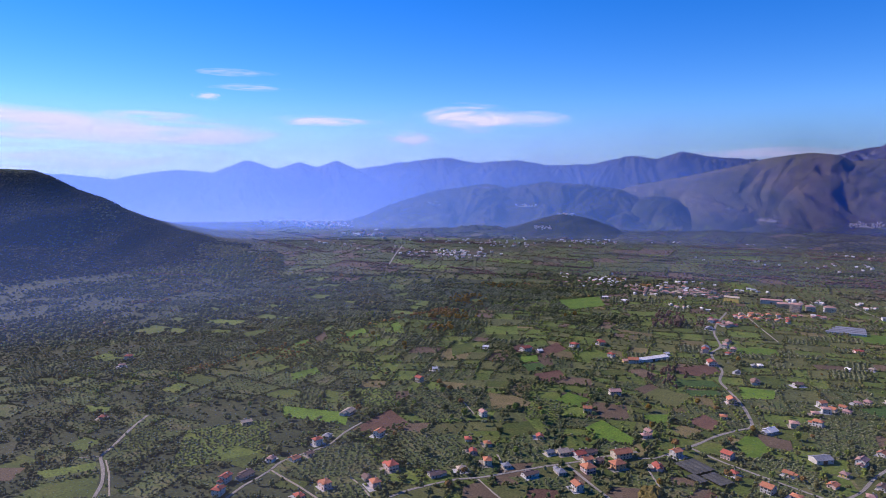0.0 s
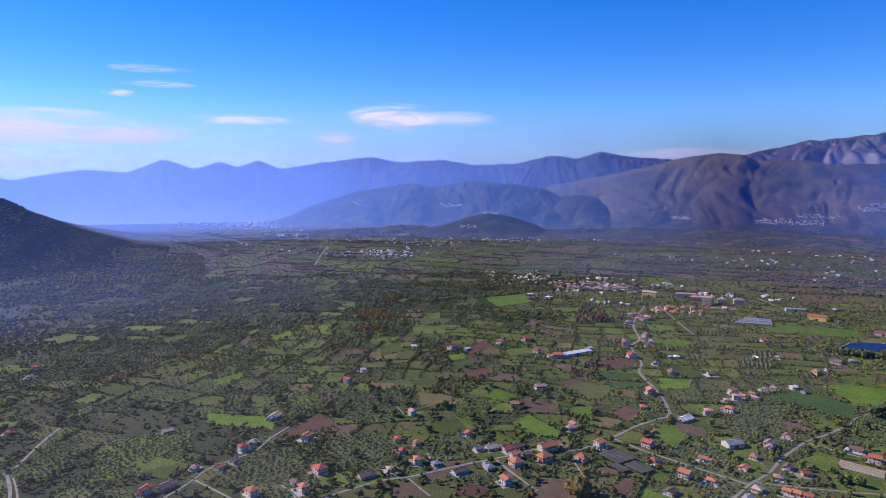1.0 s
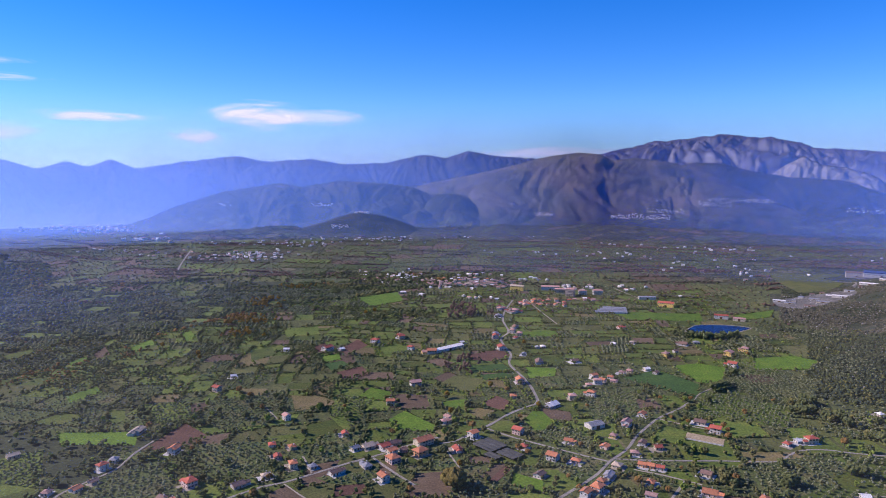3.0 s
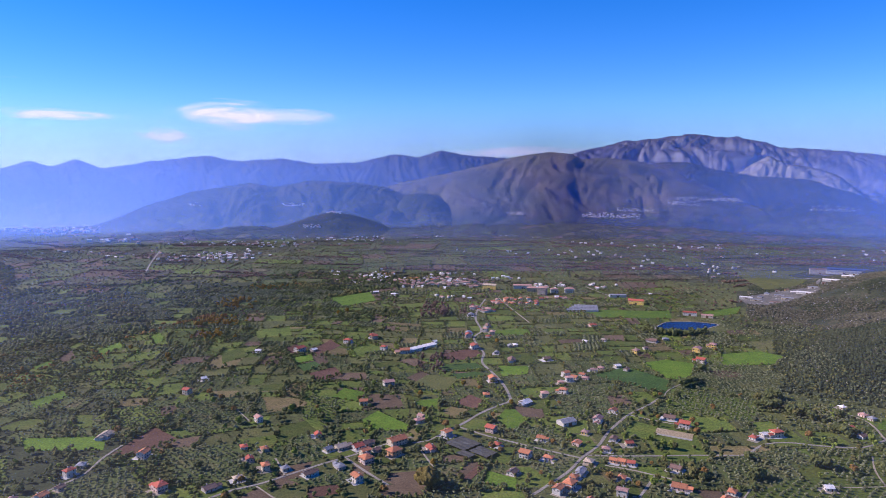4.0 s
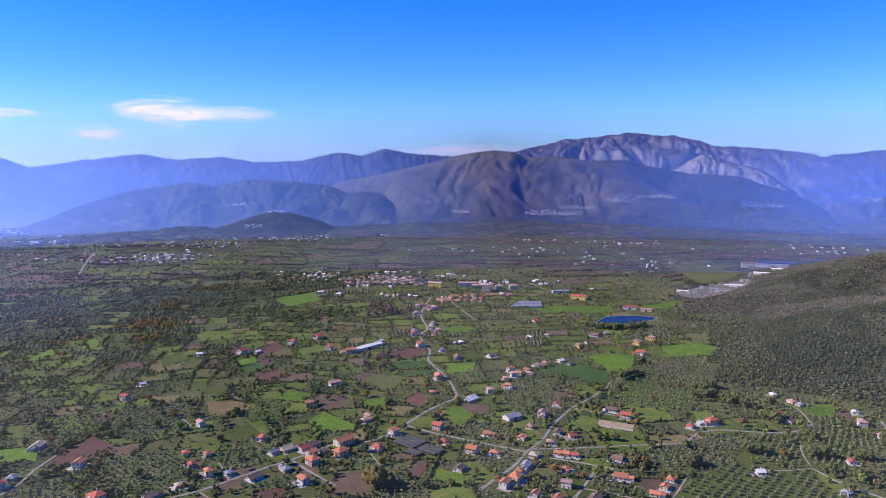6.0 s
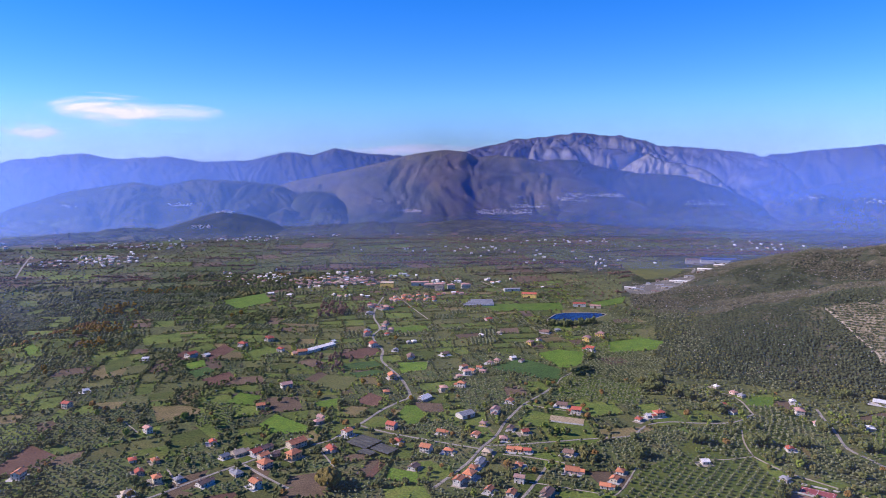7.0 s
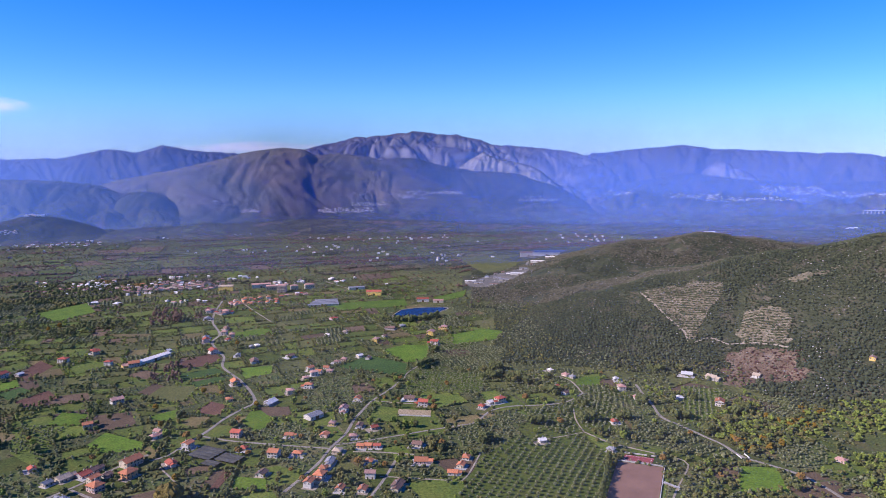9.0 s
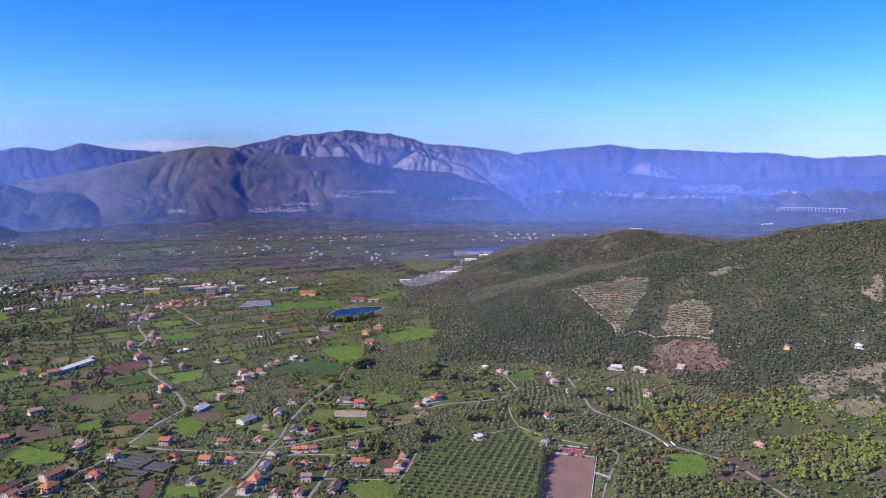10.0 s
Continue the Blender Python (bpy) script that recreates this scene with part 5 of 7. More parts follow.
# ---- farm sheds, halls and town blocks ----
SHEET_BLUE = mottled("blue_sheet_roof", [(0.3, (0.045, 0.065, 0.15)), (0.7, (0.075, 0.10, 0.21))], 0.05, 0.8, rough=0.5)
SHEET_GREY = mottled("grey_sheet_roof", [(0.3, (0.20, 0.20, 0.21)), (0.7, (0.29, 0.29, 0.30))], 0.06, 0.8, rough=0.5)


SHEET_BROWN = mottled("brown_sheet_roof", [(0.3, (0.16, 0.10, 0.07)), (0.7, (0.23, 0.15, 0.11))], 0.06, 0.8, rough=0.6)
YARD = mottled("works_gravel", [(0.3, (0.085, 0.080, 0.066)), (0.5, (0.135, 0.124, 0.104)), (0.7, (0.22, 0.20, 0.17))], 0.05, 0.5, bump=0.3, bump_size=0.1)


def hall(name, label, x, y, turn, w, d, h, wall, roof, rise=1.5, bays=0):
    root = new(name)
    root.matrix_world = pose(x, y, float(ground_z(x, y)), 0, 0, turn)
    bm = bmesh.new()
    box(bm, -w / 2, -d / 2, -1, w / 2, d / 2, h)
    for sx in (-1, 1):
        xs = sx * (w / 2 - 0.002)
        bm.faces.new([bm.verts.new(p) for p in ((xs, -d / 2, h), (xs, d / 2, h), (xs, 0, h + rise))])
    part("wall", bm, wall, root)
    bm = bmesh.new()
    gable_roof(bm, -w / 2, -d / 2, w / 2, d / 2, h, rise, 0.4, 0.2)
    part("roof", bm, roof, root)
    bm = bmesh.new()
    box(bm, -2, -d / 2 - 0.06, 0, 2, -d / 2 + 0.02, min(h - 0.4, 4))
    part("gate", bm, SHUTTER, root)
    for i in range(bays):
        u = (i + 0.5) / bays * w - w / 2
        if abs(u) > 2.8:
            shared("window", WINDOWS[0], root, pose(u, -d / 2 - 0.005, h - 1.2))
    ca, sa = math.cos(radians(turn)), math.sin(radians(turn))
    a, b = w / 2 + 3, d / 2 + 3
    take([(x + ca * u - sa * v, y + sa * u + ca * v) for u, v in ((-a, -b), (a, -b), (a, b), (-a, b))])
    return tagged(root, label, "building")


def netting_house(x, y, turn, w, d):
    """Low nursery shelter: posts and dark netting over hoops."""
    root = new("nursery_shelter")
    root.matrix_world = pose(x, y, 0, 0, 0, turn)
    spans = max(2, int(d / 6))
    for k in range(spans):
        y0, y1 = -d / 2 + d * k / spans, -d / 2 + d * (k + 1) / spans
        bm = bmesh.new()
        n = 7
        rows = [[bm.verts.new((sx * w / 2, y0 + (y1 - y0) * i / n, 2.3 + 0.45 * math.sin(math.pi * i / n))) for i in range(n + 1)] for sx in (-1, 1)]
        for i in range(n):
            bm.faces.new((rows[0][i], rows[1][i], rows[1][i + 1], rows[0][i + 1]))
        part("netting", bm, DARK_SHEET, root)
    for i in range(6):
        for k in range(spans + 1):
            bm = bmesh.new()
            u, v = -w / 2 + w * i / 5, -d / 2 + d * k / spans
            box(bm, u - 0.08, v - 0.08, -0.3, u + 0.08, v + 0.08, 2.42)
            part("post", bm, WOOD_POLE, root)
    ca, sa = math.cos(radians(turn)), math.sin(radians(turn))
    take([(x + ca * u - sa * v, y + sa * u + ca * v) for u, v in ((-w / 2 - 2, -d / 2 - 2), (w / 2 + 2, -d / 2 - 2), (w / 2 + 2, d / 2 + 2), (-w / 2 - 2, d / 2 + 2))])
    return tagged(root, "low nursery shelter under dark shade netting", "greenhouse", "nursery shelters")


netting_house(-104, 614, -34, 26, 24)
netting_house(-82, 598, -34, 22, 16)
netting_house(-97, 590, -34, 16, 10)
hall("warehouse", "long white-roofed farm warehouse", -226, 954, 55, 54, 12, 4, WALLS["white"], ROOFS["w"], 1.5, 8)
hall("workshop", "pale workshop with a paved yard", -8, 690, 40, 17, 12, 4, WALLS["white"], ROOFS["g"], 2, 4)
for k in range(4):
    hall("poultry_shed", "long low shed with a pale sheet roof", 8 + k * 2, 1283 + 14 * k, 4, 58 - 5 * k, 9, 3.2, WALLS["white"], SHEET_GREY, 1.3, 9)
hall("yellow_block", "large yellow building with a red roof", 112, 1374, -12, 30, 13, 8, WALLS["yellow"], ROOFS["r"], 2.5, 8)
hall("farm_hall", "pale hall by the village edge", 80, 1448, 10, 34, 12, 5, WALLS["white"], SHEET_GREY, 1.5, 6)
hall("pond_farmhouse", "white farm building beside the pond", 200, 1284, -8, 24, 10, 6, WALLS["white"], ROOFS["r"], 2, 6)
hall("pond_barn", "pale barn beside the pond", 228, 1270, -12, 20, 9, 4.5, WALLS["cream"], ROOFS["p"], 1.8, 4)
hall("town_hall", "broad yellow building at the village square", -195, 1490, -5, 30, 14, 10, WALLS["yellow"], ROOFS["b"], 2.5, 8)
hall("school", "long white school building", -124, 1512, 6, 40, 12, 8, WALLS["white"], ROOFS["p"], 2.2, 9)
hall("brown_factory", "large brown factory hall beside a blue one", 574, 1790, -14, 44, 26, 11, WALLS["stone"], SHEET_BROWN, 2.0, 8)
hall("blue_factory", "wide factory hall under a dark blue roof", 622, 1752, -14, 84, 34, 9, SHEET_BLUE, SHEET_BLUE, 2.0, 10)
hall("glazed_factory", "low factory wing under pale panels", 600, 1712, -14, 70, 18, 6, WALLS["white"], SHEET_GREY, 1.5, 10)
for x, y, turn, w, d, h, wall, roof in [
    (336, 1466, -18, 34, 13, 5, "white", "w"), (347, 1432, -18, 28, 12, 5, "cream", "g"), (381, 1490, 70, 22, 12, 7, "white", "g"), (408, 1516, -18, 12, 10, 9, "white", "w"), (428, 1522, -18, 12, 10, 8, "yellow", "w"),
    (398, 1462, -20, 26, 12, 5, "stone", "g"), (437, 1486, -20, 32, 14, 5, "white", "w"), (446, 1450, -22, 56, 13, 6, "white", "w"), (372, 1392, -20, 26, 11, 4, "white", "w"), (402, 1420, -20, 32, 13, 5, "cream", "g"),
    (474, 1510, -20, 26, 13, 6, "white", "w"), (523, 1548, -24, 52, 16, 6, "white", "w"), (566, 1586, -24, 34, 13, 5, "cream", "w"), (590, 1622, -24, 28, 12, 5, "white", "g"), (360, 1456, 70, 14, 10, 6, "stone", "g"), (500, 1530, -20, 12, 10, 8, "white", "w")]:
    hall("industrial_shed", "pale industrial shed on a gravel works yard", x, y, turn, w * 0.7, d * 0.8, h * 0.55, WALLS[wall], ROOFS["w"] if roof == "w" and w > 30 else SHEET_BROWN if roof == "w" and d < 12 else SHEET_GREY, 1.0, 4)
for poly in ([(322, 1463), (357, 1495), (428, 1535), (488, 1525), (476, 1464), (410, 1401), (350, 1370), (322, 1400)], [(514, 1613), (589, 1640), (629, 1659), (621, 1612), (519, 1510), (488, 1541)], [(560, 1800), (666, 1789), (670, 1720), (560, 1690)]):
    yard = slab("works_yard", poly, YARD, 0.3)
    tagged(yard, "worn gravel and concrete yard round the industrial sheds", "yard", kind="structure")
    take(poly)
road("road", 9, [(475, 1850), (499, 1767), (524, 1710), (530, 1648), (505, 1590)])
heap_rng = np.random.RandomState(23)
hx, hy = heap_rng.uniform(330, 470, 60), heap_rng.uniform(1380, 1500, 60)
pile = inside(hx, hy, [(322, 1463), (357, 1495), (428, 1535), (488, 1525), (476, 1464), (410, 1401), (350, 1370), (322, 1400)]) & ~free(hx, hy)
WORK_HEAPS = hx[pile], hy[pile]
field("straw_green", [(394, 1901), (587, 1882), (506, 1792), (514, 1676), (456, 1563), (391, 1559)])
field("straw_green", [(690, 1760), (760, 1860), (800, 1840), (700, 1690)])


def apartment(x, y, turn, w, d, storeys, wall):
    root = new("apartment_block")
    root.matrix_world = pose(x, y, 0, 0, 0, turn)
    bm = bmesh.new()
    box(bm, -w / 2, -d / 2, -1, w / 2, d / 2, 3.1 * storeys)
    part("wall", bm, WALLS[wall], root)
    bm = bmesh.new()
    hip_roof(bm, -w / 2, -d / 2, w / 2, d / 2, 3.1 * storeys, 2.2)
    part("roof", bm, ROOFS["p"], root)
    add_windows(root, w, d, storeys, 3.4, False)
    for s in range(1, storeys):
        bm = bmesh.new()
        box(bm, -w / 2 + 1, -d / 2 - 1.2, 3.1 * s - 0.15, w / 2 - 1, -d / 2, 3.1 * s)
        box(bm, -w / 2 + 1, -d / 2 - 1.2, 3.1 * s, w / 2 - 1, -d / 2 - 1.1, 3.1 * s + 0.95)
        part("balcony", bm, WALLS["cream"], root)
    take([(x - 14, y - 14), (x + 14, y - 14), (x + 14, y + 14), (x - 14, y + 14)])
    return tagged(root, "tall pale apartment block with balconies at the village", "building", "apartment blocks")


apartment(-76, 1446, -10, 18, 14, 5, "pink")
apartment(-52, 1470, 8, 16, 12, 3, "white")
apartment(-20, 1480, 12, 20, 11, 3, "white")
apartment(-100, 1476, 5, 22, 11, 3, "cream")


# ---- the village, house by house ----
def village_houses(cx, cy, sx, sy, count, turn, roofs, seed):
    r = random.Random(seed)
    placed = 0
    for attempt in range(count * 12):
        if placed >= count:
            break
        u, v = r.uniform(-1, 1), r.uniform(-1, 1)
        x, y = cx + u * sx, cy + v * sy
        if not free(np.array([x]), np.array([y]))[0]:
            continue
        cottage(round(x, 1), round(y, 1), turn + r.choice((0, 90)) + r.uniform(-8, 8), r.uniform(6.4, 8.4), r.choice(roofs), detail=False)
        placed += 1


for row in [(-375, 1530, 60, 42, 34, 10, "opppb", 1), (-320, 1570, 75, 60, 46, 5, "ppwob", 2), (-248, 1555, 50, 52, 26, 0, "ppd", 3), (-125, 1352, 45, 32, 22, 25, "rrop", 4), (-176, 1258, 26, 22, 9, 70, "rpp", 5), (-40, 1400, 40, 20, 6, 10, "prw", 11)]:
    village_houses(*row)


# ---- hamlets and villages far off, on the plain and the slopes ----
def village(label, spots, seed, size=12.0):
    """Many tiny houses, walls and pitched roofs, joined."""
    r = np.random.RandomState(seed)
    n = len(spots)
    w, d, h = size * r.uniform(0.7, 1.4, n), size * r.uniform(0.6, 0.9, n), r.uniform(0.3, 0.6, n) * size
    a = r.uniform(0, math.pi, n)
    ux, uy = np.cos(a), np.sin(a)
    walls, roofs = [], []
    for sx, sy, z in ((-1, -1, 0), (1, -1, 0), (1, 1, 0), (-1, 1, 0), (-1, -1, 1), (1, -1, 1), (1, 1, 1), (-1, 1, 1)):
        px, py = sx * w / 2, sy * d / 2
        walls.append(np.stack([spots[:, 0] + px * ux - py * uy, spots[:, 1] + px * uy + py * ux, spots[:, 2] + np.where(z, h, -2.5)], -1))
    for sx, sy, z in ((-1, -1, 0), (1, -1, 0), (1, 1, 0), (-1, 1, 0), (-1, 0, 1), (1, 0, 1)):
        px, py = sx * w / 2 * 1.06, sy * d / 2 * 1.12
        roofs.append(np.stack([spots[:, 0] + px * ux - py * uy, spots[:, 1] + px * uy + py * ux, spots[:, 2] + h + z * d * 0.24], -1))
    v = np.concatenate([np.stack(walls, 1), np.stack(roofs, 1)], 1).reshape(-1, 3)
    quads = np.array([(0, 1, 5, 4), (1, 2, 6, 5), (2, 3, 7, 6), (3, 0, 4, 7), (8, 9, 13, 12), (10, 11, 12, 13), (9, 10, 13, 13), (11, 8, 12, 12)])
    tri = np.array([(0, 1, 5), (0, 5, 4), (1, 2, 6), (1, 6, 5), (2, 3, 7), (2, 7, 6), (3, 0, 4), (3, 4, 7), (8, 9, 13), (8, 13, 12), (10, 11, 12), (10, 12, 13), (9, 10, 13), (11, 8, 12)])
    f = (np.arange(n)[:, None, None] * 14 + tri[None]).reshape(-1, 3)
    me = mesh_from("far_village", v, f, [WALLS["white"], ROOFS["p"], ROOFS["w"]], False)
    pick = r.rand(n) < 0.6
    idx = np.tile(np.array([0] * 8 + [1] * 6), (n, 1))
    idx[pick, 8:] = 2
    me.polygons.foreach_set("material_index", idx.ravel().astype(np.int32))
    return tagged(new("far_village", me), label, "village", kind="stuff")


def on_slope(name, az, el, daz, delv, count, seed):
    grid = SLOPES[name]
    p = grid[:-1, :-1].reshape(-1, 3)
    east, up = grid[:-1, 1:].reshape(-1, 3), grid[1:, :-1].reshape(-1, 3)
    a = np.degrees(np.arctan2(p[:, 0], p[:, 1]))
    e = np.degrees(np.arctan2(p[:, 2] - 260, np.hypot(p[:, 0], p[:, 1])))
    ok = np.where((np.abs(a - az) < daz) & (np.abs(e - el) < delv * 0.6) & (p[:, 2] > 0))[0]
    if not len(ok):
        ok = np.argsort((a - az) ** 2 + 4 * (e - el) ** 2)[:6]
    r = np.random.RandomState(seed)
    k, u, v = r.choice(ok, count), r.rand(count, 1), r.rand(count, 1)
    return p[k] + u * (east[k] - p[k]) + v * (up[k] - p[k])


def on_plain(cx, cy, sx, sy, count, seed):
    r = np.random.RandomState(seed)
    x, y = cx + r.normal(0, 0.55, count) * sx, cy + r.normal(0, 0.55, count) * sy
    return np.stack([x, y, ground_z(x, y)], -1)


for name, az, el, daz, delv, count in [("hill_with_village", -20.5, -3.3, 0.7, 0.2, 16), ("foothill", -23.9, -2.7, 0.9, 0.2, 10), ("hill_with_village", -22.4, -4.5, 0.7, 0.25, 12), ("foothill", -10.2, -3.2, 0.8, 0.25, 9),
                                       ("foothill", -31.5, -2.6, 0.5, 0.2, 5), ("brown_mountain", 9.9, -2.15, 2.4, 0.22, 62), ("brown_mountain", 8.0, -2.5, 1.2, 0.3, 20), ("brown_mountain", 2.4, -3.6, 2.3, 0.3, 52), ("brown_mountain", -5.4, -3.5, 0.8, 0.2, 18),
                                       ("brown_mountain", 4.3, -3.1, 1.5, 0.25, 18), ("eastern_foothill", 37.6, -1.9, 2.2, 0.5, 75), ("eastern_foothill", 24.5, -2.2, 2.2, 0.3, 30), ("eastern_foothill", 30.5, -2.4, 2.5, 0.25, 25),
                                       ("eastern_foothill", 41.5, -2.2, 2.0, 0.35, 26), ("eastern_foothill", 35.0, -2.6, 3.5, 0.2, 40), ("green_shoulder", 18.5, -2.7, 1.6, 0.3, 14), ("limestone_massif", 17.5, -0.9, 1.5, 0.25, 16), ("eastern_range", 22.5, -0.9, 2.5, 0.25, 24)]:
    village("pale far-off village on the slope", on_slope(name, az, el, daz, delv, int(count * 3.4), count), count, 5.0)
for cx, cy, sx, sy, count, size in [(-1100, 1890, 130, 110, 90, 8), (-1150, 2250, 240, 90, 60, 8), (-2150, 2600, 330, 130, 150, 15), (-1700, 2260, 120, 50, 16, 16), (-880, 2520, 200, 110, 60, 8), (-620, 2690, 260, 50, 60, 8), (-330, 2740, 140, 40, 24, 8),
                                    (240, 2450, 300, 130, 24, 7.5), (-60, 2200, 320, 140, 26, 7.5), (1480, 2380, 34, 12, 10, 14), (2150, 2420, 50, 20, 18, 12), (300, 1950, 220, 110, 20, 7.5), (-1500, 1900, 220, 130, 22, 8), (900, 2300, 260, 130, 18, 7.5)]:
    village("pale houses scattered on the far plain", on_plain(cx, cy, sx, sy, count, count), count, size)

for cx, cy, sx, sy, count in [(-340, 1690, 81, 36, 14), (-75, 1545, 63, 27, 20), (-500, 1640, 54, 54, 20), (-480, 1605, 63, 40, 18), (-250, 1368, 50, 16, 6), (-175, 1640, 45, 22, 7), (20, 1560, 108, 54, 10), (-520, 1550, 45, 36, 8), (-330, 1480, 54, 18, 6), (-620, 1640, 81, 54, 6)]:
    village("small pale and tiled houses at the village edge", on_plain(cx, cy, sx, sy, count, count + sx), count, 7.0)

# ---- quarry scars on the slopes ----
def scar(name, az, el, size, seed):
    c = on_slope(name, az, el, 0.35, 0.25, 1, seed)[0]
    bm = bmesh.new()
    bmesh.ops.create_icosphere(bm, subdivisions=3, radius=1)
    for v in bm.verts:
        k = 1 + 0.35 * noise.fractal(v.co * 1.7 + Vector((seed, 0, 0)), 0.8, 2.1, 4)
        v.co = Vector((v.co.x * size * k, v.co.y * size * 0.5 * k, v.co.z * size * 0.55 * k))
    ob = part("quarry_face", bm, CLIFF, None)
    ob.location = c
    return tagged(ob, "pale quarried rock face in the woods", "rock", kind="structure")


scar("brown_mountain", 3.44, -2.26, 16, 3)
scar("blue_ridge", -15.4, -0.55, 24, 4)
scar("blue_ridge", -15.6, -0.9, 15, 5)
scar("brown_mountain", -8.3, -2.6, 14, 6)


# ---- viaduct ----
def viaduct():
    root = new("viaduct")
    deck = []
    for i in range(21):
        a, d = radians(42.3 + 4.6 * i / 20), 3735 - 6 * i / 20
        deck.append(Vector((d * math.sin(a), d * math.cos(a), 0)))
    for i in range(20):
        p, q = deck[i], deck[i + 1]
        u = (q - p).normalized()
        s = Vector((-u.y, u.x, 0)) * 6
        bm = bmesh.new()
        lo = [bm.verts.new(c + Vector((0, 0, 50))) for c in (p - s, q - s, q + s, p + s)]
        hi = [bm.verts.new(c + Vector((0, 0, 53))) for c in (p - s, q - s, q + s, p + s)]
        bm.faces.new(hi), bm.faces.new(list(reversed(lo)))
        for k in range(4):
            bm.faces.new((lo[k], lo[(k + 1) % 4], hi[(k + 1) % 4], hi[k]))
        part("deck", bm, CONCRETE, root)
        bm = bmesh.new()
        box(bm, p.x - 2, p.y - 2, -10, p.x + 2, p.y + 2, 50)
        part("pier", bm, CONCRETE, root)
    return tagged(root, "long pale concrete motorway viaduct on tall piers", "bridge")


viaduct()


# ---- trees ----
# a lump of leaves: top, two rings, open below
RING = [(math.cos(k * 1.2566), math.sin(k * 1.2566)) for k in range(5)]
TURNED = [(math.cos(k * 1.2566 + 0.6283), math.sin(k * 1.2566 + 0.6283)) for k in range(5)]
ICO = np.array([(0, 0, 1)] + [(x * 0.87, y * 0.87, 0.48) for x, y in RING] + [(x * 0.94, y * 0.94, -0.4) for x, y in TURNED])
ICO_F = np.array([(0, 1 + k, 1 + (k + 1) % 5) for k in range(5)] + [(1 + k, 6 + k, 1 + (k + 1) % 5) for k in range(5)] + [(6 + k, 6 + (k + 1) % 5, 1 + (k + 1) % 5) for k in range(5)])


def clump_mesh(name, x, y, z, radius, tall, lumps, mat, seed):
    """Crowns as heaps of small ragged leaf clumps, joined: the thicket that nobody could count."""
    r = np.random.RandomState(seed)
    n = len(x)
    if n == 0:
        return None
    k = lumps
    ang = r.uniform(0, 2 * math.pi, (n, k))
    off = np.sqrt(r.uniform(0.02, 1, (n, k))) * 0.62 * (1 if k > 1 else 0)
    hz = r.uniform(0.25, 0.85, (n, k)) if k > 1 else np.full((n, k), 0.45)
    cr = radius[:, None] * (r.uniform(0.38, 0.62, (n, k)) * (1 if k < 4 else 0.8) if k > 1 else np.full((n, k), 1.0))
    cx = x[:, None] + np.cos(ang) * off * radius[:, None]
    cy = y[:, None] + np.sin(ang) * off * radius[:, None]
    cz = z[:, None] + tall[:, None] * hz * (1 - 0.35 * off ** 2)
    cv = np.maximum(cr * np.minimum(tall / (2 * radius), 1.6)[:, None], 0.4)
    jag = r.uniform(0.68, 1.28, (n, k, 11))
    spin = r.uniform(0, 2 * math.pi, (n, k, 1))
    ix = ICO[:, 0] * np.cos(spin) - ICO[:, 1] * np.sin(spin)
    iy = ICO[:, 0] * np.sin(spin) + ICO[:, 1] * np.cos(spin)
    v = np.stack([cx[..., None] + ix * jag * cr[..., None], cy[..., None] + iy * jag * cr[..., None], cz[..., None] + ICO[:, 2] * jag * cv[..., None]], -1).reshape(-1, 3)
    f = (np.arange(n * k)[:, None, None] * 11 + ICO_F[None]).reshape(-1, 3)
    return mesh_from(name, v, f, mat, False)


def thicket(name, label, category, x, y, radius, tall, lumps, mat, seed, sink=0.0):
    x, y = np.asarray(x, float), np.asarray(y, float)
    me = clump_mesh(name, x, y, ground_z(x, y) - sink, np.asarray(radius, float), np.asarray(tall, float), lumps, mat, seed)
    return tagged(new(name, me), label, category, kind="stuff") if me else None


def jittered(x0, x1, y0, y1, gap, seed):
    r = np.random.RandomState(seed)
    a, b = np.meshgrid(np.arange(x0, x1, gap), np.arange(y0, y1, gap), indexing="ij")
    return (a + r.uniform(-0.45, 0.45, a.shape) * gap).ravel(), (b + r.uniform(-0.45, 0.45, a.shape) * gap).ravel(), r


def polar(x, y):
    return np.degrees(np.arctan2(x, y)), np.hypot(x, y)


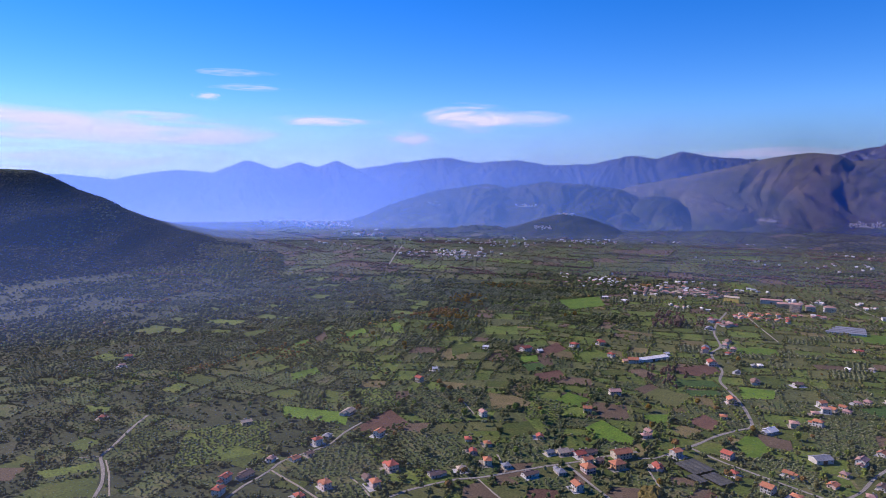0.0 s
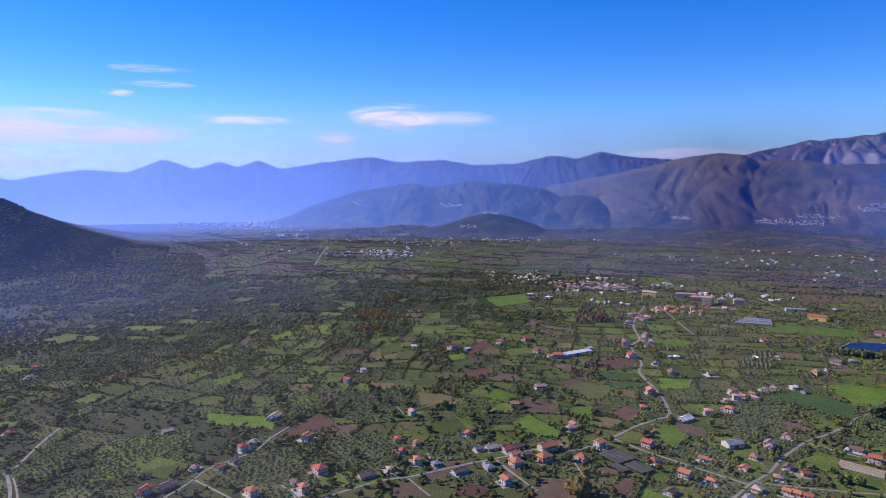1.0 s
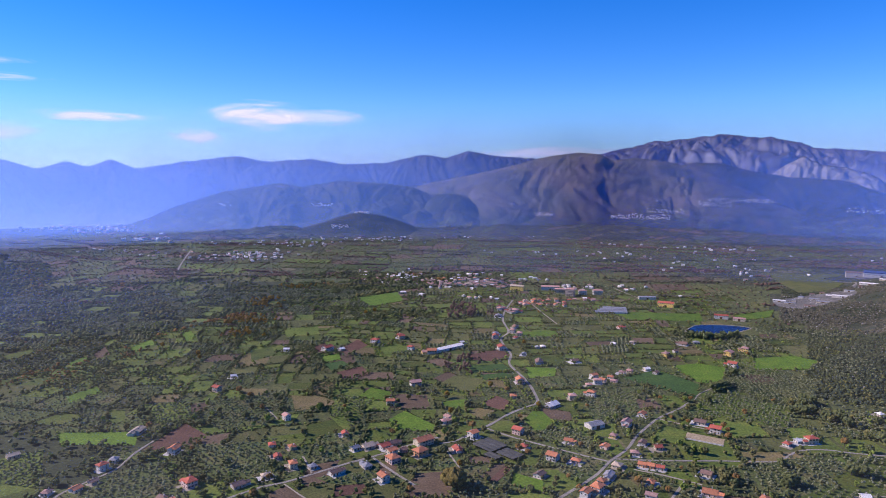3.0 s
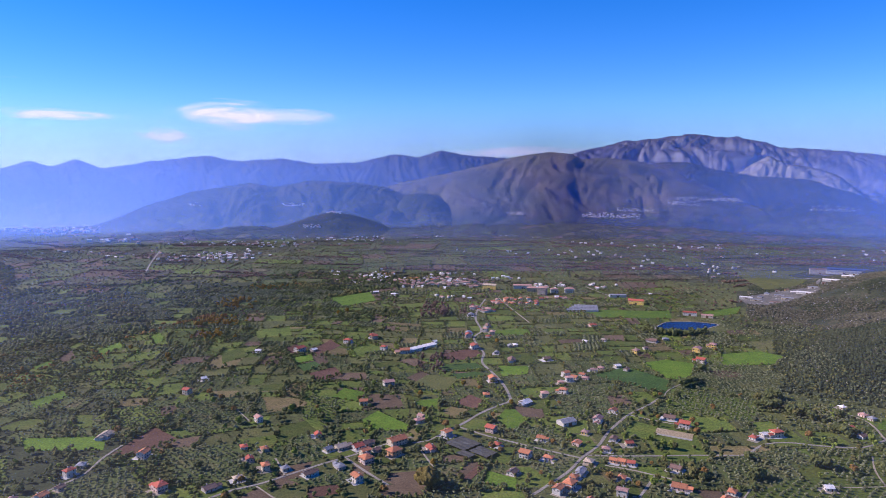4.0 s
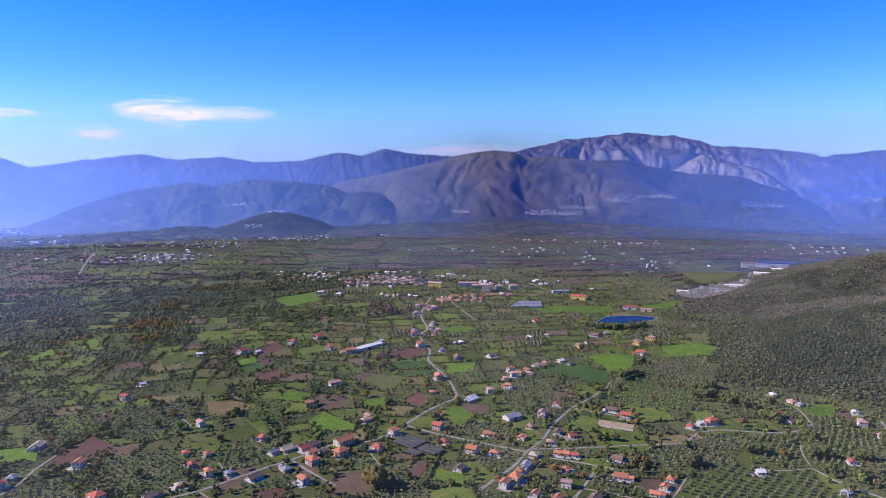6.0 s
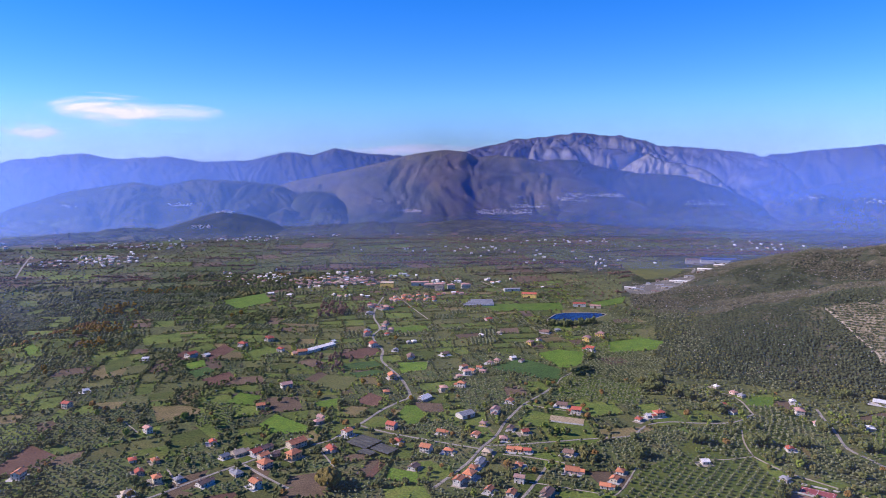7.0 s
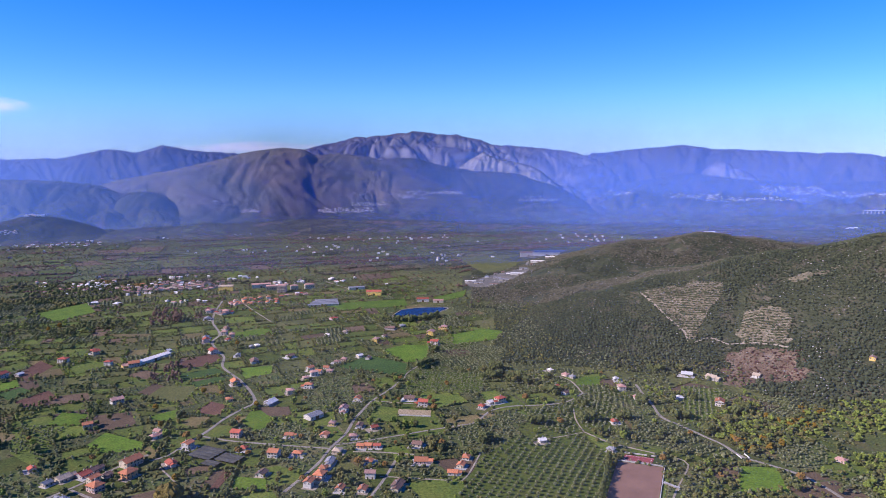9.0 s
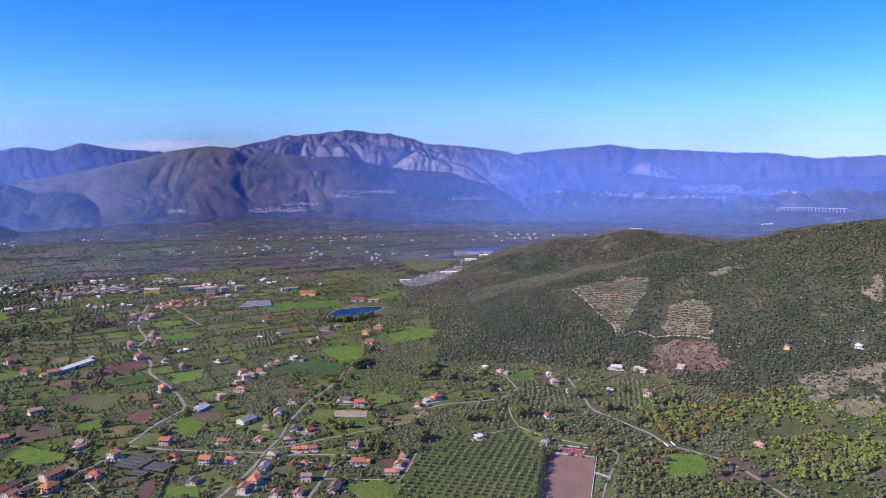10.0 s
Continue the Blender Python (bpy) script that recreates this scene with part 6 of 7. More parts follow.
# countable trees near the drone: one model a kind, then copies
def tree_model(name, label, mat, height, spread, lumps, seed, group, slim=False):
    r = random.Random(seed)
    root = new(name)
    bm = bmesh.new()
    trunk = height * (0.32 if not slim else 0.15)

    def limb(p, q, r0, r1):
        axis = (q - p).normalized()
        side = axis.orthogonal().normalized()
        other = axis.cross(side)
        a = [bm.verts.new(p + (side * math.cos(t) + other * math.sin(t)) * r0) for t in (0, 1.26, 2.51, 3.77, 5.03)]
        b = [bm.verts.new(q + (side * math.cos(t) + other * math.sin(t)) * r1) for t in (0, 1.26, 2.51, 3.77, 5.03)]
        for i in range(5):
            bm.faces.new((a[i], a[(i + 1) % 5], b[(i + 1) % 5], b[i]))
    base, fork = Vector((0, 0, -0.4)), Vector((r.uniform(-0.2, 0.2), r.uniform(-0.2, 0.2), trunk))
    limb(base, fork, height * 0.045, height * 0.03)
    for i in range(4):
        t = i * 1.57 + r.uniform(-0.4, 0.4)
        limb(fork, fork + Vector((math.cos(t) * spread * 0.3, math.sin(t) * spread * 0.3, height * 0.3)), height * 0.022, height * 0.008)
    part("trunk", bm, BARK, root)
    n = lumps
    g = np.random.RandomState(seed)
    u, v = g.normal(0, 1, (n, 3)), g.uniform(0.35, 1, n) ** 0.4
    u /= np.linalg.norm(u, axis=1)[:, None]
    px, py = u[:, 0] * v * spread * 0.42, u[:, 1] * v * spread * 0.42
    pz = trunk * 0.8 + (height - trunk * 0.8) * (0.5 + 0.42 * u[:, 2] * v)
    lump = spread * g.uniform(0.12, 0.22, n)
    me = clump_mesh("crown", px, py, pz - lump * 0.9, lump, lump * 2, 1, mat, seed)
    crown = new("crown", me)
    crown.parent = root
    return tagged(root, label, "tree", group)


OLIVES = [tree_model("olive_tree", "small grey-green olive tree in a planted row", OLIVE, 4.2, 4.6, 24, 31 + i, "olive trees in rows") for i in range(3)]
BROADS = [tree_model("tree", "rounded dark green evergreen oak", OAK, 9, 9, 34, 41, "trees of the valley"), tree_model("tree", "mixed green broadleaf tree near houses", MIXED, 8, 7, 32, 42, "trees of the valley"),
          tree_model("tree", "rounded rust-brown tree in autumn leaf", RUST, 9, 7.5, 32, 43, "trees of the valley"), tree_model("tree", "yellow-green tree turning in autumn", LIME, 9, 7, 32, 44, "trees of the valley")]
GOLDEN = tree_model("tree", "bright golden tree in full autumn colour", GOLD, 9, 6.5, 50, 45, "golden trees")
POPLAR = tree_model("poplar", "slim dark hedge tree beside the pitch", OAK, 11, 4.5, 34, 46, "hedge trees by the pitch", True)
plant_rng = random.Random(77)
models_used = set()


def plant(model, x, y, size):
    m = pose(x, y, float(ground_z(x, y)), 0, 0, plant_rng.uniform(0, 360)) @ Matrix.Scale(size, 4)
    if model not in models_used:
        models_used.add(model)
        model.matrix_world = m
        return model
    made = copy_thing(model, m)
    made.matrix_basis = m
    return made


# the planted grove beside the pitch
grove = [(142, 562), (185, 598), (254, 595), (257, 535), (215, 455), (105, 488)]
slab_ob = slab("grove_floor", grove, MEADOW, 0.14)
tagged(slab_ob, "mown green floor of the planted olive grove", "field", kind="structure")
ca, sa = math.cos(radians(-32)), math.sin(radians(-32))
count = 0
for i in range(-16, 17):
    for j in range(-16, 17):
        x, y = 185 + (ca * i - sa * j) * 7.4, 528 + (sa * i + ca * j) * 6.6
        if inside(np.array([x]), np.array([y]), grove)[0] and free(np.array([x]), np.array([y]))[0] and plant_rng.random() < 0.94:
            plant(OLIVES[(i + j) % 3], x + plant_rng.uniform(-0.5, 0.5), y + plant_rng.uniform(-0.5, 0.5), plant_rng.uniform(0.52, 0.78))
            count += 1
take(grove)
for i in range(24):
    t = i / 23
    plant(POPLAR, 253 + (208 - 253) * t + plant_rng.uniform(-0.6, 0.6), 533 + (450 - 533) * t + plant_rng.uniform(-0.6, 0.6), plant_rng.uniform(0.75, 1.1))
for x, y, s in [(-134, 792, 0.9), (-122, 563, 0.8), (-176, 742, 1.0), (-70, 735, 0.8), (-160, 690, 0.9), (-560, 830, 1.1), (-548, 815, 0.9), (-640, 860, 1.0), (-120, 1010, 0.9), (-420, 1180, 1.1), (-430, 1160, 1.0)]:
    plant(GOLDEN, x, y, s)

# garden and roadside trees round the houses
placed = 0
for attempt in range(6000):
    if placed >= 290:
        break
    x, y = plant_rng.uniform(-560, 420), plant_rng.uniform(430, 900)
    az, r = math.degrees(math.atan2(x, y)), math.hypot(x, y)
    if not 470 < r < 820 or az > 42 or az < -48 or not free(np.array([x]), np.array([y]))[0]:
        continue
    near = taken[max(0, int((x - PLAN_X) / 2) - 7):int((x - PLAN_X) / 2) + 7, max(0, int((y - PLAN_Y) / 2) - 7):int((y - PLAN_Y) / 2) + 7].any()
    if not near and plant_rng.random() < 0.75:
        continue
    plant(BROADS[plant_rng.choice((0, 0, 1, 1, 1, 2, 3))], x, y, plant_rng.uniform(0.5, 1.0))
    placed += 1

# tall dark trees standing in groups by the lanes
for tx, ty in [(198, 810), (206, 787), (224, 815), (228, 785), (233, 763), (143, 858), (272, 640), (271, 632), (355, 663), (313, 628), (272, 590), (292, 584), (211, 784), (242, 775), (252, 748), (127, 848), (161, 909), (152, 595), (104, 589), (164, 557), (214, 632), (261, 723), (271, 709), (285, 674),
               (370, 618), (356, 666), (366, 570), (408, 593), (438, 611), (418, 763), (448, 755)]:
    for i in range(plant_rng.choice((2, 3, 4))):
        x, y = tx + plant_rng.uniform(-8, 8), ty + plant_rng.uniform(-8, 8)
        if free(np.array([x]), np.array([y]))[0]:
            plant(BROADS[plant_rng.choice((0, 0, 0, 1))], x, y, plant_rng.uniform(0.8, 1.35))

# clipped hedge along the lane
run = np.linspace(0, 1, 46)
thicket("lane_hedge", "dense dark green hedge along the lane", "hedge", -71 + -6 * run, 607 + -75 * run, np.full(46, 1.5), np.full(46, 2.8), 3, OAK, 58)

# olive groves between the lanes and houses
def planted_grove(poly, seed):
    r = random.Random(seed)
    turn = radians(r.uniform(-40, 40))
    xs, ys = [p[0] for p in poly], [p[1] for p in poly]
    cx, cy, reach = sum(xs) / len(xs), sum(ys) / len(ys), 90
    gx2, gy2 = np.meshgrid(np.arange(-reach, reach, 5.6), np.arange(-reach, reach, 5.2), indexing="ij")
    g = np.random.RandomState(seed)
    x = cx + gx2 * math.cos(turn) - gy2 * math.sin(turn) + g.uniform(-0.6, 0.6, gx2.shape)
    y = cy + gx2 * math.sin(turn) + gy2 * math.cos(turn) + g.uniform(-0.6, 0.6, gx2.shape)
    keep = inside(x, y, poly) & free(x, y) & (g.rand(*x.shape) < 0.94)
    size = g.uniform(1.6, 2.5, keep.sum())
    thicket("olive_grove", "close rows of grey-green olive trees", "olive grove", x[keep], y[keep], size, size * 1.6, 3, OLIVE, seed)
    if float(np.max(ground_z(xs, ys))) < 0.05:
        tagged(slab("grove_floor", poly, GROVE_SOIL if seed % 3 else MEADOW, 0.1 + 0.003 * (seed - 100)), "grassy floor between olive rows", "field", kind="structure")
    take(poly)


for number, poly in enumerate([
    [(-31, 793), (34, 824), (42, 719), (-6, 698)],
    [(173, 991), (264, 919), (227, 826), (155, 843)],
    [(214, 668), (321, 694), (301, 586), (223, 598)],
    [(-62, 668), (-28, 679), (9, 619), (-7, 551), (-35, 573)],
    [(324, 635), (356, 584), (328, 527), (290, 564)],
    [(115, 842), (203, 803), (187, 738), (95, 745)],
    [(111, 620), (201, 671), (217, 643), (150, 573)],
    [(315, 819), (338, 693), (379, 660), (326, 638), (280, 690)],
    [(424, 712), (464, 689), (408, 613), (363, 600)],
    [(52, 577), (72, 574), (108, 525), (54, 547)],
    [(-430, 439), (-393, 508), (-321, 454), (-374, 422)],
]):
    planted_grove(poly, 100 + number)
for number, poly in enumerate([
    [(330, 621), (356, 588), (366, 540), (343, 522), (317, 545), (305, 580)],
    [(426, 710), (470, 680), (432, 631), (384, 638)],
    [(410, 527), (470, 531), (439, 489), (396, 474)],
    [(494, 663), (518, 628), (484, 588), (456, 603)],
]):
    planted_grove(poly, 140 + number)
for number, poly in enumerate([
    [(-561, 439), (-512, 507), (-454, 442), (-497, 370)],
    [(-382, 550), (-311, 576), (-286, 499), (-327, 488)],
    [(-443, 665), (-371, 715), (-332, 621), (-378, 589)],
    [(-306, 726), (-256, 706), (-249, 614), (-284, 652)],
    [(-238, 512), (-191, 537), (-147, 521), (-219, 505)],
    [(-266, 573), (-234, 593), (-225, 557), (-251, 535)],
    [(-612, 411), (-589, 440), (-548, 384), (-573, 369)],
    [(-373, 416), (-339, 438), (-315, 422), (-354, 398)],
    [(-556, 608), (-528, 612), (-498, 572), (-518, 557)],
    [(-491, 636), (-456, 657), (-422, 608), (-454, 588)],
]):
    planted_grove(poly, 120 + number)

# hedges and tree lines along plot edges
lines = [(a, b, far) for a, b, far, wild in plot_edges] + [(a, b, False) for a, b in field_edges]


def along_edges(chance, step, low, high, seed, distant):
    g = random.Random(seed)
    out = []
    for a, b, far in lines:
        if far != distant or g.random() > chance:
            continue
        length, d = math.hypot(b[0] - a[0], b[1] - a[1]), 0.0
        while d < length:
            t = d / length
            out.append((a[0] + (b[0] - a[0]) * t + g.uniform(-0.8, 0.8), a[1] + (b[1] - a[1]) * t + g.uniform(-0.8, 0.8), g.uniform(low, high)))
            d += step * g.uniform(0.6, 1.5)
    out = np.array(out)
    out = out[free(out[:, 0], out[:, 1])]
    return out[:, 0], out[:, 1], out[:, 2]


for chance, step, low, high, lumps, seed, distant in ((0.50, 2.6, 0.7, 1.7, 1, 51, False), (0.16, 5.5, 1.6, 3.6, 4, 52, False), (0.30, 6.0, 1.4, 3.0, 1, 53, True)):
    hx, hy, hs = along_edges(chance, step, low, high, seed, distant)
    tint = wave(hx, hy, 60, 8) + np.random.RandomState(4).uniform(-0.6, 0.6, len(hx))
    for mask, mat in ((tint < 0.15, OAK), ((tint >= 0.15) & (tint < 0.62), MIXED), (tint >= 0.62, LIME if not distant else BARE)):
        thicket("hedgerow", "hedges and tree lines between the fields", "hedge", hx[mask], hy[mask], hs[mask], hs[mask] * np.random.RandomState(9).uniform(1.3, 2.2, mask.sum()), lumps, mat, seed)

# olive groves in rows
ox, oy = [], []
for c, far, wild in grove_plots:
    c0, u, v = np.array(c[0]), np.array(c[1]) - np.array(c[0]), np.array(c[3]) - np.array(c[0])
    gap = 6.0 if not far else 14
    nu, nv = max(1, int(np.linalg.norm(u) / gap)), max(1, int(np.linalg.norm(v) / (gap * 0.9)))
    for i in range(nu):
        for j in range(nv):
            p = c0 + u * (i + 0.5) / nu + v * (j + 0.5) / nv
            if rng.random() < (0.5 if far else 0.92):
                loose = 6.0 if far else 0.7
                ox.append(p[0] + rng.uniform(-loose, loose)), oy.append(p[1] + rng.uniform(-loose, loose))
ox, oy = np.array(ox), np.array(oy)
keep = free(ox, oy) & (np.abs(polar(ox, oy)[0]) < 64)
ox, oy = ox[keep], oy[keep]
for c, far, wild in grove_plots:
    if wild:
        take(c)
orr = np.hypot(ox, oy)
for zone, lumps in ((orr < 950, 2), ((orr >= 950) & (orr < 1450), 1), (orr >= 1450, 1)):
    s = np.random.RandomState(3).uniform(1.5, 2.3, zone.sum()) * (1.0 if lumps == 2 or orr[zone].min() < 1440 else 1.25)
    thicket("olive_rows", "grey-green olive trees planted in rows", "olive grove", ox[zone], oy[zone], s, s * 1.7, lumps, OLIVE, 13)

# woods of the western valley
wx, wy, wr = jittered(-1980, -300, 250, 1700, 5.6, 21)
az, r = polar(wx, wy)
over = wood_edge(wy) - wx
density = wave(wx, wy, 45, 2) + 0.6 * wave(wx, wy, 16, 6)
belt = (over > 0) & (over < 75)
open_wood = wave(wx, wy, 150, 5) + 0.9 * wave(wx, wy, 60, 13) + 0.5 * wave(wx, wy, 24, 6)
keep = ((belt & (density > -0.7)) | ((over > 0) & (open_wood > -0.15)) | ((over > 0) & (wr.rand(len(wx)) < 0.16)) | ((az < -34) & (density > 0.05) & (r < 960)) | ((az < -20) & (density > 0.5) & (r < 1300))) & (az > -66) & (r > 470) & (r < np.where(az < -44, 2250, 1750)) & (ground_z(wx, wy) < 5) & free(wx, wy) & (wr.rand(len(wx)) < np.where(r > 1700, 0.4, np.where(r > 1150, 0.8, 0.95)))
# a strip of autumn trees follows the stream along the edge of the woods
stream = np.abs(wx - np.interp(wy, [515, 584, 628, 700, 751, 806, 843, 1128, 1333], [-674, -702, -699, -689, -686, -683, -669, -640, -500]) - 10 * wave(wx, wy, 30, 1))
wx, wy, over, stream, r = wx[keep], wy[keep], over[keep], stream[keep], r[keep]
mixn = wave(wx, wy, 38, 9) + 0.5 * wave(wx, wy, 15, 3) + wr.uniform(-0.2, 0.2, len(wx))
kind = np.where((stream < 27) & (wy > 560) & (wy < 1120) & (mixn > -0.6), 2, np.where(mixn > 1.0, 2, np.where(mixn > 0.35, 1, np.where(mixn > 0.0, 3, 0))))
size = (1.5 + 2.9 * wr.rand(len(wx)) ** 1.3) * np.where(kind == 3, 0.8, 1.1) * np.where(r > 1700, 1.05, np.where(over < 0, 0.85, 0.9))
for k, mat, label in ((0, OAK, "dark evergreen woodland"), (1, MIXED, "mixed dull green woodland"), (2, RUST, "rust-brown autumn woodland"), (3, SCRUB_LEAF, "old overgrown olive trees")):
    for zone, lumps in ((r < 800, 4), ((r >= 800) & (r < 1150), 2), (r >= 1150, 1)):
        q = (kind == k) & zone
        thicket("woodland", label, "woods", wx[q], wy[q], size[q], size[q] * wr.uniform(1.3, 1.9, q.sum()), lumps, mat, 22 + k)

# stands of golden, brown and dark trees on the plain, and one great old tree by the lane
for stand, mat, label in (([(-670, 1241), (-659, 1188), (-571, 963), (-599, 1052), (-629, 1053), (-686, 1398)], GOLD, "golden autumn poplars along the stream"),
                          ([(-281, 1258), (-258, 1195), (-243, 1212), (-199, 895), (-184, 856)], BARE, "brown half-bare poplars between the fields"),
                          ([(129, 1128), (150, 1124), (169, 1122), (192, 1136), (-545, 1363), (-526, 1403), (-597, 1378), (-392, 1148), (-362, 1170), (-335, 1191), (-484, 1186)], OAK, "dark evergreen clump between the fields")):
    g = np.random.RandomState(len(label))
    for cx, cy in stand:
        n = 26 if mat is not BARE else 18
        spread = 16 if mat is not OAK else 9 if cx > 0 else 20
        vx, vy = cx + g.normal(0, 1, n) * spread, cy + g.normal(0, 1, n) * spread * 0.8
        q = free(vx, vy)
        size = g.uniform(2.6, 4.8, n) * (1.25 if cy > 900 else 1.0)
        thicket("tree_stand", label, "trees", vx[q], vy[q], size[q], size[q] * (2.6 if mat is BARE else 1.9), 4, mat, 24)
GREAT = leafy("olive_brown_leaves", (0.135, 0.108, 0.026), (0.275, 0.210, 0.052), 0.2)
tree_model("tree", "great spreading tree in olive-brown autumn leaf beside a lane", GREAT, 15, 21, 120, 48, "trees of the valley").matrix_world = pose(-118, 523, 0, 0, 0, 20)

# scattered trees between the fields
sx, sy, sr = jittered(-720, 520, 330, 1500, 15, 31)
az, r = polar(sx, sy)
keep = (sx > wood_edge(sy) - 10) & free(sx, sy) & (r > 430) & (sr.rand(len(sx)) < np.where(az < -30, 0.85, np.where(wave(sx, sy, 70, 4) > 0.1, 0.7, np.where((az > -6) & (r < 1000), 0.38, 0.26)))) & (ground_z(sx, sy) < 2)
sx, sy = sx[keep], sy[keep]
size = sr.uniform(1.6, 3.8, len(sx))
pick = sr.rand(len(sx))
for lo, hi, mat in ((0, 0.36, OAK), (0.36, 0.6, MIXED), (0.6, 0.74, LIME), (0.74, 0.985, OLIVE), (0.985, 1.01, RUST)):
    q = (pick >= lo) & (pick < hi)
    thicket("scattered_trees", "scattered trees and bushes among the fields", "trees", sx[q], sy[q], size[q], size[q] * 1.9, 3, mat, 33)

# tree belts across the far plain
fx, fy, fs, fk = [], [], [], []
belt = random.Random(55)
for i in range(270):
    r0, a0 = belt.uniform(1480, 3000), radians(belt.uniform(-56, 44))
    if i >= 200:
        r0, a0 = belt.uniform(2200, 3300), radians(belt.uniform(12, 50))
    cx, cy = r0 * math.sin(a0), r0 * math.cos(a0)
    t, length = radians(belt.gauss(8, 14)), belt.uniform(60, 320)
    k = 2 if belt.random() < (0.55 if 1800 < r0 < 2600 else 0.3) else 0 if belt.random() < 0.35 else 1
    for j in range(int(length / 5)):
        s = j * 5 - length / 2
        for row in range(belt.choice((1, 1, 2, 3))):
            fx.append(cx + math.cos(t) * s + belt.uniform(-4, 4)), fy.append(cy + math.sin(t) * s + belt.uniform(-4, 4) + row * 7)
            fs.append(belt.uniform(1.8, 4.2)), fk.append(k)
fx, fy, fs, fk = map(np.array, (fx, fy, fs, fk))
keep = free(fx, fy) & (ground_z(fx, fy) < 3)
for k, mat, label in ((0, SCRUB_LEAF, "dark tree belts of the far plain"), (1, DRY_SCRUB, "dull green tree belts of the far plain"), (2, BARE, "brown leafless tree belts of the far plain")):
    q = keep & (fk == k)
    thicket("tree_belt", label, "trees", fx[q], fy[q], fs[q], fs[q] * 1.4, 1, mat, 56 + k)

# single trees and bushes all over the farther plain
px, py, pr = jittered(-2300, 1500, 700, 2700, 12, 91)
az, r = polar(px, py)
keep = (r > 1250) & (r < 2700) & (az > -58) & (az < 44) & (ground_z(px, py) < 2) & free(px, py) & ((px > wood_edge(py)) | (r > 1700)) & (pr.rand(len(px)) < 0.5)
px, py = px[keep], py[keep]
size = pr.uniform(1.3, 3.0, len(px))
pick = pr.rand(len(px)) + 0.35 * wave(px, py, 150, 6)
for lo, hi, mat in ((-9, 0.06, OAK), (0.06, 0.4, DRY_SCRUB), (0.4, 0.7, OLIVE), (0.7, 9, BARE)):
    q = (pick >= lo) & (pick < hi)
    thicket("plain_trees", "trees and bushes of the farther plain", "trees", px[q], py[q], size[q], size[q] * 1.5, 1, mat, 92)

# tree lines and thickets on the lower slopes
for name, seed in (("foothill", 1), ("brown_mountain", 2), ("green_shoulder", 3), ("low_rise", 4), ("eastern_foothill", 5)):
    grid = SLOPES[name][:int(len(SLOPES[name]) * 0.52)]
    g = np.random.RandomState(300 + seed)
    i, j = g.randint(0, grid.shape[0] - 1, 5200), g.randint(0, grid.shape[1] - 1, 5200)
    u, v = g.rand(5200, 1), g.rand(5200, 1)
    spot = grid[i, j] * (1 - u) * (1 - v) + grid[i + 1, j] * u * (1 - v) + grid[i, j + 1] * (1 - u) * v + grid[i + 1, j + 1] * u * v
    lined = np.minimum(np.abs(wave(spot[:, 0], spot[:, 1], 70, 3)), np.abs(wave(spot[:, 0], spot[:, 1], 55, 11)))
    spot = spot[(lined < 0.09) & (spot[:, 2] > 0.5)]
    size = g.uniform(1.8, 3.8, len(spot))
    brown = wave(spot[:, 0], spot[:, 1], 200, 2) + g.uniform(-0.3, 0.3, len(spot)) > 0.15
    for q, mat in ((brown, BARE), (~brown, SCRUB_LEAF)):
        me = clump_mesh("slope_trees", spot[q, 0], spot[q, 1], spot[q, 2] - 0.8, size[q], size[q] * 1.5, 1, mat, seed)
        if me:
            tagged(new("slope_trees", me), "tree lines and thickets on the lower slopes", "trees", kind="stuff")

# scrub on the eastern hill, its spur and the western hill
clearing_a = [(501, 974), (540, 967), (553, 935), (576, 950), (580, 927), (596, 899), (586, 880), (554, 859), (520, 835), (493, 810), (500, 848), (502, 897)]
clearing_b = [(579, 822), (601, 799), (610, 785), (610, 759), (598, 753), (580, 727), (566, 742), (545, 770), (549, 797), (564, 806)]
red_brush = [(521, 764), (543, 761), (573, 721), (560, 687), (554, 657), (540, 655), (514, 692), (495, 689), (471, 706), (500, 740)]
bare_patches = [[(572, 578), (600, 572), (612, 548), (590, 530), (562, 540)], [(618, 545), (653, 538), (640, 505), (612, 512)], [(580, 520), (604, 505), (591, 481), (560, 518)], [(568, 570), (580, 567), (590, 553), (611, 547), (605, 533), (583, 530), (568, 531), (561, 555)], [(570, 522), (588, 521), (601, 513), (607, 495), (598, 488), (585, 504)],
                [(723, 634), (741, 643), (759, 637), (723, 603), (719, 613)], [(651, 834), (677, 817), (707, 805), (692, 798), (657, 804)], [(622, 562), (633, 550), (619, 536), (611, 547)]]


def ragged(x, y, poly, much=4.0):
    return inside(x + much * wave(x, y, 9, 2) + much * 0.6 * wave(x, y, 4, 7), y + much * wave(x, y, 8, 5) + much * 0.6 * wave(x, y, 4, 1), poly)


bx, by, br = jittered(150, 1150, 350, 1700, 3.3, 61)
az, r = polar(bx, by)
z = ground_z(bx, by)
thin = wave(bx, by, 32, 7) + 0.7 * wave(bx, by, 12, 3) + br.uniform(-0.5, 0.5, len(bx))
cleared = ragged(bx, by, clearing_a) | ragged(bx, by, clearing_b)
burnt = ragged(bx, by, red_brush, 11)
stony = np.zeros(len(bx), bool)
for poly in bare_patches:
    stony |= ragged(bx, by, poly)
spurred = r > 1215
open_right = np.clip((az - 40) / 8, 0, 1) * 0.25 * np.clip((900 - r) / 150, 0, 1)
turn_x, turn_y = bx / r * 1150, by / r * 1150
behind = (r > 1165) & ((z - 258) / r < (ground_z(turn_x, turn_y) - 260) / 1150)
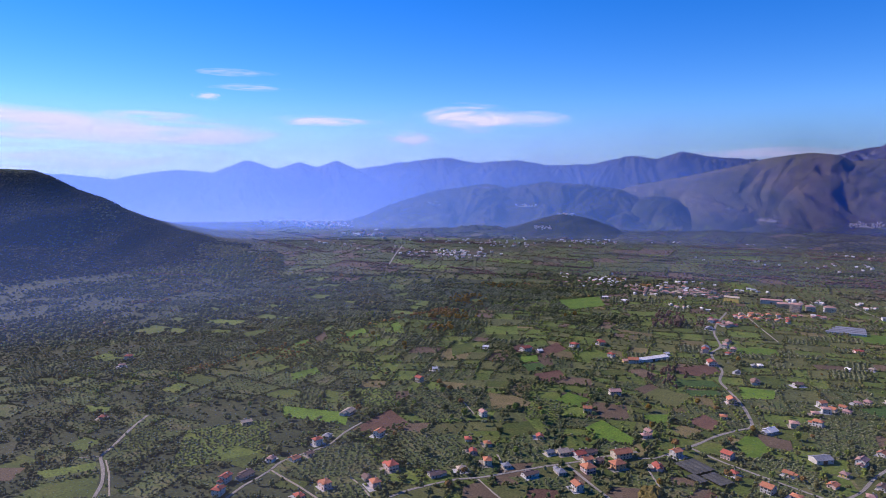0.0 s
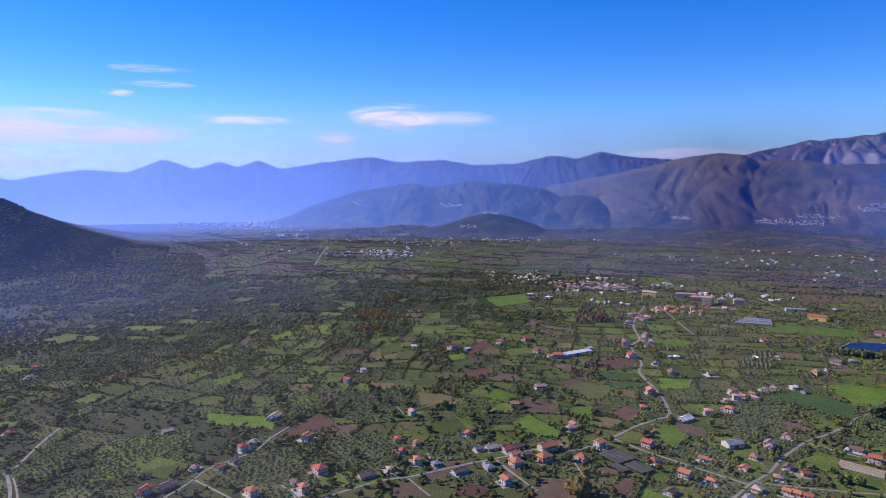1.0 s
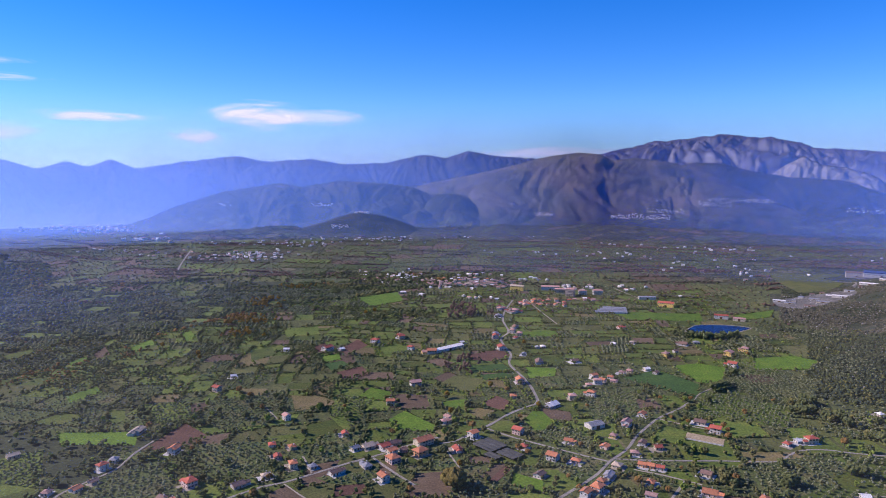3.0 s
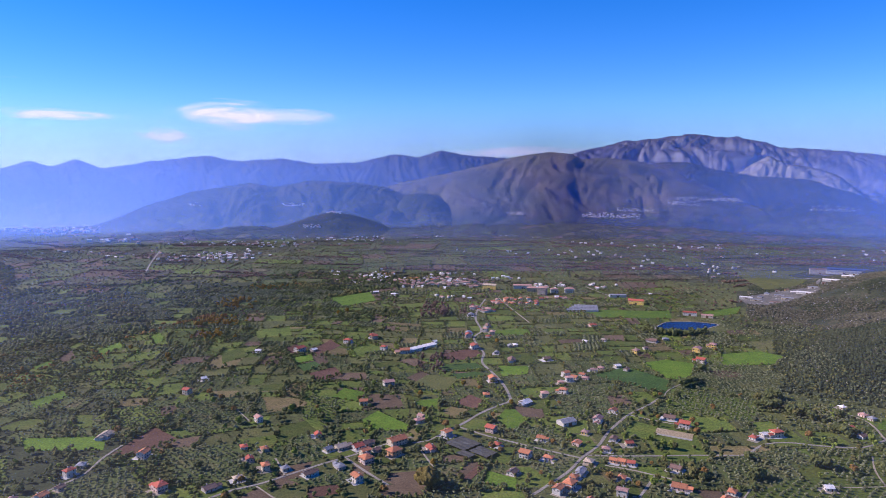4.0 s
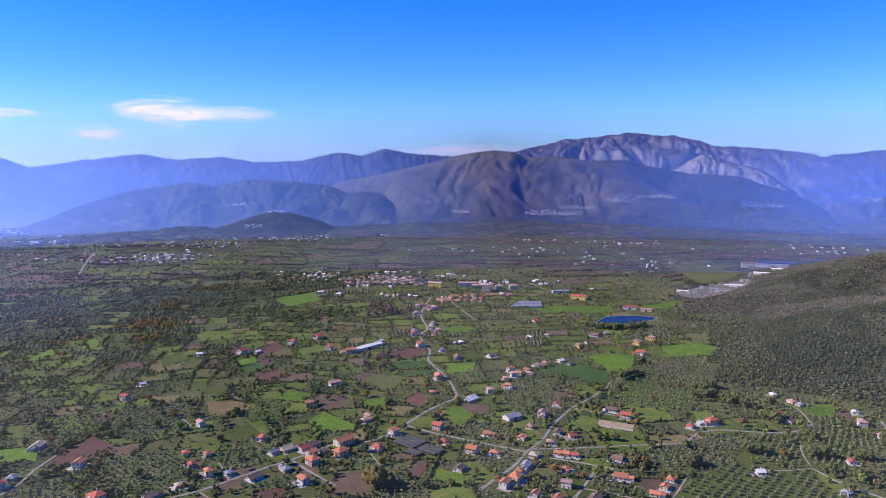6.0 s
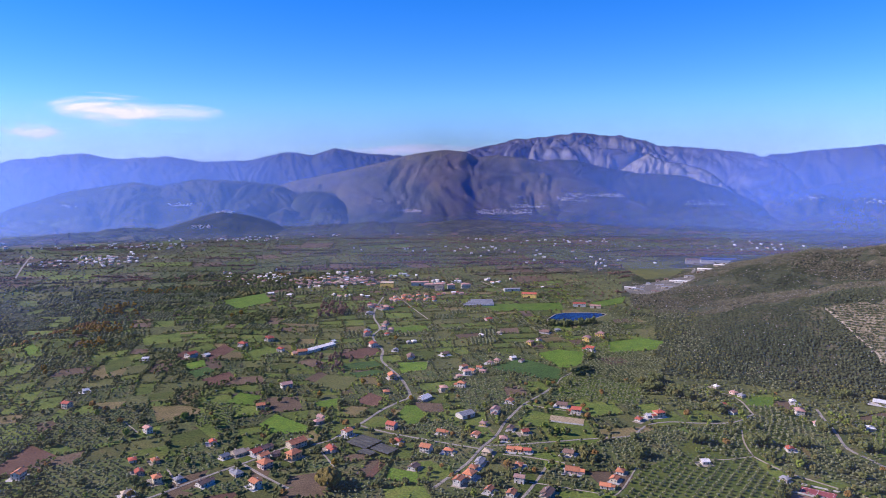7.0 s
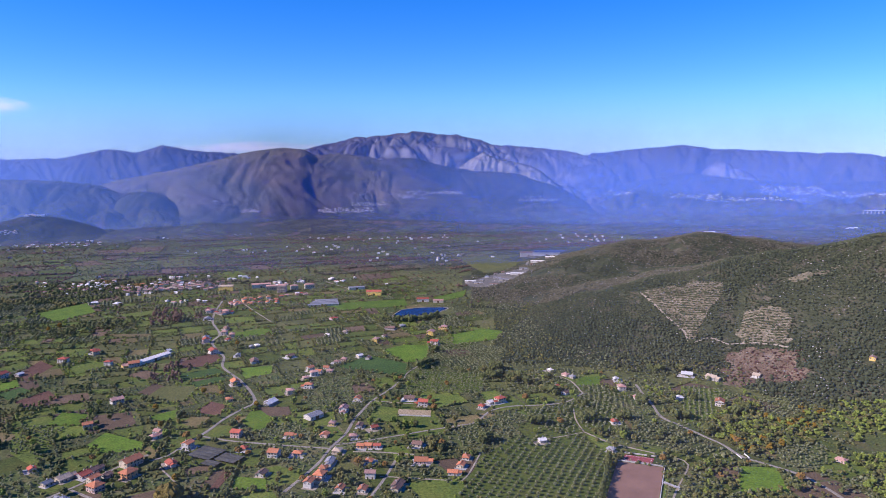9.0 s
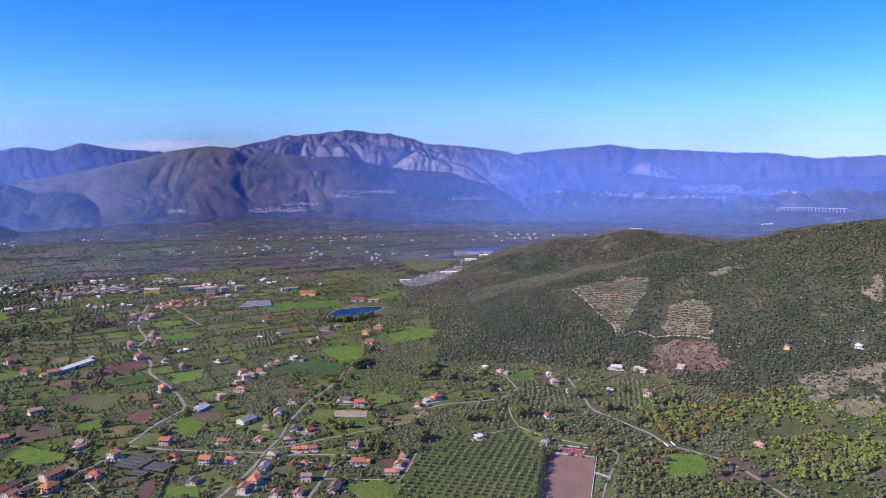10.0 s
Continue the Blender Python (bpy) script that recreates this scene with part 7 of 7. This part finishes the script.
keep = ~behind & ((z > 0.6) | ((z > 0.03) & (az > 13) & (r > 880))) & (az > 13) & (az < 56) & (r < 1720) & ~cleared & (~stony | (br.rand(len(bx)) < 0.6)) & ~((r < 780) & (az > 33) & (z < 10)) & (~burnt | (br.rand(len(bx)) < 0.75)) & (thin > np.where(spurred, -0.25, -0.95) + open_right) & free(bx, by)
bx, by, thin, burnt, r, az = bx[keep], by[keep], thin[keep], burnt[keep], r[keep], az[keep]
size = (0.75 + 1.55 * br.rand(len(bx)) ** 1.6) * np.where(burnt, 0.8, 1.0) * (1 + 0.25 * wave(bx, by, 50, 15))
tone = wave(bx, by, 80, 12) + 0.5 * wave(bx, by, 25, 2) + br.uniform(-0.3, 0.3, len(bx))
spurred_kept = r > 1215
low = (r < 780) & (az > 34)
kind = np.where(spurred_kept, np.where(tone > -0.25, 4, np.where(tone > -0.55, 0, 1)), np.where(burnt, np.where(br.rand(len(bx)) < 0.28, 4, 2), np.where(low & (tone > 0.25), 3, np.where(tone > 0.9, 4, np.where(tone > 0.0, 0, 1)))))
for k, mat, label in ((0, SCRUB_LEAF, "dusty green evergreen scrub on the limestone hill"), (1, EVERGREEN, "dark evergreen oak scrub on the limestone hill"), (2, MAROON, "dark reddish leafless brush"), (3, LIME, "yellow-green scrub at the foot of the hill"), (4, DRY_SCRUB, "brownish dry scrub")):
    q = kind == k
    thicket("hill_scrub", label, "scrub", bx[q], by[q], size[q], size[q] * 1.7, 1, mat, 62 + k, -0.2)

# loose limestone among the scrub
bare = (np.random.RandomState(69).rand(len(bx)) < np.where(spurred_kept, 0.16, np.where(az > 38, 0.06, 0.02)))
s = np.random.RandomState(70).uniform(0.5, 1.3, bare.sum())
thicket("loose_rocks", "pale limestone rocks among the hillside scrub", "rocks", bx[bare] + 1.9, by[bare] - 1.9, s, s * 1.2, 1, STONE_GREY, 70, -0.6)

s = np.random.RandomState(71).uniform(1.0, 2.6, len(WORK_HEAPS[0]))
thicket("gravel_heaps", "pale heaps of gravel and blocks in the works yard", "gravel heaps", WORK_HEAPS[0], WORK_HEAPS[1], s, s * 0.9, 1, STONE_GREY, 71)

# rows of small bushes and heaps of stones on the cleared plots
cx, cy, cr = jittered(480, 625, 700, 985, 1.0, 66)
cleared = ragged(cx, cy, clearing_a) | ragged(cx, cy, clearing_b)
row = np.abs(((cx * 0.80 + cy * 0.60 + 3.0 * wave(cx, cy, 14, 3)) / 4.6) % 1 - 0.5) * 4.6
bush = cleared & (row < 1.1) & (cr.rand(len(cx)) < 0.30 + 0.22 * wave(cx, cy, 11, 5))
s = cr.uniform(0.6, 1.7, bush.sum())
thicket("cleared_bushes", "rows of small dark bushes on cleared ground", "bushes", cx[bush], cy[bush], s, s * 1.5, 1, SCRUB_LEAF, 67, -0.9)
heap = cleared & (row > 1.3) & (cr.rand(len(cx)) < 0.09)
s = cr.uniform(0.3, 0.75, heap.sum())
thicket("stone_heaps", "loose pale stones in rows on cleared ground", "stones", cx[heap], cy[heap], s, s * 1.1, 1, STONE_GREY, 68, -0.85)

hill_road = smooth_line([(374, 727), (368, 702), (359, 656), (351, 621), (359, 593), (366, 566), (372, 545), (374, 516), (387, 496), (400, 473), (404, 443), (403, 400)], 6)


def clear_of_road(x, y, gap):
    return np.array([np.min(np.hypot(hill_road[:, 0] - a, hill_road[:, 1] - b)) > gap for a, b in zip(x, y)])


# trees and old olives on the gentle foot of the hill
ex, ey, er = jittered(60, 560, 520, 1250, 6.0, 64)
az, r = polar(ex, ey)
z = ground_z(ex, ey)
tone = wave(ex, ey, 45, 8) + er.uniform(-0.35, 0.35, len(ex))
keep = (az > 4) & (az < 37) & (r > 760) & (r < 1260) & (((z > 0.02) & (z < 9)) | ((az > 9) & (z <= 0.02) & (wave(ex, ey, 30, 17) > 0.0))) & free(ex, ey) & (er.rand(len(ex)) < 0.8)
ex, ey, tone = ex[keep], ey[keep], tone[keep]
s = er.uniform(1.5, 3.0, len(ex))
for lo, hi, mat in ((-9, 0.05, OLIVE), (0.05, 0.4, OAK), (0.4, 9, MIXED)):
    q = (tone >= lo) & (tone < hi)
    thicket("foot_trees", "old olives and oaks at the foot of the hill", "trees", ex[q], ey[q], s[q], s[q] * 1.7, 2, mat, 65)

# leafy woods, groves and rough grass at the foot of the eastern hill
lime_strip = [(568, 649), (615, 622), (560, 554), (533, 501), (507, 532), (530, 599)]
lime_wood = [(479, 500), (530, 497), (556, 448), (529, 424), (469, 411), (429, 432)]
mixed_wood = [(390, 601), (461, 648), (510, 626), (532, 560), (475, 544), (412, 514), (364, 521)]
lower_wood = [(313, 512), (357, 498), (375, 440), (395, 380), (300, 400), (277, 457)]
lx, ly, lr = jittered(230, 720, 330, 800, 5.0, 71)
az, r = polar(lx, ly)
open_side = clear_of_road(lx, ly, 8)
lime = ragged(lx, ly, lime_strip, 9) | ragged(lx, ly, lime_wood, 9)
mixed = ragged(lx, ly, mixed_wood, 9)
lower = ragged(lx, ly, lower_wood, 9)
n2 = wave(lx, ly, 42, 14) + 0.4 * wave(lx, ly, 15, 2)
chance = np.where(lime, 0.86, np.where(mixed, 0.78, np.where(lower, 0.62, np.where(n2 > 0.35, 0.5, 0.16))))
keep = (az > 29.5) & (az < 58) & (r > 430) & (r < 800) & free(lx, ly) & open_side & (ground_z(lx, ly) < 60) & (lr.rand(len(lx)) < chance) & ~((ground_z(lx, ly) > 12) & ~lime)
lx, ly, lime, mixed, lower, n2 = (v[keep] for v in (lx, ly, lime, mixed, lower, n2))
size = lr.uniform(1.6, 3.9, len(lx)) * np.where(lime | mixed, 1.15, np.where(lower, 1.0, 0.72))
pick = lr.rand(len(lx)) + 0.25 * wave(lx, ly, 30, 5)
kind = np.where(lime, np.where(pick < 0.72, 0, np.where(pick < 0.95, 1, 2)),
                np.where(mixed, np.where(pick < 0.30, 0, np.where(pick < 0.62, 1, np.where(pick < 0.90, 2, 3))),
                         np.where(lower, np.where(pick < 0.40, 2, np.where(pick < 0.70, 1, np.where(pick < 0.85, 4, np.where(pick < 0.97, 0, 5)))),
                                  np.where(pick < 0.62, 4, np.where(pick < 0.8, 1, 2)))))
for k, mat, label in ((0, LIME, "bright yellow-green trees"), (1, MIXED, "mixed broadleaf trees"), (2, OAK, "dark evergreen oaks"), (3, GOLD, "golden autumn trees"), (4, OLIVE, "grey-green olive trees"), (5, RUST, "rust-brown autumn trees")):
    q = kind == k
    thicket("foot_wood", label + " at the foot of the hill", "woods", lx[q], ly[q], size[q], size[q] * 1.5, 9 if k < 4 else 5, mat, 72 + k)

# trees on the western hill, the slope's shade put into most leaf colour
qx, qy, qr = jittered(-2700, -1100, 800, 2300, 8.0, 81)
az, r = polar(qx, qy)
keep = (ground_z(qx, qy) > 4) & (az > -70) & (r < 2480) & (qr.rand(len(qx)) < 0.92)
qx, qy = qx[keep], qy[keep]
size = qr.uniform(2.6, 5.0, len(qx))
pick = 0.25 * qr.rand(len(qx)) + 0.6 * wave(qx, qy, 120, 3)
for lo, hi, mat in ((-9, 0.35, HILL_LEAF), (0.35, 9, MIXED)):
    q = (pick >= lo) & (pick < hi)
    thicket("hill_wood", "western hill woods, most leaves coloured dark for the slope's shade", "woods", qx[q], qy[q], size[q], size[q] * 1.3, 1, mat, 82)


# ---- cleared plots, rocks and stony ground on the eastern hill ----
def drape(name, label, poly, mat, lift=0.9, cell=2.0, much=4.0):
    xs, ys = [p[0] for p in poly], [p[1] for p in poly]
    x, y = np.arange(min(xs), max(xs) + cell, cell), np.arange(min(ys), max(ys) + cell, cell)
    a, b = np.meshgrid(x, y, indexing="ij")
    v = np.stack([a, b, ground_z(a, b) + lift], -1).reshape(-1, 3)
    f = grid_faces(len(x), len(y))[:, ::-1]
    c = v[f].mean(1)
    f = f[ragged(c[:, 0], c[:, 1], poly, much)]
    used = np.unique(f)
    remap = np.zeros(len(v), int)
    remap[used] = np.arange(len(used))
    return tagged(new(name, mesh_from(name, v[used], remap[f], mat)), label, "ground", kind="structure")


drape("cleared_plot", "stony cleared plot with rows of small bushes", clearing_a, CLEARED)
drape("cleared_plot", "stony cleared plot below the scrub", clearing_b, CLEARED)
drape("burnt_slope", "reddish burnt slope with dry brush", red_brush, REDBRUSH, 0.7, 2.0)
for poly in bare_patches:
    drape("stony_slope", "bare stony slope among scrub", poly, CLEARED, 0.8, 1.5, 9.0)


def hill_path(points, width):
    line = smooth_line(points, 3.0)
    d = np.gradient(line, axis=0)
    d /= np.linalg.norm(d, axis=1)[:, None]
    side = np.stack([d[:, 1], -d[:, 0]], -1) * (width / 2 * (1 + 0.25 * np.sin(np.arange(len(line)) * 1.3)))[:, None]
    rows = []
    for p, lift in ((line - side, 1.15), (line + side, 1.15)):
        rows.append(np.column_stack([p, ground_z(p[:, 0], p[:, 1]) + lift]))
    return tagged(new("hill_track", mesh_from("hill_track", np.vstack(rows), grid_faces(2, len(line)), TRACK)), "pale stony track beside the cleared plots", "track", kind="structure")


hill_path([(501, 974), (501, 923), (499, 872), (500, 839), (493, 810), (516, 803), (528, 786), (545, 770), (566, 742), (572, 715)], 2.6)
